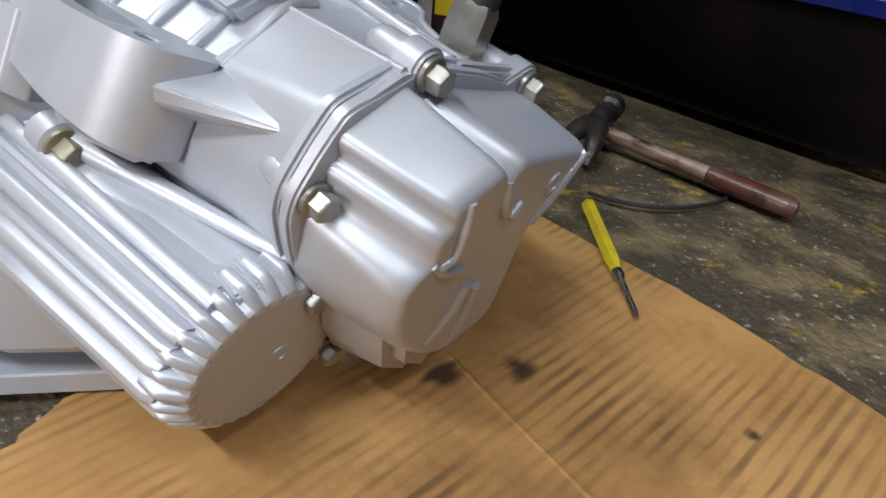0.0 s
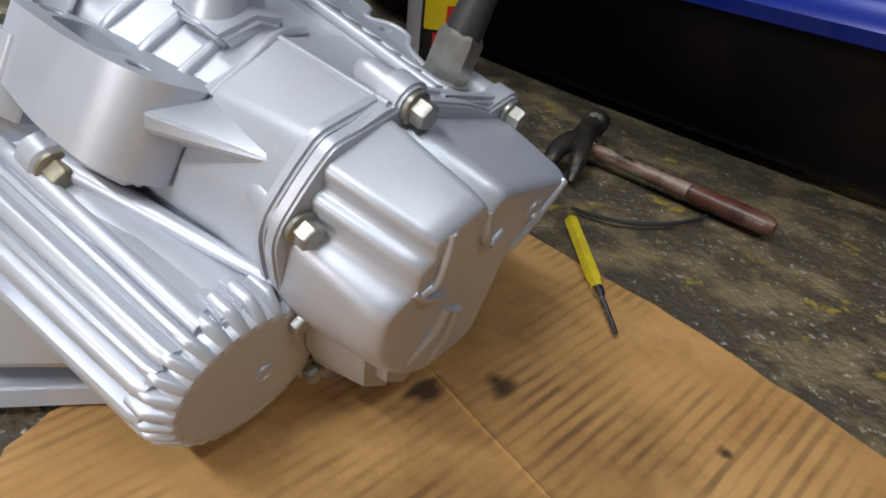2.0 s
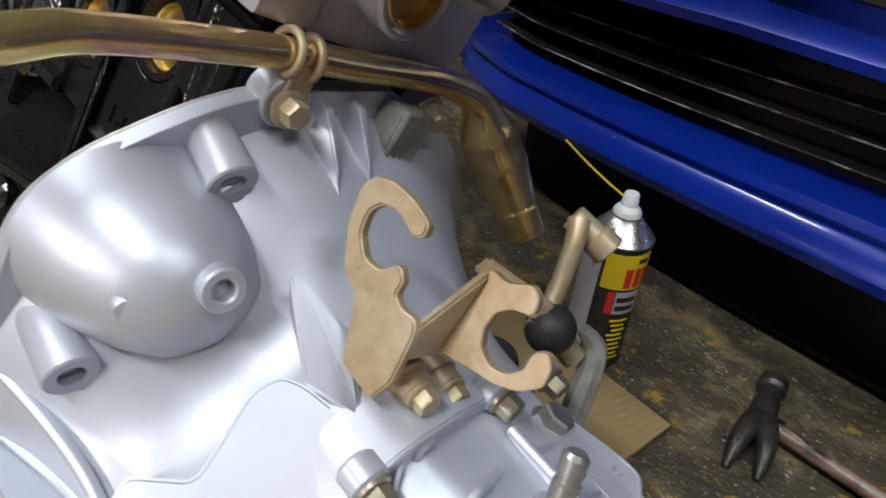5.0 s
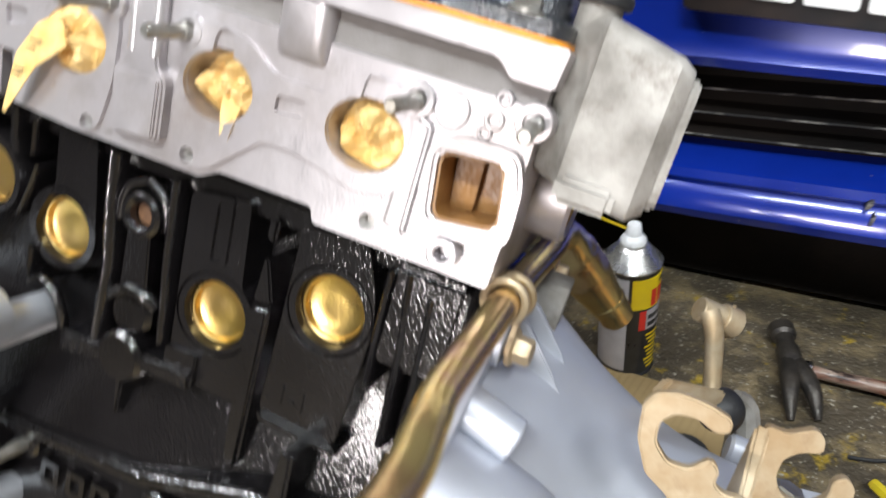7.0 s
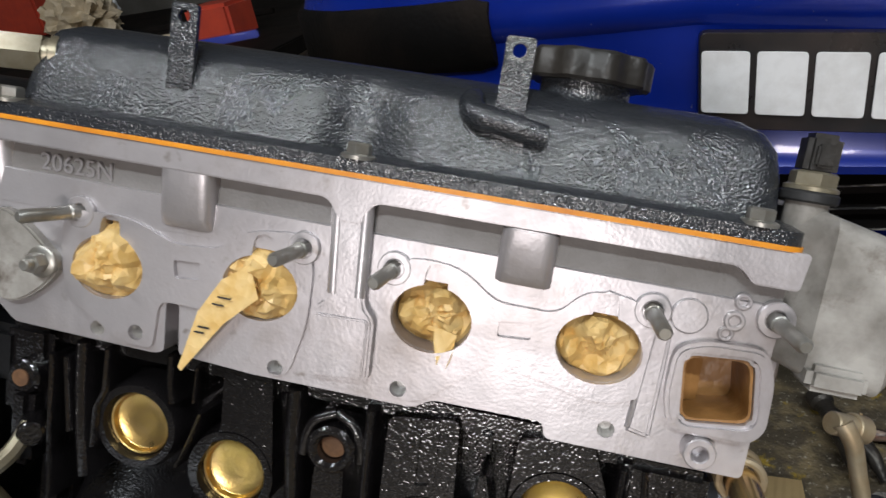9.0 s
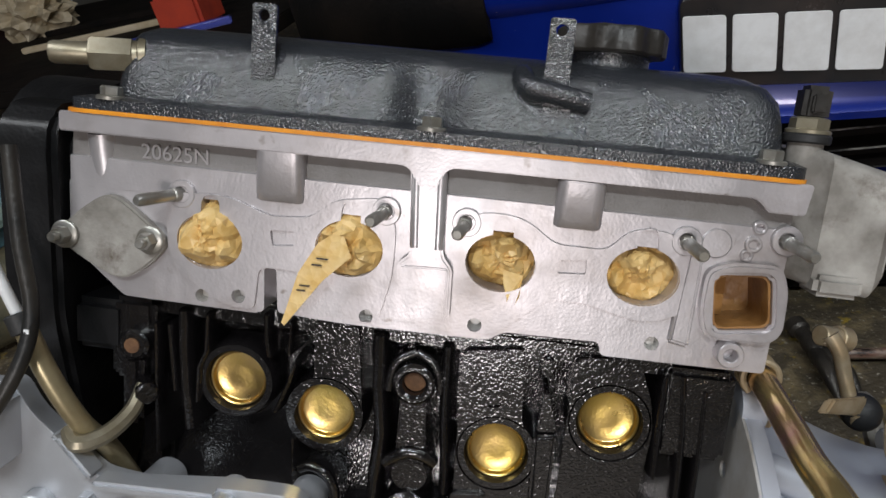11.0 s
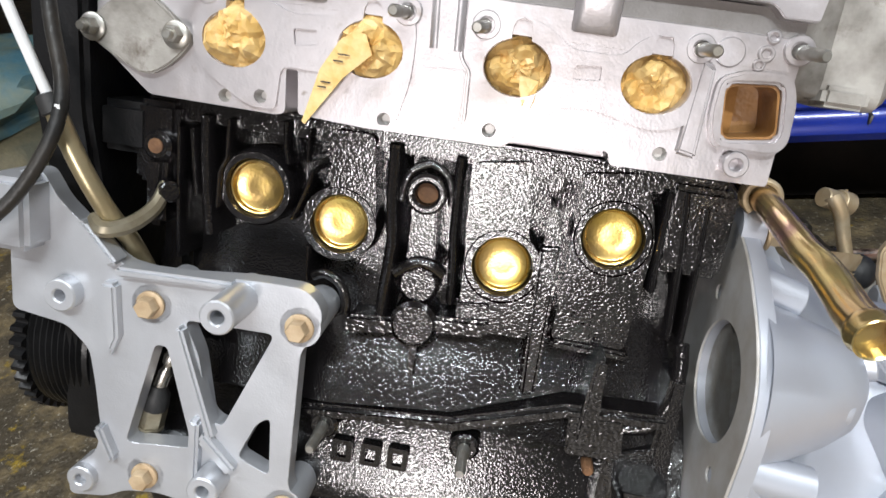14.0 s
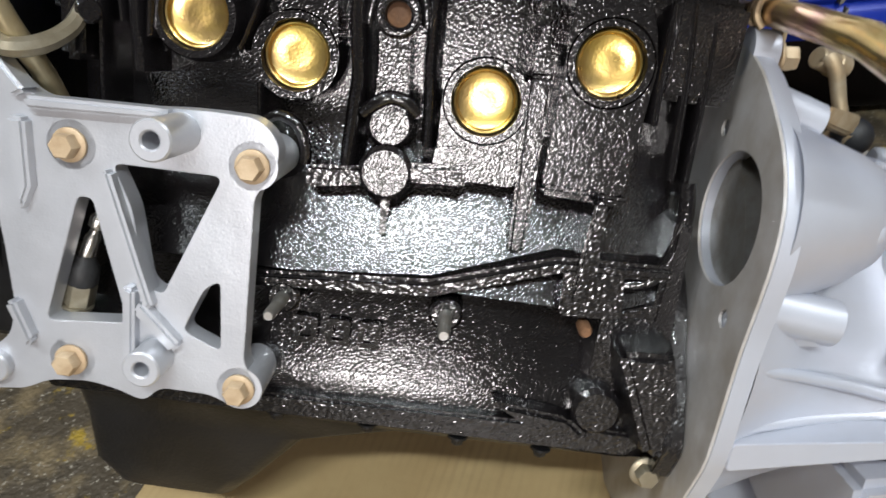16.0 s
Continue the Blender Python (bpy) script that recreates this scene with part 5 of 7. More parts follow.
def build_paper_wads():
    rng = random.Random(11)

    def fold(u):
        """A triangle wave, for flat facets that meet in sharp creases."""
        return 2 * abs(u - math.floor(u + 0.5))

    for i, (x, z, tail, rx, rz, deep, bulge) in enumerate(((-0.0205, 0.0330, 0, 0.0225, 0.0225, -0.001, 0.015), (0.0665, 0.0370, 1, 0.0205, 0.0195, 0.000, 0.013), (0.155, 0.0375, 2, 0.0204, 0.0182, 0.007, 0.011), (0.236, 0.0395, 0, 0.0204, 0.0182, 0.006, 0.012))):
        waves = []
        for k in range(7):
            a = math.pi * (k + rng.uniform(-0.4, 0.4)) / 7
            size = rng.uniform(0.018, 0.034) if k % 2 else rng.uniform(0.009, 0.015)
            waves.append((math.cos(a) / size, math.sin(a) / size, rng.random(), 0.0078 if k % 2 else 0.0030))
        corners = [rng.uniform(0.86, 1.10) if i < 2 else rng.uniform(0.98, 1.06) for _ in range(9)]
        bm = bmesh.new()
        rows, n = [], 23
        for j in range(9):
            t = j / 8
            row = []
            for k in range(n):
                a = 2 * math.pi * k / n
                u = 9 * k / n
                edge = corners[int(u) % 9] * (1 - u % 1) + corners[(int(u) + 1) % 9] * (u % 1)
                px, pz = rx * t * edge * math.cos(a), rz * t * edge * math.sin(a)
                crumple = sum(h * (fold(cx * px + cz * pz + p) - 0.5) for cx, cz, p, h in waves)
                jx, jy, jz = (rng.uniform(-1, 1) for _ in range(3))
                row.append((px + 0.0007 * jx, deep - bulge * (1 - t ** 3) * 0.75 + 0.8 * crumple * (1 - 0.55 * t ** 4) + 0.0016 * jy + (0.004 if i > 1 else 0.0), pz + 0.0007 * jz))
            rows.append(row)
        rows.append([(q[0] * 0.94, 0.016, q[2] * 0.94) for q in rows[-1]])
        loft(bm, rows[1:])
        bmesh.ops.triangulate(bm, faces=bm.faces[:])
        label = "crumpled tan masking paper stuffed in an intake port" if not tail else "crumpled tan masking paper with a loose tail in a port"
        wad = thing("paper_wad", label, "paper", "paper plugs in the intake ports", m=E @ Matrix.Translation((x, 0.004, z)))
        part("crumple", bm, paper, wad, angle=12)
        # paper tongue that reaches up into the notch of the port
        bm = bmesh.new()
        hull(bm, [(-0.0045, 0.002 + deep, 0.010), (0.0045, 0.000 + deep, 0.011), (0.003, 0.004 + deep, 0.0262), (-0.0035, 0.006 + deep, 0.0250), (0.000, -0.0045 + deep, 0.016), (0.001, 0.012 + deep, 0.012)], 0.0002)
        part("paper_tongue", bm, paper, wad, angle=12)
        if tail:
            bm = bmesh.new()
            pts = ((-0.004, 0.012), (0.003, -0.004), (-0.012, -0.019), (-0.0345, -0.0500), (-0.0365, -0.0485), (-0.0270, -0.0160), (-0.0170, 0.0020)) if tail == 1 else ((0.002, -0.004), (0.014, -0.006), (0.013, -0.018), (0.008, -0.032), (0.006, -0.031), (0.006, -0.020), (0.003, -0.012))
            sheet = -0.0135 if tail == 1 else -0.0035
            loft(bm, [[(px, y - 0.004 * k, pz) for k, (px, pz) in zip((0, 0.3, 1.2, 0.2, 0.2, 0.9, 0.4), pts)] for y in (sheet, sheet + 0.0005)])
            strip = part("paper_tail", bm, paper, wad, angle=12)
            if tail == 1:
                bm = bmesh.new()
                for px, pz, w in ((-0.0130, -0.0060, 0.0070), (-0.0160, -0.0100, 0.0060), (-0.0225, -0.0230, 0.0060), (-0.0245, -0.0260, 0.0050)):
                    box(bm, px - w / 2, px + w / 2, sheet - 0.0052, sheet - 0.0046, pz - 0.0004, pz + 0.0004, 0, Matrix.Rotation(0.0, 4, "Y"))
                part("print_bar", bm, rubber, strip, "plain print bars")


build_paper_wads()

# ---- gearbox ----
gearbox = thing("gearbox", "silver-painted transaxle gearbox bolted to the engine", "gearbox", m=E)
CASE = ((0.0075, -0.160), (0.0100, -0.141), (0.0135, -0.1275, 0.004), (0.0430, -0.1065, 0.005), (0.086, -0.103), (0.126, -0.104), (0.150, -0.125), (0.156, -0.180), (0.156, -0.245), (0.136, -0.272), (0.108, -0.268), (0.076, -0.240), (0.054, -0.218), (0.036, -0.202), (0.020, -0.184), (0.010, -0.170))


JOINT = ((-0.056, -0.226), (-0.041, -0.2090), (-0.027, -0.1920), (-0.0135, -0.1770), (0.0015, -0.1570), (0.0095, -0.1350), (0.0300, -0.1165), (0.0560, -0.1065), (0.084, -0.1000), (0.120, -0.098), (0.150, -0.118), (0.168, -0.180), (0.168, -0.245), (0.136, -0.290), (0.080, -0.300), (0.010, -0.290), (-0.040, -0.265))


def case_ring(x, k=1.0, sag=0.0):
    """The case's section; sag sinks its near upper corner."""
    row = []
    for y, z in rounded(CASE, 0.006, 3):
        w = sag * min(max((0.135 - y) / 0.09, 0), 1) * min(max((z + 0.20) / 0.05, 0), 1)
        row.append((x, 0.085 + (y - 0.085) * k + 0.3 * w, -0.185 + (z + 0.185) * k - w))
    return row


def joint_ring(x, k=1.0):
    return [(x, 0.06 + (y - 0.06) * k, -0.19 + (z + 0.19) * k) for y, z in rounded(JOINT, 0.008, 3)]


def build_bell():
    bell_y, bell_z = 0.100, -0.205

    near = ((0.100, -0.022), (0.045, -0.034), (0.018, -0.042), (-0.006, -0.054), (-0.027, -0.069), (-0.050, -0.088), (-0.067, -0.112), (-0.071, -0.138), (-0.068, -0.165), (-0.064, -0.190), (-0.061, -0.260), (-0.035, -0.320))

    def flange_line():
        far = [(bell_y + 0.178 * math.cos(radians(a)), bell_z + 0.178 * math.sin(radians(a))) for a in range(-125, 86, 10)]
        return rounded(list(near) + far, 0.012, 3)

    def outline(r):
        return [(bell_y + r * math.cos(2 * math.pi * i / 80), bell_z + r * math.sin(2 * math.pi * i / 80)) for i in range(80)]

    bm = bmesh.new()
    hole = [(-0.007 + 0.041 * math.cos(2 * math.pi * i / 40), -0.134 + 0.0385 * math.sin(2 * math.pi * i / 40)) for i in range(40)]
    prism(bm, flange_line(), "x", 0.3105, 0.3122, 0.0004, holes=[hole, circle(0.028, -0.086, 0.005, 16), circle(-0.036, -0.184, 0.005, 16)])
    bell = part("bell_housing", bm, bare_flange, gearbox, "silver bell housing with a bare starter flange")
    bm = bmesh.new()
    prism(bm, flange_line(), "x", 0.3124, 0.3225, 0.0025, holes=[hole], segments=3)
    part("flange_wall", bm, silver, bell, "silver-painted flange wall")
    bm = bmesh.new()
    corners = joint_ring(0.480)
    foot = []
    for p, q in zip(corners, corners[1:] + corners[:1]):
        n = max(1, int(math.dist(p, q) / 0.006))
        foot += [tuple(c + (d - c) * i / n for c, d in zip(p, q)) for i in range(n)]
    stations = ((0.3225, 0.164, 0.0), (0.330, 0.160, 0.0), (0.352, 0.150, 0.06), (0.392, 0.134, 0.30), (0.430, 0.122, 0.62), (0.458, 0.115, 0.88), (0.480, 0.112, 1.0))
    rings = []
    for i in range(40):
        x = 0.3225 + 0.1575 * i / 39
        r, k = (float(np.interp(x, [s[0] for s in stations], [s[n] for s in stations])) for n in (1, 2))
        row = []
        for _, y, z in foot:
            a = math.atan2(z - bell_z, y - bell_y)
            # the bowl cast into the near shoulder of the cone
            rr = r - (0.014 * math.exp(-((x - 0.398) / 0.035) ** 2) * math.exp(-((a - 2.50) / 0.50) ** 2)) / max(1 - k, 0.3)
            row.append((x, (bell_y + rr * math.cos(a)) * (1 - k) + y * k, (bell_z + rr * math.sin(a)) * (1 - k) + z * k))
        rings.append(row)
    loft(bm, rings, cap=False)
    part("bell_cone", bm, silver, bell, "smooth silver-painted bell cone")

    def piece(name, build, mat=silver, label="", under=bell):
        b = bmesh.new()
        build(b)
        return part(name, b, mat, under, label)

    def dome(b):
        d, u, v = Vector((1, 0, 0)), Vector((0, 1, 0)), Vector((0, 0, 1))
        rows = ((0.318, 0.053, -0.018, -0.127), (0.326, 0.0510, -0.018, -0.127), (0.345, 0.045, -0.018, -0.126), (0.366, 0.037, -0.016, -0.124), (0.380, 0.029, -0.015, -0.122), (0.387, 0.019, -0.014, -0.121), (0.390, 0.008, -0.014, -0.121), (0.3905, 0.0002, -0.014, -0.121))
        loft(b, [ring((x, y, z), u, v, r, 40) for x, r, y, z in rows], cap=False)
    piece("starter_dome", dome)
    # starter-bolt bosses and plugs
    for p0, p1, r, inner in (((0.315, 0.000, -0.068), (0.348, 0.000, -0.077), 0.0125, 0.006), ((0.315, -0.046, -0.170), (0.363, -0.048, -0.174), 0.0125, 0.006), ((0.360, -0.012, -0.112), (0.392, -0.020, -0.101), 0.0105, 0.005), ((0.36, 0.022, -0.160), (0.386, 0.020, -0.163), 0.008, 0.0035)):
        piece("bolt_boss", lambda b: tube(b, p0, p1, r, inner, 24, 0.015, 0.001))
    piece("boss_pad", lambda b: hull(b, [(0.318, -0.006, -0.062), (0.318, 0.016, -0.064), (0.3465, -0.010, -0.086), (0.3465, 0.013, -0.090), (0.3455, 0.010, -0.070), (0.335, 0.010, -0.100)], 0.0016))
    piece("boss_pad", lambda b: hull(b, [(0.318, -0.056, -0.166), (0.318, -0.036, -0.176), (0.3590, -0.055, -0.186), (0.3590, -0.036, -0.184), (0.3560, -0.036, -0.168), (0.330, -0.040, -0.196)], 0.0016))
    piece("dome_nub", lambda b: turned(b, (0.366, -0.040, -0.1240), (0.85, -0.45, -0.05), [(0, 0.0100), (0.008, 0.0085), (0.0105, 0.0060), (0.0110, 0.0001)], 24))
    for y, z in ((0.050, -0.036), (0.072, -0.032)):
        piece("gusset", lambda b: hull(b, [(0.321, y - 0.004, z), (0.321, y + 0.004, z), (0.332, y - 0.003, z - 0.001), (0.332, y + 0.003, z - 0.001), (0.362, y + 0.006, z - 0.036), (0.322, y - 0.007, z - 0.045), (0.322, y + 0.009, z - 0.045)], 0.001))
    pad = piece("serrated_block", lambda b: box(b, 0.322, 0.342, 0.094, 0.122, -0.062, -0.027, 0.002), grey_alu, "dull grey serrated block")
    for k in range(5):
        piece("tooth", lambda b: box(b, 0.324, 0.3435, 0.0945 + 0.0056 * k, 0.0975 + 0.0056 * k, -0.061, -0.0245, 0.0008), grey_alu, "", pad)
    piece("flange_ear", lambda b: tube(b, (0.3105, 0.134, -0.030), (0.326, 0.134, -0.030), 0.013, 0.006, 24, 0.012))
    piece("flange_ear", lambda b: tube(b, (0.3105, 0.028, -0.042), (0.326, 0.028, -0.042), 0.014, 0.006, 24, 0.012))
    bolt(bell, (0.327, 0.134, -0.030), (1, 0, 0), 0.013, 0.008, 0.010, tan_metal)
    bolt(bell, (0.328, 0.028, -0.043), (1, 0, 0), 0.013, 0.008, 0.010, tan_metal)
    piece("rim_rib", lambda b: prism(b, rounded(((0.322, -0.245), (0.432, -0.225), (0.432, -0.234), (0.322, -0.262)), 0.003), "y", -0.062, 0.0, 0.002))
    # flywheel ring gear seen through the starter hole
    b = bmesh.new()
    turned(b, (0.318, bell_y, bell_z), (1, 0, 0), [(0, 0.02), (0, 0.128), (0.001, 0.133), (0.012, 0.133), (0.013, 0.128), (0.013, 0.02)], 90)
    part("ring_gear", b, bolt_steel, gearbox, "bright steel flywheel ring gear")
    # rim of the dish round the starter dome, and ribs cast on the cone
    rim = ((0.418, -0.0507), (0.4352, -0.0318), (0.4275, -0.0194), (0.4188, -0.0070), (0.4205, 0.0040), (0.4294, 0.0104), (0.4573, 0.0230), (0.4746, 0.0158), (0.4806, 0.0002), (0.4815, -0.0169), (0.4798, -0.0322), (0.4753, -0.0445), (0.4799, -0.0620), (0.430, -0.0640))
    lie = [(x, y, -0.126 - (0.3191 * (x - 0.427) - 0.6239 * (y - 0.0075)) / 0.7134) for x, y in rounded(rim, 0.004, 3)]
    piece("terrace", lambda b: soften(b, loft(b, [[(x - 0.0106, y + 0.0210, z - 0.0235) for x, y, z in lie], [(x - 0.0005, y + 0.0010, z - 0.0010) for x, y, z in lie]]), 0.0035, 3, 50))
    piece("cone_rib", lambda b: sweep(b, [(0.326, -0.058, -0.202), (0.3586, -0.0477, -0.2065), (0.3886, -0.0414, -0.2109), (0.4156, -0.0411, -0.2141), (0.445, -0.046, -0.212)], 0.0035, 10))
    piece("cone_rib", lambda b: sweep(b, [(0.328, -0.052, -0.240), (0.3706, -0.0405, -0.2346), (0.4036, -0.0368, -0.2291), (0.4186, -0.0407, -0.2221)], 0.0040, 10))
    piece("cone_gusset", lambda b: hull(b, [(0.3915, 0.0090, -0.0905), (0.3990, 0.0125, -0.0905), (0.4570, 0.0240, -0.1240), (0.4300, 0.0110, -0.1255), (0.4000, 0.0500, -0.1300), (0.4500, 0.0500, -0.1420), (0.3930, 0.0250, -0.1180), (0.4250, 0.0280, -0.1000)], 0.0018))
    piece("side_boss", lambda b: tube(b, (0.452, -0.052, -0.198), (0.4760, -0.053, -0.197), 0.0112, 0.0040, 28, 0.012, 0.0010))
    # differential housing under the bell, with a rim along its foot
    piece("differential_housing", lambda b: hull(b, [(0.40, -0.058, -0.262), (0.552, -0.0165, -0.2540), (0.570, 0.004, -0.250), (0.40, 0.090, -0.262), (0.570, 0.090, -0.262), (0.40, -0.066, -0.366), (0.5440, -0.0020, -0.3230), (0.5780, 0.0260, -0.3000), (0.575, 0.090, -0.300), (0.40, 0.10, -0.330)], 0.006))

    def level(x, y, h):
        """The point of the gearbox over (x, y) that lies h above the ground."""
        return (x, y, (h - E[2][3] - E[2][0] * x - E[2][1] * y) / E[2][2])
    rim_line = rounded(((0.587, 0.046), (0.543, 0.003), (0.460, -0.072), (0.380, -0.085), (0.380, 0.100), (0.570, 0.120)), 0.008)
    piece("foot_rim", lambda b: soften(b, loft(b, [[level(x, y, h) for x, y in rim_line] for h in (0.0085, 0.0215)]), 0.0025))
    return bell


FAR = [(0.126, -0.105), (0.150, -0.125), (0.156, -0.180), (0.150, -0.245), (0.108, -0.262), (0.060, -0.232)]
BODY = (
    (0.474, [(0.012, -0.218), (-0.001, -0.202), (0.003, -0.184), (0.009, -0.166), (0.015, -0.1520), (0.0430, -0.1235), (0.062, -0.117), (0.086, -0.109)]),
    (0.530, [(0.022, -0.212), (0.010, -0.200), (0.012, -0.180), (0.014, -0.166), (0.0175, -0.1535), (0.0465, -0.1230), (0.064, -0.1185), (0.086, -0.110)]),
    (0.5775, [(0.030, -0.207), (0.018, -0.196), (0.018, -0.177), (0.019, -0.160), (0.0212, -0.1492), (0.0482, -0.1212), (0.064, -0.1170), (0.086, -0.110)]),
    (0.5815, [(0.030, -0.206), (0.018, -0.196), (0.016, -0.175), (0.0165, -0.156), (0.0176, -0.1450), (0.0456, -0.1174), (0.062, -0.1140), (0.086, -0.108)]),
    (0.615, [(0.034, -0.205), (0.022, -0.190), (0.0125, -0.167), (0.0125, -0.148), (0.0145, -0.1360), (0.0390, -0.1130), (0.060, -0.1100), (0.086, -0.107)]),
    (0.650, [(0.036, -0.204), (0.0215, -0.184), (0.0095, -0.160), (0.0095, -0.141), (0.0125, -0.1280), (0.0340, -0.1090), (0.058, -0.1060), (0.086, -0.105)]),
)


def build_case():
    bm = bmesh.new()
    loft(bm, [[(x, y, z) for y, z in rounded(near + FAR, 0.0045, 4)] for x, near in BODY])
    case = part("main_case", bm, silver, gearbox, "silver-painted ribbed main case", 34)

    def piece(name, build, mat=silver, label="", under=case):
        b = bmesh.new()
        build(b)
        return part(name, b, mat, under, label)

    piece("joint_flange", lambda b: soften(b, loft(b, [joint_ring(0.4715, 1.012), joint_ring(0.4805, 1.012)]), 0.0018))
    piece("end_flange", lambda b: soften(b, loft(b, [case_ring(0.6390, 1.030), case_ring(0.6448, 1.030)]), 0.0015))
    # ribs that run round the shoulder of the case
    for x in (0.5100, 0.5345, 0.5576):
        piece("case_rib", lambda b: sweep(b, [(x - 0.004, 0.074, -0.1175), (x - 0.001, 0.058, -0.1195), (x, 0.0478, -0.1215), (x + 0.0045, 0.0340, -0.1355), (x + 0.0085, 0.0205, -0.1498), (x + 0.0100, 0.0180, -0.160)], 0.0030, 10))
    piece("crest_rib", lambda b: sweep(b, [(0.572, 0.068, -0.1150), (0.5790, 0.0462, -0.1182), (0.5840, 0.0310, -0.1325), (0.5880, 0.0178, -0.1452)], 0.0022, 10))
    piece("crest_rib", lambda b: sweep(b, [(0.581, 0.0462, -0.1182), (0.615, 0.0396, -0.1137), (0.648, 0.0345, -0.1096)], 0.0016, 10))
    piece("spike_rib", lambda b: hull(b, [(0.5835, -0.0055, -0.1565), (0.5890, 0.0180, -0.1440), (0.6390, 0.0150, -0.1420), (0.6395, 0.0140, -0.1440), (0.5840, -0.0020, -0.1640), (0.5860, 0.0200, -0.1700), (0.6000, 0.0200, -0.1580)], 0.0014))
    piece("flank_rib", lambda b: sweep(b, [(0.5480, 0.0020, -0.2040), (0.5638, 0.0062, -0.2022), (0.6000, 0.0165, -0.1975), (0.6365, 0.0265, -0.1930), (0.6480, 0.0300, -0.1915)], [0.0056, 0.0050, 0.0042, 0.0034, 0.0028], 12))
    # mounting block with slot and tapped holes, its top falling towards the bell
    def mount_body(b):
        slot = rounded(((0.5165, -0.0050, 0.006), (0.5190, 0.0115, 0.006), (0.5575, 0.0060, 0.003), (0.5535, -0.0085, 0.003)), 0.003)
        top = rounded(((0.5030, -0.0125, 0.008), (0.5450, -0.0160), (0.5720, -0.0125, 0.010), (0.5850, -0.0040, 0.012), (0.5900, 0.0150), (0.5780, 0.0260), (0.5300, 0.0240), (0.5100, 0.0130), (0.5000, -0.0010, 0.008)), 0.005, 5)
        vs = prism(b, top, "z", -0.186, -0.1551, 0.0016, holes=[slot, circle(0.5080, 0.0025, 0.0048, 20), circle(0.5680, 0.0002, 0.0050, 20)])
        for v in b.verts:
            v.co.z += (v.co.x - 0.508) * (0.15 if v.co.z > -0.17 else 0.0)
    mount = piece("mount_block", mount_body)
    for x, y, z in ((0.5080, 0.0025, -0.1560), (0.5680, 0.0002, -0.1470)):
        piece("tapped_hole", lambda b: tube(b, (x, y, z - 0.016), (x, y, z), 0.0060, 0.0042, 20, 0.013, 0.0005), under=mount)
    piece("mount_floor", lambda b: box(b, 0.512, 0.562, -0.010, 0.014, -0.186, -0.1745, 0.001), under=mount)
    piece("mount_foot", lambda b: hull(b, [(0.532, -0.009, -0.184), (0.574, -0.010, -0.178), (0.584, 0.002, -0.176), (0.535, 0.000, -0.205), (0.580, 0.010, -0.196), (0.534, 0.020, -0.186), (0.588, 0.022, -0.180)], 0.0035), under=mount)
    # upright blade by the joint, and the webs between joint and mount
    def blade(b):
        prism(b, rounded(((0.4635, -0.0185), (0.5155, -0.0150), (0.5240, -0.0070), (0.5230, 0.0020), (0.5140, -0.0080), (0.4640, -0.0160)), 0.0008, 2), "z", -0.200, -0.1655, 0.0007)
        for v in b.verts:
            if v.co.z > -0.18:
                v.co.z += (v.co.x - 0.515) * 0.19
    piece("side_blade", blade)
    piece("pocket_web", lambda b: hull(b, [(0.4800, 0.0005, -0.1560), (0.4800, 0.0030, -0.1545), (0.5040, -0.0045, -0.1580), (0.5040, -0.0020, -0.1560), (0.4800, 0.0030, -0.186), (0.5040, 0.0000, -0.186)], 0.0006))
    piece("pocket_web", lambda b: hull(b, [(0.4800, 0.0300, -0.1270), (0.4800, 0.0330, -0.1250), (0.5060, 0.0090, -0.1560), (0.5060, 0.0115, -0.1545), (0.4800, 0.0330, -0.160), (0.5060, 0.0120, -0.175)], 0.0006))
    # shelf cast under the joint, with a rounded rim
    def shelf(b):
        prism(b, rounded(((0.430, -0.080), (0.5100, -0.0660), (0.5160, -0.0100, 0.010), (0.5280, 0.0060, 0.008), (0.5300, 0.040), (0.430, 0.040)), 0.006), "z", -0.254, -0.1925, 0.0050, segments=4)
        for v in b.verts:
            if v.co.z > -0.22:
                v.co.z += min(v.co.y, 0.01) * 0.20
    piece("side_shelf", shelf)
    # shift tower with the selector shaft
    tower = piece("shift_tower", lambda b: turned(b, (0.5500, 0.0420, -0.1300), (-0.0095, -0.006, 0.041), [(0.000, 0.0132), (0.008, 0.0126), (0.011, 0.0120), (0.028, 0.0113), (0.0440, 0.0109), (0.0455, 0.0099), (0.0455, 0.0066), (0.038, 0.0064)], 36))
    piece("tower_plinth", lambda b: hull(b, [(0.5350, 0.0265, -0.1300), (0.5400, 0.0620, -0.1150), (0.5680, 0.0620, -0.1140), (0.5670, 0.0460, -0.1165), (0.5700, 0.0265, -0.1290), (0.5370, 0.0460, -0.1180), (0.5380, 0.0500, -0.1400), (0.5660, 0.0500, -0.1400)], 0.0025), under=tower)
    piece("selector_shaft", lambda b: turned(b, (0.5412, 0.0363, -0.0930), (-0.0100, 0.0002, 0.0285), [(0, 0.0056), (0.0180, 0.0056), (0.0185, 0.0048), (0.0215, 0.0048), (0.0220, 0.0056), (0.0290, 0.0056), (0.0310, 0.0038)], 20), bolt_steel, "worn steel selector shaft", tower)
    piece("tower_rib", lambda b: hull(b, [(0.5450, 0.0460, -0.0930), (0.5462, 0.0478, -0.0930), (0.5500, 0.0420, -0.1230), (0.5570, 0.0600, -0.1180), (0.5590, 0.0590, -0.1180), (0.5560, 0.0400, -0.1240)], 0.0007), under=tower)
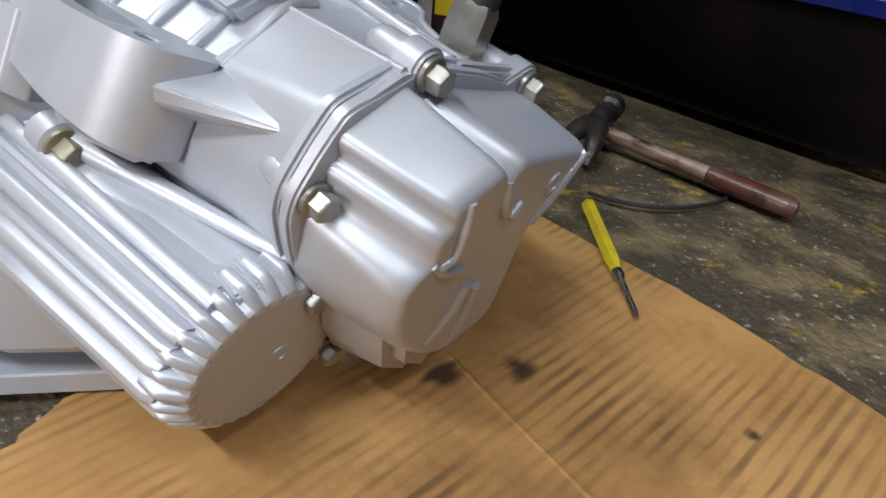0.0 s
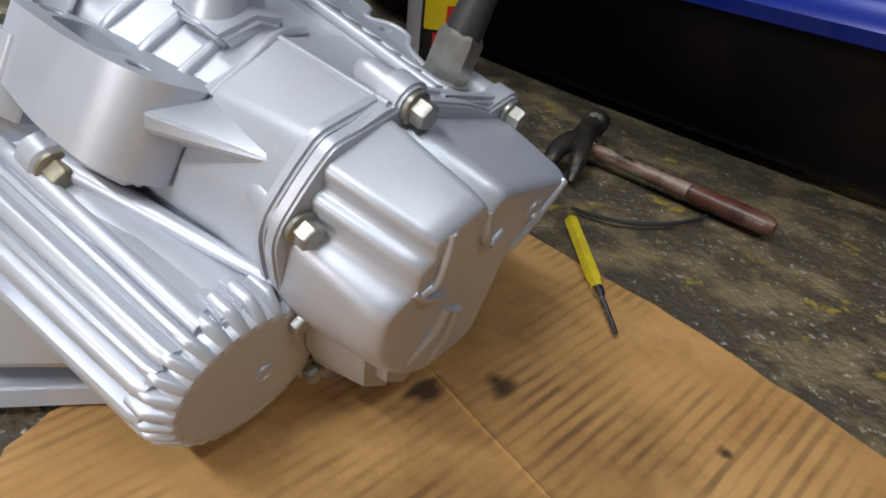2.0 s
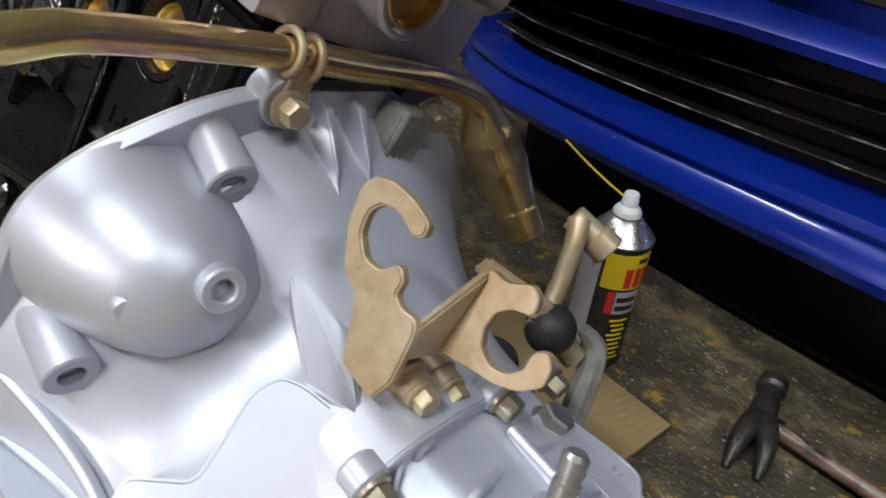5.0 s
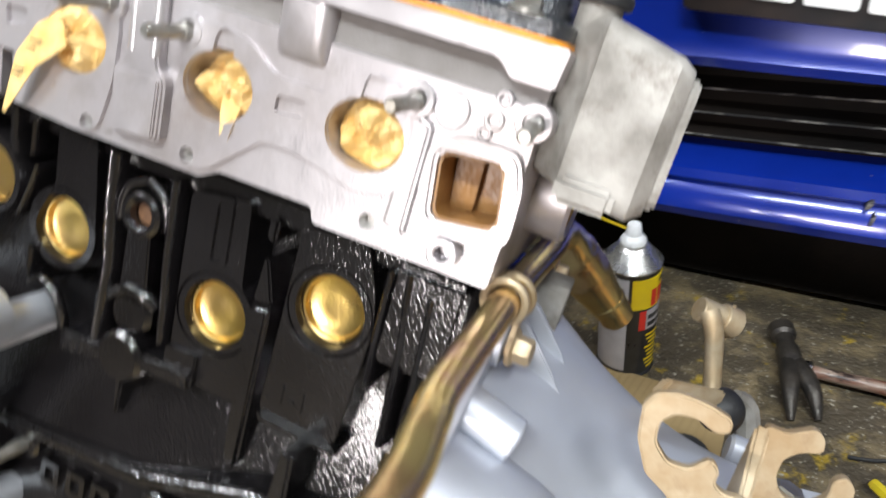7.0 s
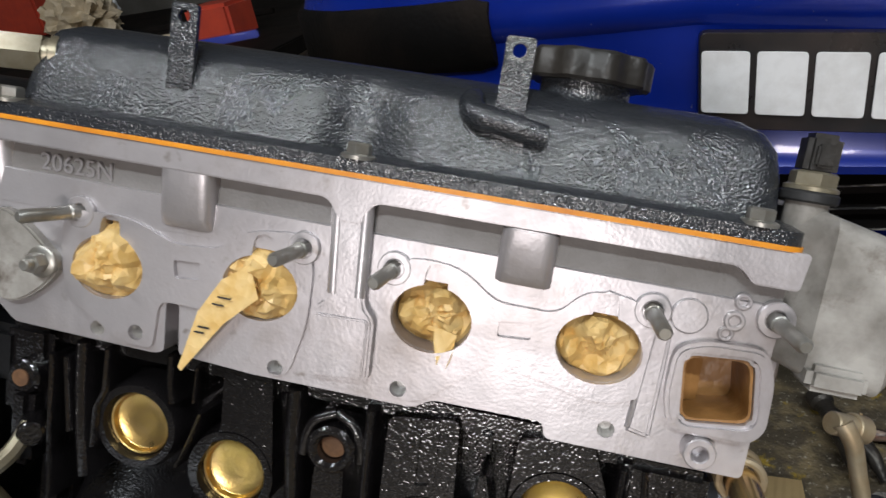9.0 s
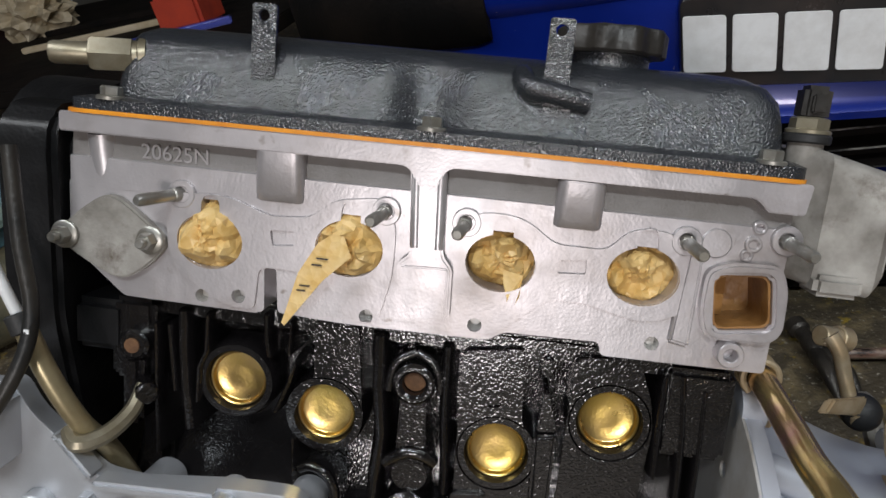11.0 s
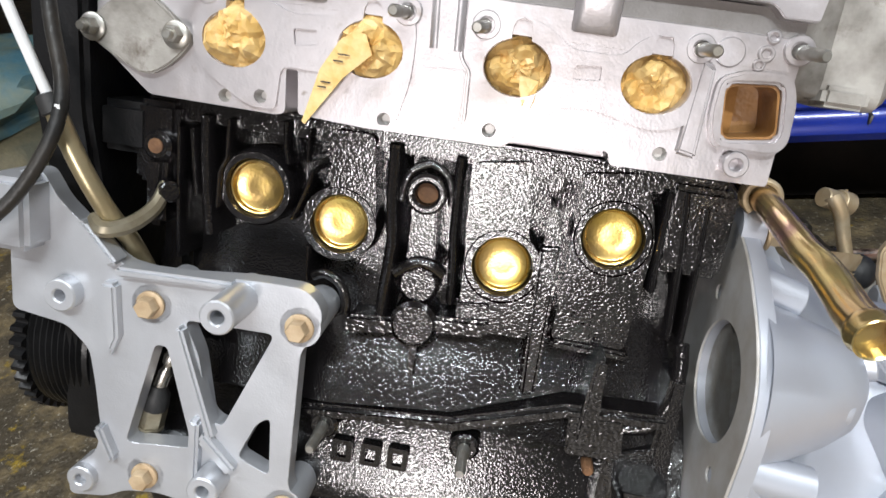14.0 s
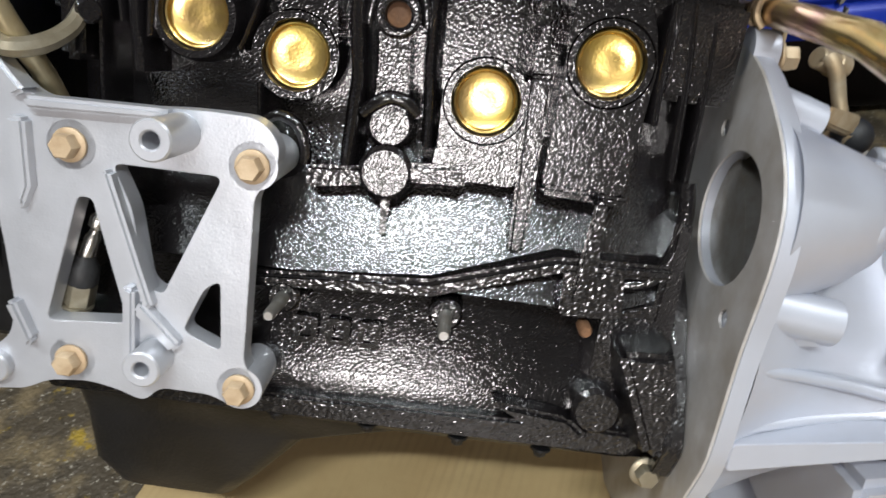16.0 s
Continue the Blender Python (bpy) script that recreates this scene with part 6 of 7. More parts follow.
    # ribbed ledge along the back edge with two tapped ears
    def ledge_plate(b):
        prism(b, rounded(((0.494, 0.084), (0.638, 0.079), (0.638, 0.104), (0.602, 0.113), (0.592, 0.120), (0.580, 0.131), (0.568, 0.131), (0.558, 0.123), (0.550, 0.133), (0.534, 0.133), (0.496, 0.124)), 0.005), "z", -0.120, -0.1075, 0.0018, holes=[circle(0.5410, 0.1245, 0.0030, 14), circle(0.5718, 0.1215, 0.0030, 14)])
        for v in b.verts:
            v.co.z += max(v.co.y - 0.106, 0.0) * 0.32

    ledge = piece("ribbed_ledge", ledge_plate)
    for k in range(9):
        x = 0.508 + 0.0148 * k
        piece("ledge_rib", lambda b: hull(b, [(x, 0.0835, -0.1085), (x + 0.0042, 0.0835, -0.1085), (x, 0.0835, -0.1035), (x + 0.0042, 0.0835, -0.1035), (x + 0.003, 0.1035, -0.1085), (x + 0.0072, 0.1035, -0.1085), (x + 0.003, 0.1035, -0.1040), (x + 0.0072, 0.1035, -0.1040)], 0.0014), under=ledge)
    piece("ledge_rail", lambda b: sweep(b, [(0.496, 0.0835, -0.1060), (0.560, 0.0820, -0.1050), (0.637, 0.0795, -0.1045)], 0.0028, 10), under=ledge)
    piece("ledge_rail", lambda b: sweep(b, [(0.500, 0.1075, -0.1075), (0.560, 0.1050, -0.1065), (0.637, 0.0960, -0.1050)], 0.0024, 10), under=ledge)
    piece("ledge_rail", lambda b: sweep(b, [(0.536, 0.1325, -0.1005), (0.549, 0.1325, -0.1005), (0.558, 0.1225, -0.1035), (0.568, 0.1305, -0.1005), (0.580, 0.1305, -0.1005), (0.593, 0.1195, -0.1040), (0.636, 0.1045, -0.1060)], 0.0018, 10), under=ledge)
    # joint bolts with their bosses
    for p in ((0.4822, 0.0145, -0.1335), (0.4822, 0.0870, -0.1005), (0.4822, -0.0385, -0.1925), (0.4822, -0.0040, -0.1720), (0.5455, -0.0010, -0.2065), (0.4822, 0.140, -0.100)):
        bolt(case, p, (1, 0, 0), 0.0122, 0.0085, 0.0088, bolt_zinc)
        piece("bolt_boss", lambda b: cyl(b, (p[0] - 0.014, p[1], p[2]), (p[0] + 0.0004, p[1], p[2]), 0.0100, seg=24, bev=0.002))
    piece("dowel_boss", lambda b: tube(b, (0.462, 0.0440, -0.1255), (0.4830, 0.0440, -0.1230), 0.0068, 0.0028, 20, 0.010, 0.0014))
    piece("filler_plug", lambda b: hexagon(b, (0.5025, 0.1160, -0.1080), (0.1, 0, 1), 0.017, 0.009, 0.0115), bolt_steel, "dull steel filler plug")
    # reversing-lamp switch
    b = bmesh.new()
    hexagon(b, (0.6190, 0.1135, -0.1050), (-0.06, -0.14, 1), 0.0195, 0.0225, 0.0125)
    switch = part("lamp_switch", b, bolt_steel, case, "steel hexagon lamp switch")
    b = bmesh.new()
    turned(b, (0.6178, 0.1105, -0.0825), (-0.10, 0.0, 1), [(0, 0.0086), (0.004, 0.0088), (0.010, 0.0084), (0.016, 0.0078), (0.031, 0.0074), (0.033, 0.0072), (0.034, 0.0066), (0.034, 0.0045), (0.026, 0.0045)], 24)
    part("switch_plug", b, rubber, switch, "black rubber-covered connector")
    b = bmesh.new()
    turned(b, (0.6195, 0.1145, -0.1160), (-0.06, -0.14, 1), [(0, 0.0185), (0.011, 0.0180), (0.012, 0.0170), (0.012, 0.010)], 28)
    part("switch_collar", b, bolt_steel, switch, "dull steel collar")
    return case


# (y, z) of the lobed cover where it leaves the flange, and at its end
LOBES = (
    ((0.1300, -0.1040, 0.008), (0.1240, -0.1075, 0.006)), ((0.0475, -0.1120, 0.006), (0.0610, -0.1150, 0.006)), ((0.0430, -0.1190, 0.004), (0.0575, -0.1260, 0.004)),
    ((0.0370, -0.1125, 0.006), (0.0510, -0.1185, 0.007)), ((0.0130, -0.1355, 0.006), (0.0285, -0.1365, 0.007)), ((0.0195, -0.1430, 0.004), (0.0355, -0.1435, 0.004)),
    ((0.0150, -0.1475, 0.005), (0.0298, -0.1490, 0.005)), ((0.0220, -0.1580, 0.005), (0.0365, -0.1600, 0.005)), ((0.0165, -0.1670, 0.008), (0.0262, -0.1708, 0.009)),
    ((0.0275, -0.1960, 0.012), (0.0400, -0.1950, 0.012)), ((0.0560, -0.2160, 0.012), (0.0700, -0.2130, 0.012)), ((0.1000, -0.2320, 0.012), (0.1000, -0.2220, 0.010)),
    ((0.1500, -0.2150, 0.016), (0.1340, -0.2060, 0.012)), ((0.1480, -0.1640, 0.010), (0.1160, -0.1660, 0.010)), ((0.1400, -0.1500, 0.008), (0.1080, -0.1500, 0.006)),
)


def build_end_cover():
    bm = bmesh.new()
    soften(bm, loft(bm, [case_ring(0.6452, 1.022), case_ring(0.6508, 1.015)]), 0.0012)
    foot, tip = (rounded([p[k] for p in LOBES], 0.006, 5) for k in (0, 1))
    rings = []
    for x, t, inset in ((0.6495, -0.05, 0.0), (0.6525, 0.0, 0.0), (0.6670, 0.34, 0.0), (0.6860, 0.78, 0.0), (0.6892, 0.89, 0.006), (0.6917, 0.97, 0.020), (0.6932, 1.0, 0.045), (0.6936, 1.0, 0.075), (0.6936, 1.0, 0.10), (0.6936, 1.0, 0.5)):
        row = []
        for (y0, z0), (y1, z1) in zip(foot, tip):
            y, z = y0 + (y1 - y0) * t, z0 + (z1 - z0) * t
            row.append((x, y + (0.080 - y) * inset, z + (-0.160 - z) * inset))
        rings.append(row)
    loft(bm, rings)
    cover = part("end_cover", bm, silver, gearbox, "silver-painted end cover with rounded lobes", 50)

    def piece(name, build):
        b = bmesh.new()
        build(b)
        return part(name, b, silver, cover)

    # raised edges and ribs cast on the end face
    for line, r in (
        ([(0.6928, 0.1190, -0.1100), (0.6938, 0.1120, -0.1280), (0.6930, 0.1060, -0.1460)], 0.0022),
        ([(0.6915, 0.0600, -0.1250), (0.6935, 0.0640, -0.1330), (0.6940, 0.0700, -0.1385)], 0.0026),
        ([(0.6935, 0.0800, -0.1340), (0.6942, 0.0760, -0.1410)], 0.0024),
        ([(0.6925, 0.0380, -0.1330), (0.6940, 0.0430, -0.1440), (0.6940, 0.0480, -0.1560), (0.6930, 0.0430, -0.1620)], 0.0022),
        ([(0.6925, 0.0380, -0.1600), (0.6940, 0.0480, -0.1640), (0.6942, 0.0620, -0.1640)], 0.0018),
        ([(0.6940, 0.0760, -0.1740), (0.6938, 0.0780, -0.1900), (0.6915, 0.0760, -0.2080)], 0.0026),
        ([(0.6940, 0.0860, -0.1760), (0.6938, 0.0960, -0.1950), (0.6915, 0.1020, -0.2150)], 0.0026),
    ):
        piece("face_rib", lambda b: sweep(b, line, r, 10))
    piece("lower_lobe", lambda b: hull(b, [(0.6500, 0.036, -0.196), (0.6500, 0.052, -0.222), (0.6500, 0.072, -0.240), (0.6500, 0.118, -0.256), (0.6500, 0.130, -0.200), (0.6870, 0.060, -0.205), (0.6885, 0.0765, -0.2300), (0.6870, 0.108, -0.242), (0.6870, 0.120, -0.210)], 0.0065))
    for y, z, x0 in ((0.0160, -0.1594, 0.626), (0.0450, -0.1072, 0.622), (0.1245, -0.1010, 0.618), (0.0410, -0.2060, 0.632), (0.0765, -0.2460, 0.632)):
        away = Vector((0.085 - y, -0.165 - z)).normalized() * 0.016
        near_ring, far_ring = circle(y, z, 0.0092, 20), circle(y + away.x, z + away.y, 0.0150, 20)
        piece("bolt_boss", lambda b: hull(b, [(x, p[0], p[1]) for x in (0.6385, 0.6506) for p in near_ring + far_ring], 0.0014))
        piece("bolt_pillar", lambda b: turned(b, (x0, y, z), (1, 0, 0), [(0, 0.0030), (0.002, 0.0052), (0.006, 0.0066), (0.6400 - x0, 0.0070)], 24))
        bolt(cover, (0.6510, y, z), (1, 0, 0), 0.0100, 0.0066, 0.0070, bolt_steel)
    piece("panel_web", lambda b: hull(b, [(0.641, 0.070, -0.102), (0.641, 0.122, -0.096), (0.648, 0.070, -0.102), (0.648, 0.122, -0.096), (0.641, 0.070, -0.115), (0.648, 0.130, -0.110)], 0.002))
    b = bmesh.new()
    turned(b, (0.6934, 0.1020, -0.1250), (1, 0, 0), [(0, 0.0054), (0.0012, 0.0052), (0.0013, 0.0042), (0.0006, 0.0040), (0.0006, 0.0001)], 24)
    part("cast_mark", b, silver, cover)


def build_fin_barrel():
    cy, cz = 0.031, -0.235

    def centre(x):
        return cy - (0.655 - x) * 0.045, cz - (0.655 - x) * 0.055

    bm = bmesh.new()
    rings = []
    for x, r in ((0.42, 0.0470), (0.50, 0.0440), (0.58, 0.0410), (0.630, 0.0395), (0.6480, 0.0385), (0.6535, 0.0368), (0.6550, 0.0355), (0.6552, 0.0330)):
        y, z = centre(x)
        rings.append([(x, y + r * math.cos(2 * math.pi * i / 56), z + r * math.sin(2 * math.pi * i / 56)) for i in range(56)])
    loft(bm, rings)
    barrel = part("finned_barrel", bm, silver, gearbox, "silver-painted finned differential barrel")

    def fin(angle, stations, w):
        c, s = math.cos(angle), math.sin(angle)
        b = bmesh.new()
        rings = []
        for x, r in stations:
            y, z = centre(x)
            rings.append([(x, y + q * c - k * w * s, z + q * s + k * w * c) for q, k in ((0.032, 1.7), (r - 0.0012, 1.15), (r, 0.6), (r, -0.6), (r - 0.0012, -1.15), (0.032, -1.7))])
        loft(b, rings)
        part("fin", b, silver, barrel, angle=50)

    # short teeth round the end, long fins along the flank
    for i in range(27):
        fin(radians(62 + 330 * i / 27), ((0.6370, 0.0435), (0.6462, 0.0438), (0.6480, 0.0428), (0.6545, 0.0372), (0.6553, 0.0350)), 0.0021)
    for a, w in ((138, 0.0030), (147, 0.0018), (160, 0.0032), (170, 0.0018), (183, 0.0034), (207, 0.0036), (232, 0.0034), (257, 0.0034), (285, 0.0034)):
        fin(radians(a), ((0.44, 0.0500), (0.55, 0.0470), (0.6400, 0.0448), (0.6450, 0.0430)), w)
    bm = bmesh.new()
    hull(bm, [(0.6415, -0.0010, -0.2065), (0.6415, 0.0290, -0.1950), (0.5600, -0.0100, -0.2150), (0.5600, 0.0080, -0.2050), (0.4900, -0.0160, -0.2210), (0.4900, 0.0050, -0.2110), (0.6400, 0.050, -0.235), (0.4900, 0.050, -0.245), (0.6400, 0.010, -0.235), (0.4900, 0.000, -0.245)], 0.0030)
    web = part("barrel_web", bm, silver, barrel)
    for x, y, z in ((0.6440, 0.0060, -0.2030), (0.6440, 0.0145, -0.1990)):
        bm = bmesh.new()
        hull(bm, [(x - 0.012, y - 0.0024, z + 0.0010), (x - 0.012, y + 0.0024, z + 0.0030), (x + 0.004, y - 0.0022, z - 0.0010), (x + 0.004, y + 0.0022, z + 0.0010), (x + 0.009, y + 0.002, z - 0.008), (x + 0.009, y + 0.006, z - 0.006), (x - 0.012, y + 0.004, z - 0.010), (x - 0.012, y + 0.008, z - 0.008)], 0.0010)
        part("web_tooth", bm, silver, web)
    bm = bmesh.new()
    turned(bm, (0.6551, cy + 0.006, cz + 0.001), (1, 0, 0), [(0, 0.0048), (0.0010, 0.0046), (0.0011, 0.0036), (0.0006, 0.0034), (0.0006, 0.0001)], 24)
    part("cast_mark", bm, silver, barrel)


def build_clutch_fork():
    """Old gold-coloured cable bracket with two open hooks, and the release lever behind it."""
    left = ((0.4562, -0.1087), (0.4348, -0.1077), (0.4286, -0.0933), (0.4232, -0.0804), (0.4093, -0.0733), (0.3999, -0.0575), (0.3964, -0.0408), (0.3998, -0.0327), (0.4097, -0.0285), (0.4228, -0.0284), (0.4349, -0.0312), (0.4361, -0.0377), (0.4306, -0.0406), (0.4208, -0.0370), (0.4109, -0.0392), (0.4065, -0.0459), (0.4085, -0.0561), (0.4169, -0.0634), (0.4265, -0.0622), (0.4335, -0.0529), (0.4392, -0.0573), (0.4391, -0.0646), (0.4448, -0.0671), (0.4535, -0.0654), (0.4568, -0.0713), (0.4585, -0.0823), (0.4602, -0.0955))
    right = ((0.4571, -0.0838), (0.4569, -0.0624), (0.4558, -0.0376), (0.4655, -0.0378), (0.4755, -0.0302), (0.4809, -0.0330), (0.4832, -0.0404), (0.4744, -0.0441), (0.4690, -0.0503), (0.4689, -0.0598), (0.4735, -0.0678), (0.4809, -0.0704), (0.4883, -0.0680), (0.4936, -0.0601), (0.4921, -0.0518), (0.4966, -0.0469), (0.5022, -0.0509), (0.5040, -0.0600), (0.4971, -0.0691), (0.4866, -0.0749), (0.4730, -0.0783))
    bracket = thing("cable_bracket", "tan cable bracket with two open hooks on the gearbox", "bracket", m=E)
    bm = bmesh.new()
    prism(bm, rounded(left, 0.003), "y", 0.0175, 0.0235, 0.0016, segments=3)
    part("hook_plate", bm, tan_metal, bracket, "tan pressed-steel hook plate")
    bm = bmesh.new()
    prism(bm, rounded(right, 0.003), "y", 0.0445, 0.0500, 0.0016, segments=3)
    part("hook_plate", bm, tan_metal, bracket, "tan pressed-steel hook plate")
    bm = bmesh.new()
    hull(bm, [(0.4565, 0.0180, -0.0680), (0.4590, 0.0185, -0.0850), (0.4520, 0.0230, -0.0670), (0.4540, 0.0230, -0.0860), (0.4590, 0.0440, -0.0850), (0.4580, 0.0440, -0.0380), (0.4530, 0.0490, -0.0860), (0.4520, 0.0490, -0.0390)], 0.0015)
    part("web", bm, tan_metal, bracket, "folded web between the hooks")
    for p in ((0.4640, 0.0420, -0.1035), (0.4655, 0.0670, -0.1065)):
        bm = bmesh.new()
        cyl(bm, (p[0] - 0.032, p[1] + 0.004, p[2]), (p[0] - 0.008, p[1] + 0.001, p[2]), 0.0100, seg=24, bev=0.0012)
        cyl(bm, (p[0] - 0.012, p[1] + 0.001, p[2]), (p[0], p[1], p[2]), 0.0085, seg=20, bev=0.0012)
        hexagon(bm, p, (1, -0.15, 0.05), 0.0115, 0.007, 0.0080)
        part("bracket_bolt", bm, tan_metal, bracket, "dirty hexagon bolt")
    lever = thing("release_lever", "rusty clutch release lever with a rubber ball joint", "lever", m=E)
    bm = bmesh.new()
    sweep(bm, [(0.430, 0.172, -0.028), (0.438, 0.168, -0.040), (0.446, 0.166, -0.062), (0.452, 0.160, -0.082), (0.455, 0.150, -0.090)], [0.0070, 0.0062, 0.0058, 0.0062, 0.0070], 10)
    part("lever_arm", bm, tan_metal, lever)
    bm = bmesh.new()
    cyl(bm, (0.424, 0.176, -0.030), (0.448, 0.186, -0.034), 0.0085, seg=18, bev=0.001)
    cyl(bm, (0.440, 0.183, -0.0325), (0.452, 0.188, -0.035), 0.0105, seg=18, bev=0.001)
    cyl(bm, (0.446, 0.186, -0.022), (0.449, 0.187, -0.048), 0.0012, seg=6)
    part("clevis_pin", bm, tan_metal, lever, "worn clevis pin with a split pin")
    bm = bmesh.new()
    bmesh.ops.create_uvsphere(bm, u_segments=28, v_segments=18, radius=0.0155, matrix=Matrix.Translation((0.460, 0.160, -0.086)))
    part("ball_boot", bm, rubber, lever, "black rubber ball joint")
    bm = bmesh.new()
    turned(bm, (0.448, 0.140, -0.112), (0.1, 0.3, -1), [(0, 0.014), (0.004, 0.016), (0.008, 0.014), (0.012, 0.017), (0.016, 0.015), (0.020, 0.018), (0.026, 0.015)], 24)
    part("bellows", bm, rubber, lever, "black rubber bellows")
    bm = bmesh.new()
    hull(bm, [(0.4159, 0.125, -0.0776), (0.4205, 0.125, -0.0652), (0.4573, 0.15, -0.0854), (0.4573, 0.15, -0.0686), (0.4099, 0.129, -0.0796), (0.4145, 0.129, -0.0672), (0.4513, 0.154, -0.0874), (0.4513, 0.154, -0.0706)], 0.0015)
    cyl(bm, (0.450, 0.168, -0.088), (0.476, 0.186, -0.100), 0.008, seg=14)
    part("link_bar", bm, tan_metal, lever)
    bm = bmesh.new()
    sweep(bm, [(0.470, 0.182, -0.080), (0.482, 0.192, -0.090), (0.492, 0.190, -0.115), (0.500, 0.184, -0.140), (0.496, 0.178, -0.150)], [0.004, 0.008, 0.009, 0.009, 0.006], 8)
    part("end_strap", bm, grey_alu, lever, "bent grey strap")


def build_water_pipe():
    pipe = thing("water_pipe", "yellow zinc-plated steel water pipe across the bell housing", "pipe", m=E)
    bm = bmesh.new()
    sweep(bm, [(0.3225, -0.127, -0.0500), (0.3225, -0.110, -0.0475), (0.3222, -0.095, -0.0430), (0.3200, -0.078, -0.0370), (0.3180, -0.060, -0.0335), (0.3185, -0.030, -0.0280), (0.3195, 0.020, -0.0200), (0.3205, 0.060, -0.0160), (0.3240, 0.110, -0.0090), (0.3235, 0.148, -0.0080), (0.3245, 0.176, -0.0130), (0.3300, 0.198, -0.0290), (0.344, 0.215, -0.0450), (0.362, 0.2285, -0.0615), (0.3815, 0.2408, -0.0781)], [0.0094, 0.0092, 0.0089, 0.0084, 0.0081, 0.0081, 0.0081, 0.0082, 0.0082, 0.0084, 0.0105, 0.0195, 0.0205, 0.0160, 0.0125], 24, 6)
    tubebody = part("tube", bm, zinc, pipe)
    bm = bmesh.new()
    d = Vector((0.0005, -0.026, -0.0045)).normalized()
    turned(bm, Vector((0.3225, -0.127, -0.0500)) - d * 0.004, d, [(0, 0.0098), (0.002, 0.0109), (0.005, 0.0111), (0.008, 0.0101), (0.011, 0.0101), (0.0115, 0.0095), (0.0108, 0.0087), (-0.02, 0.0085)], 32, cap=False)
    part("flared_end", bm, zinc, tubebody)
    bm = bmesh.new()
    d2 = Vector((0.0170, 0.0110, -0.0170)).normalized()
    turned(bm, Vector((0.366, 0.2305, -0.064)), d2, [(0, 0.0150), (0.002, 0.0156), (0.004, 0.0142), (0.021, 0.0132), (0.022, 0.0122)], 28)
    part("hose_bead", bm, zinc, tubebody)
    bm = bmesh.new()
    for x in (-0.006, 0.006):
        ringpts = []
        for k in range(13):
            a = radians(-60 + 300 * k / 12)
            ringpts.append((0.3197 + x * 0.1 + 0.0106 * math.cos(a), 0.026 + x, -0.0193 + 0.0106 * math.sin(a)))
        sweep(bm, ringpts, 0.0022, 8, 2)
    prism(bm, rounded(((0.021, -0.020), (0.035, -0.022), (0.036, -0.046), (0.020, -0.048)), 0.004), "x", 0.3265, 0.3290, 0.0006)
    clip = part("pipe_clip", bm, tan_metal, pipe, "tan pressed pipe clip")
    bm = bmesh.new()
    hexagon(bm, (0.329, 0.027, -0.043), (1, -0.1, 0.1), 0.013, 0.009, 0.010)
    part("clip_bolt", bm, tan_metal, clip)


build_bell()
build_case()
build_end_cover()
build_fin_barrel()
build_clutch_fork()
build_water_pipe()

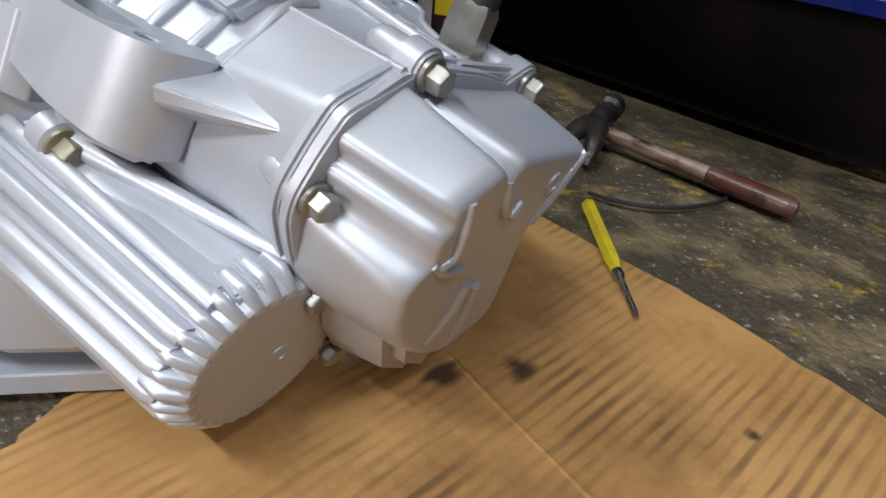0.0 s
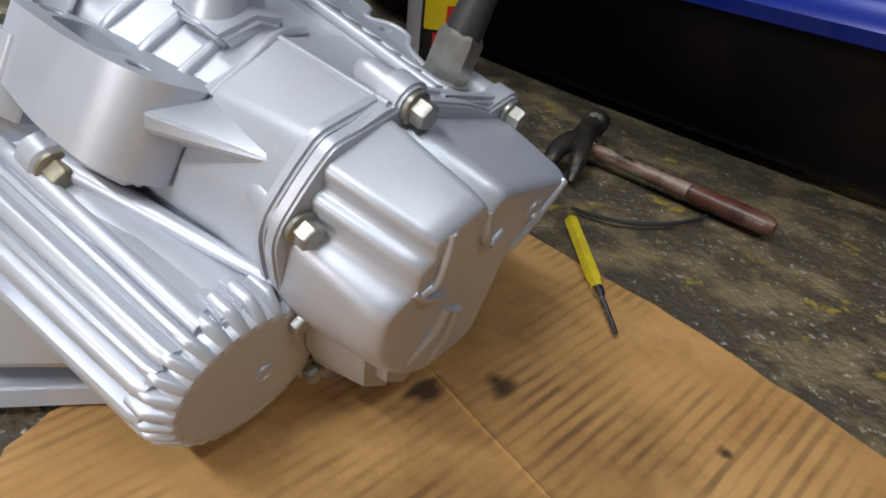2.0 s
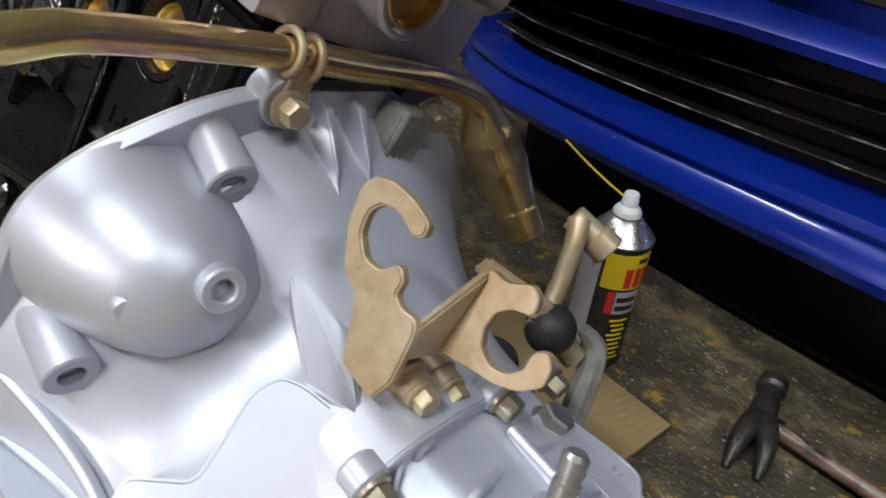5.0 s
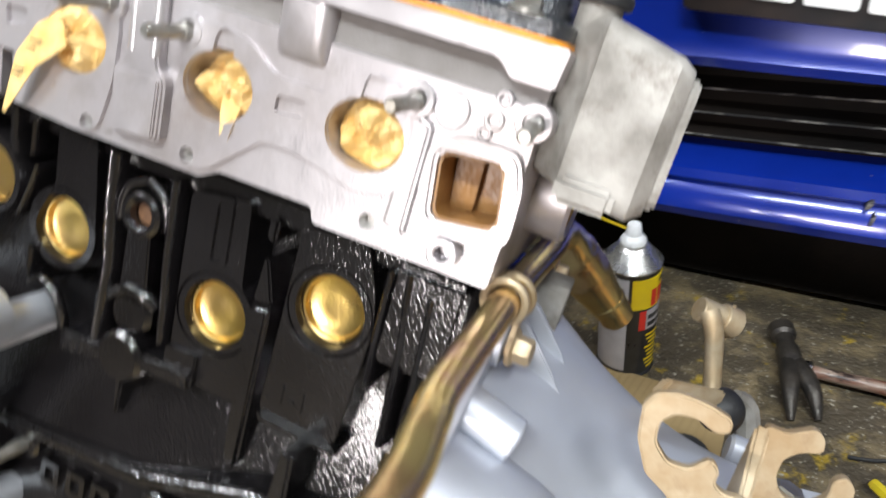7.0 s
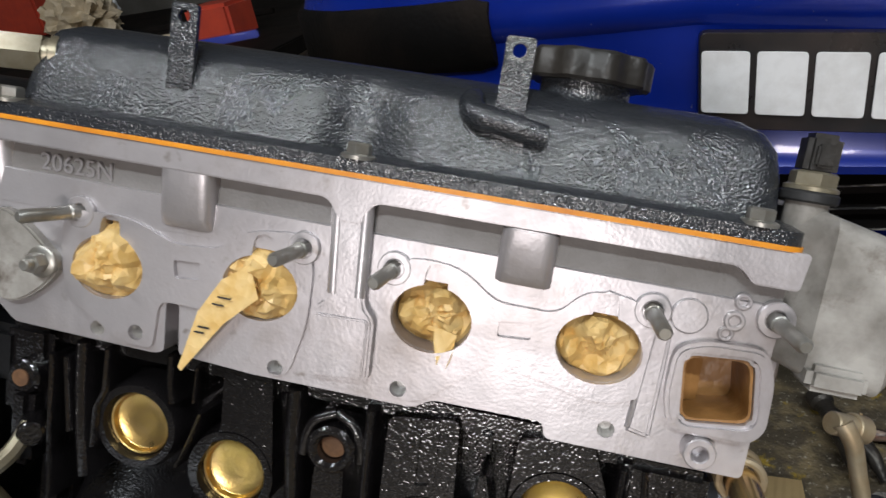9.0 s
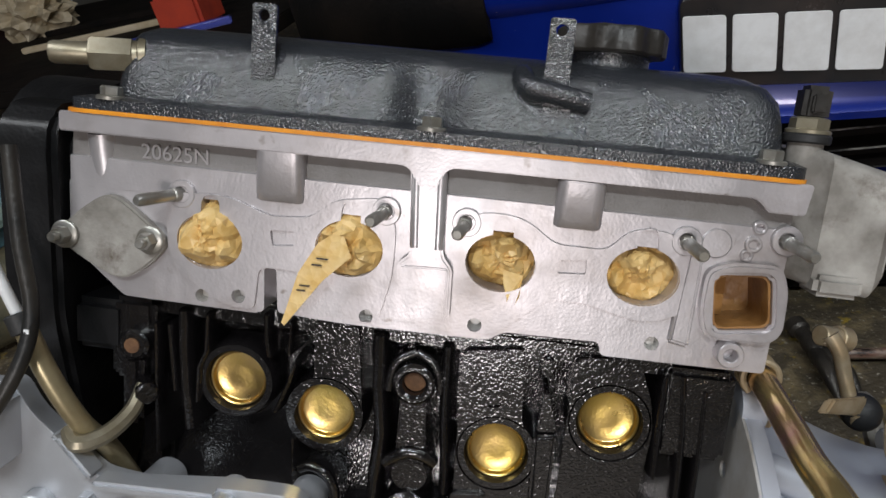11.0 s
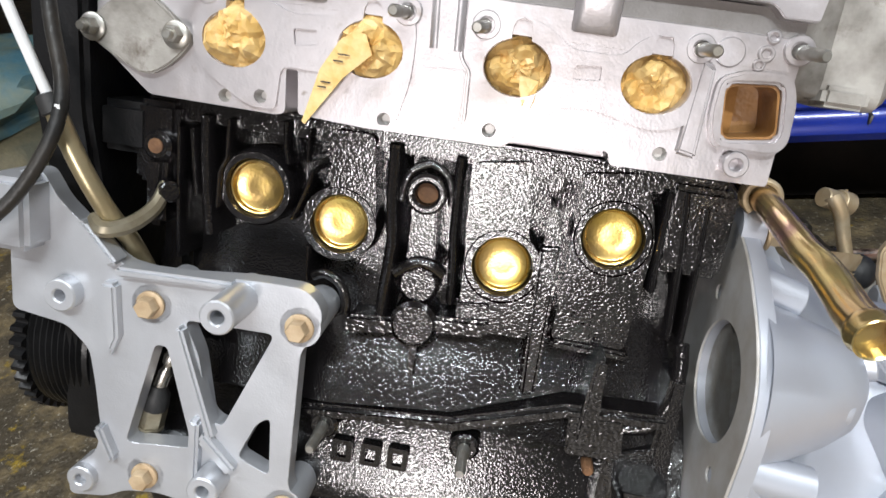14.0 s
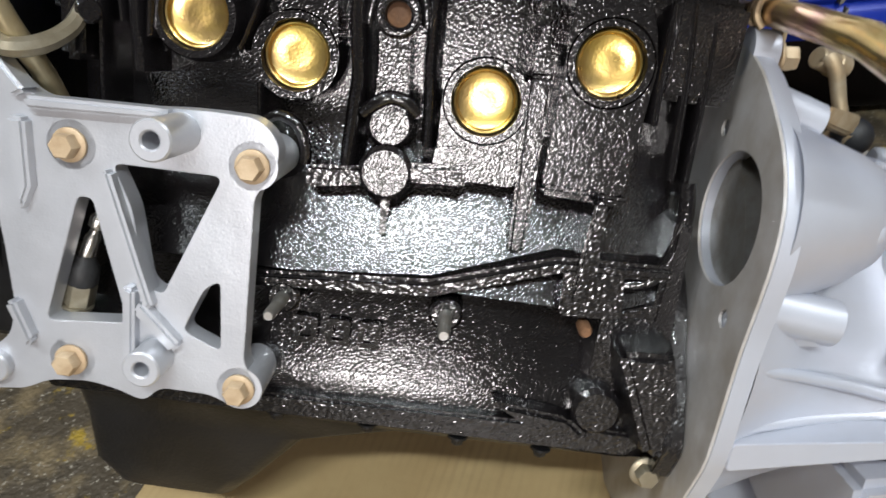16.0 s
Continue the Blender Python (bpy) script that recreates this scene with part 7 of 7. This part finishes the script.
# ---- loose things ----
def build_spray_can(x, y):
    can = thing("spray_can", "black and yellow spray can with a nozzle straw on the floor", "spray can", m=Matrix.Translation((x, y, 0.0)))
    bm = bmesh.new()
    turned(bm, (0, 0, 0.0), (0, 0, 1), [(0, 0.030), (0.0015, 0.0325), (0.004, 0.0325), (0.005, 0.0315), (0.140, 0.0315), (0.1415, 0.0322), (0.144, 0.0322)], 48)
    body = part("body", bm, can_black, can)
    for name, z0, z1, a0, a1, mat, label in (("label_panel", 0.099, 0.138, -74, 50, can_yellow, "yellow label panel"), ("side_panel", 0.012, 0.138, -170, -80, can_white, "pale grey label side"), ("red_block", 0.070, 0.096, -56, -42, can_red, "red label block"), ("white_block", 0.070, 0.096, -41, 8, can_white, "white label block")):
        bm = bmesh.new()
        n = 24
        rows = []
        for r in (0.0317, 0.0319):
            rows.append([((r) * math.cos(radians(a0 + (a1 - a0) * i / n)), r * math.sin(radians(a0 + (a1 - a0) * i / n)), z0) for i in range(n + 1)])
        vs = []
        grid = [[bm.verts.new((0.0319 * math.cos(radians(a0 + (a1 - a0) * i / n)), 0.0319 * math.sin(radians(a0 + (a1 - a0) * i / n)), z)) for i in range(n + 1)] for z in (z0, z1)]
        back = [[bm.verts.new((0.0314 * math.cos(radians(a0 + (a1 - a0) * i / n)), 0.0314 * math.sin(radians(a0 + (a1 - a0) * i / n)), z)) for i in range(n + 1)] for z in (z0, z1)]
        for i in range(n):
            bm.faces.new((grid[0][i], grid[0][i + 1], grid[1][i + 1], grid[1][i]))
            bm.faces.new((grid[1][i], grid[1][i + 1], back[1][i + 1], back[1][i]))
            bm.faces.new((back[0][i], back[0][i + 1], grid[0][i + 1], grid[0][i]))
        part(name, bm, mat, body, label)
    # plain bars for the print
    for z, a0, a1, h, mat in ((0.112, -34, -20, 0.022, can_red), (0.112, -16, -2, 0.022, can_red), (0.112, 2, 16, 0.022, can_red), (0.131, -14, 8, 0.005, can_black), (0.087, -38, 2, 0.006, can_black), (0.077, -38, 2, 0.006, can_black)) + tuple((0.062 - 0.006 * k, -40 + 4 * (k % 3), -2 - 6 * (k % 2), 0.0030, can_yellow) for k in range(9)):
        bm = bmesh.new()
        n = 6
        for i in range(n):
            b0, b1 = radians(a0 + (a1 - a0) * i / n), radians(a0 + (a1 - a0) * (i + 1) / n)
            bm.faces.new([bm.verts.new((0.0322 * math.cos(b), 0.0322 * math.sin(b), zz)) for b, zz in ((b0, z - h / 2), (b1, z - h / 2), (b1, z + h / 2), (b0, z + h / 2))])
        part("print_bar", bm, mat, body, "plain print bar")
    bm = bmesh.new()
    turned(bm, (0, 0, 0.144), (0, 0, 1), [(0, 0.0325), (0.002, 0.0328), (0.004, 0.0312), (0.016, 0.0205), (0.021, 0.0165), (0.022, 0.0150), (0.024, 0.0150)], 44)
    part("shoulder", bm, can_tin, can, "bare tin shoulder")
    bm = bmesh.new()
    turned(bm, (0, 0, 0.167), (0, 0, 1), [(0, 0.0135), (0.004, 0.0138), (0.007, 0.0120), (0.010, 0.0085), (0.022, 0.0070), (0.023, 0.0060)], 28)
    part("nozzle", bm, white_paint, can, "white plastic nozzle")
    bm = bmesh.new()
    pts = [Vector(p) for p in ((-0.006, 0.0, 0.182), (-0.03, 0.001, 0.188), (-0.060, 0.003, 0.197), (-0.092, 0.006, 0.208))]
    sweep(bm, pts, 0.0012, 8)
    part("straw", bm, can_yellow, can, "yellow nozzle straw")


def build_hammer():
    ham = thing("hammer", "claw hammer with a worn red handle lying on concrete", "hammer")
    a, b = Vector((0.108, 1.121, 0.018)), Vector((0.307, 1.121, 0.013))
    d = (b - a).normalized()
    n = Vector((-d.y, d.x, 0))
    bm = bmesh.new()
    sweep(bm, [a, a.lerp(b, 0.12), a.lerp(b, 0.40), a.lerp(b, 0.62)], [0.0062, 0.0068, 0.0074, 0.0078], 16)
    part("handle", bm, hammer_worn, ham, "handle with the red paint worn to pale wood")
    bm = bmesh.new()
    turned(bm, a.lerp(b, 0.60), b - a, [(0, 0.0078), (0.001, 0.0090), (0.012, 0.0088), (0.050, 0.0094), (0.070, 0.0092), (0.0745, 0.0084), (0.0790, 0.0066)], 20)
    part("grip", bm, hammer_red, ham, "glossy red painted grip with a dirty end")
    bm = bmesh.new()
    cyl(bm, a.lerp(b, 0.03), a.lerp(b, 0.10), 0.0105, seg=18)
    part("ferrule", bm, steel, ham, "bright steel ferrule")
    c = Vector((0.1060, 1.1300, 0.022))
    h = Vector((0.26, -0.96, -0.04)).normalized()
    bm = bmesh.new()
    turned(bm, c - h * 0.052, h, [(0, 0.0120), (0.002, 0.0142), (0.016, 0.0142), (0.020, 0.0105), (0.034, 0.0100), (0.040, 0.0125), (0.062, 0.0125), (0.068, 0.0095)], 20)
    part("striking_head", bm, hammer_steel, ham, "blackened steel striking head")
    side = Vector((0.93, 0.36, 0))
    for k in (-1, 1):
        bm = bmesh.new()
        sweep(bm, [c + h * 0.010 + side * 0.003 * k, c + h * 0.034 + side * 0.008 * k + Vector((0, 0, 0.004)), c + h * 0.056 + side * 0.0120 * k, c + h * 0.078 + side * 0.0135 * k - Vector((0, 0, 0.013))], [0.0110, 0.0105, 0.0085, 0.0036], 12)
        part("claw", bm, hammer_steel, ham)


def build_screwdriver():
    sd = thing("screwdriver", "small yellow-handled screwdriver lying on cardboard", "screwdriver")
    a, b = Vector((0.1835, 0.990, 0.0125)), Vector((0.2850, 0.888, 0.0095))
    d = (b - a).normalized()
    bm = bmesh.new()
    turned(bm, a, d, [(0, 0.0045), (0.002, 0.0055), (0.006, 0.0058), (0.082, 0.0058), (0.088, 0.0045), (0.094, 0.0042)], 6)
    part("handle", bm, yellow_plastic, sd, "dirty yellow fluted handle")
    bm = bmesh.new()
    turned(bm, a + d * 0.093, d, [(0, 0.0042), (0.006, 0.0042), (0.010, 0.0026), (0.044, 0.0024), (0.050, 0.0012)], 12)
    part("blade", bm, steel, sd, "bright steel blade")


def build_wire():
    bm = bmesh.new()
    sweep(bm, [(0.166, 1.022, 0.004), (0.190, 1.026, 0.005), (0.214, 1.038, 0.006), (0.234, 1.062, 0.005), (0.248, 1.094, 0.004), (0.251, 1.114, 0.003)], 0.0019, 8)
    solid("wire_offcut", bm, rubber, "short black wire offcut lying on concrete", "wire")


def build_back_clutter():
    """A low bench with tools, paper and boxes behind the engine."""
    bench = thing("low_bench", "low dark bench loaded with tools and paper", "bench")
    bm = bmesh.new()
    box(bm, -3.60, -0.95, 1.72, 3.50, 0.36, 0.40, 0.004)
    part("bench_top", bm, dusty_black, bench)
    for x in (-3.5, -1.05):
        for y in (1.80, 3.42):
            bm = bmesh.new()
            box(bm, x - 0.025, x + 0.025, y - 0.025, y + 0.025, 0.0, 0.36, 0.003)
            part("leg", bm, dusty_black, bench)
    bm = bmesh.new()
    box(bm, -3.35, -2.85, 3.10, 3.45, 0.40, 0.62, 0.012)
    solid("tool_box", bm, red_plastic, "red plastic tool box on the bench", "tool box")
    for k, (x, y, z, s, mat, lab) in enumerate(((-2.15, 2.62, 0.402, 0.17, cream, "crumpled cream packing paper on the bench"), (-2.45, 2.95, 0.402, 0.18, white_paint, "crumpled white paper on the bench"))):
        bm = bmesh.new()
        bmesh.ops.create_icosphere(bm, subdivisions=4, radius=1.0)
        for v in bm.verts:
            n = v.co.normalized()
            r = s * (1 - abs(noise.noise(n * 2.2 + Vector((k * 5, 2, 1)))) * 0.7 - abs(noise.noise(n * 5 + Vector((k, 0, 3)))) * 0.3)
            v.co = Vector((n.x * r, n.y * r * 0.8, max(n.z, -0.75) * r * 0.8 + s * 0.45)) + Vector((x, y, z))
        solid("crumpled_paper", bm, mat, lab, "paper", angle=12)
    for i, (x0, y0, x1, y1, mat) in enumerate(((-1.90, 2.22, -1.30, 2.32, cream), (-1.95, 2.40, -1.25, 2.46, dusty_black), (-1.25, 1.80, -0.98, 1.90, blue_car))):
        bm = bmesh.new()
        d = Vector((x1 - x0, y1 - y0, 0))
        m = Matrix.Translation((x0, y0, 0.412 + 0.014 * i)) @ Matrix.Rotation(math.atan2(d.y, d.x), 4, "Z")
        box(bm, 0, d.length, -0.012, 0.012, -0.009, 0.009, 0.003, m)
        solid("flat_bar", bm, mat, ("cream wooden strip lying on the bench", "black steel bar lying on the bench", "blue plastic strip lying on the bench")[i], "bar")
    bm = bmesh.new()
    box(bm, -1.32, -1.18, 2.10, 2.24, 0.40, 0.50, 0.01)
    solid("small_box", bm, red_plastic, "small red box on the bench", "box")
    # old tyre-like roll with a folded tarpaulin on the floor by the wall side
    bm = bmesh.new()
    rings = []
    for i in range(40):
        a = 2 * math.pi * i / 40
        rings.append([(-1.52 + (0.22 + 0.095 * math.cos(b)) * math.cos(a), 1.42 + (0.22 + 0.095 * math.cos(b)) * math.sin(a), 0.095 + 0.095 * math.sin(b)) for b in (2 * math.pi * k / 16 for k in range(16))])
    rings.append(rings[0])
    loft(bm, rings, cap=False)
    solid("old_tyre", bm, green_rust, "old mossy tyre lying on the floor", "tyre")
    bm = bmesh.new()
    bmesh.ops.create_icosphere(bm, subdivisions=4, radius=1.0)
    for v in bm.verts:
        n = v.co.normalized()
        r = 1 - 0.35 * abs(noise.noise(n * 2.0 + Vector((4, 4, 4))))
        v.co = Vector((-1.50 + 0.30 * n.x * r, 1.42 + 0.28 * n.y * r, 0.235 + max(n.z, -0.5) * 0.11 * r))
    solid("folded_tarpaulin", bm, teal_cloth, "folded teal tarpaulin on an old tyre", "tarpaulin")


def build_lamps():
    # trays for the middle tube and the two added fill tubes, all out of view
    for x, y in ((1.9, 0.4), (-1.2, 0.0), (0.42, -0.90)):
        lamp = thing("unseen_ceiling_lamp", "unseen ceiling tube lamp in a white tray", "lamp", "ceiling tube lamps")
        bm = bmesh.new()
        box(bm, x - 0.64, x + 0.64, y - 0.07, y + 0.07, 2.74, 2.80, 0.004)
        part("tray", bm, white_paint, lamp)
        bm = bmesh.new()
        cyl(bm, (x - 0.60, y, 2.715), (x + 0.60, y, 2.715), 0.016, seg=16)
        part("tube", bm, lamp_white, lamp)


build_spray_can(-0.066, 1.087)
build_hammer()
build_screwdriver()
build_wire()
build_back_clutter()
build_lamps()
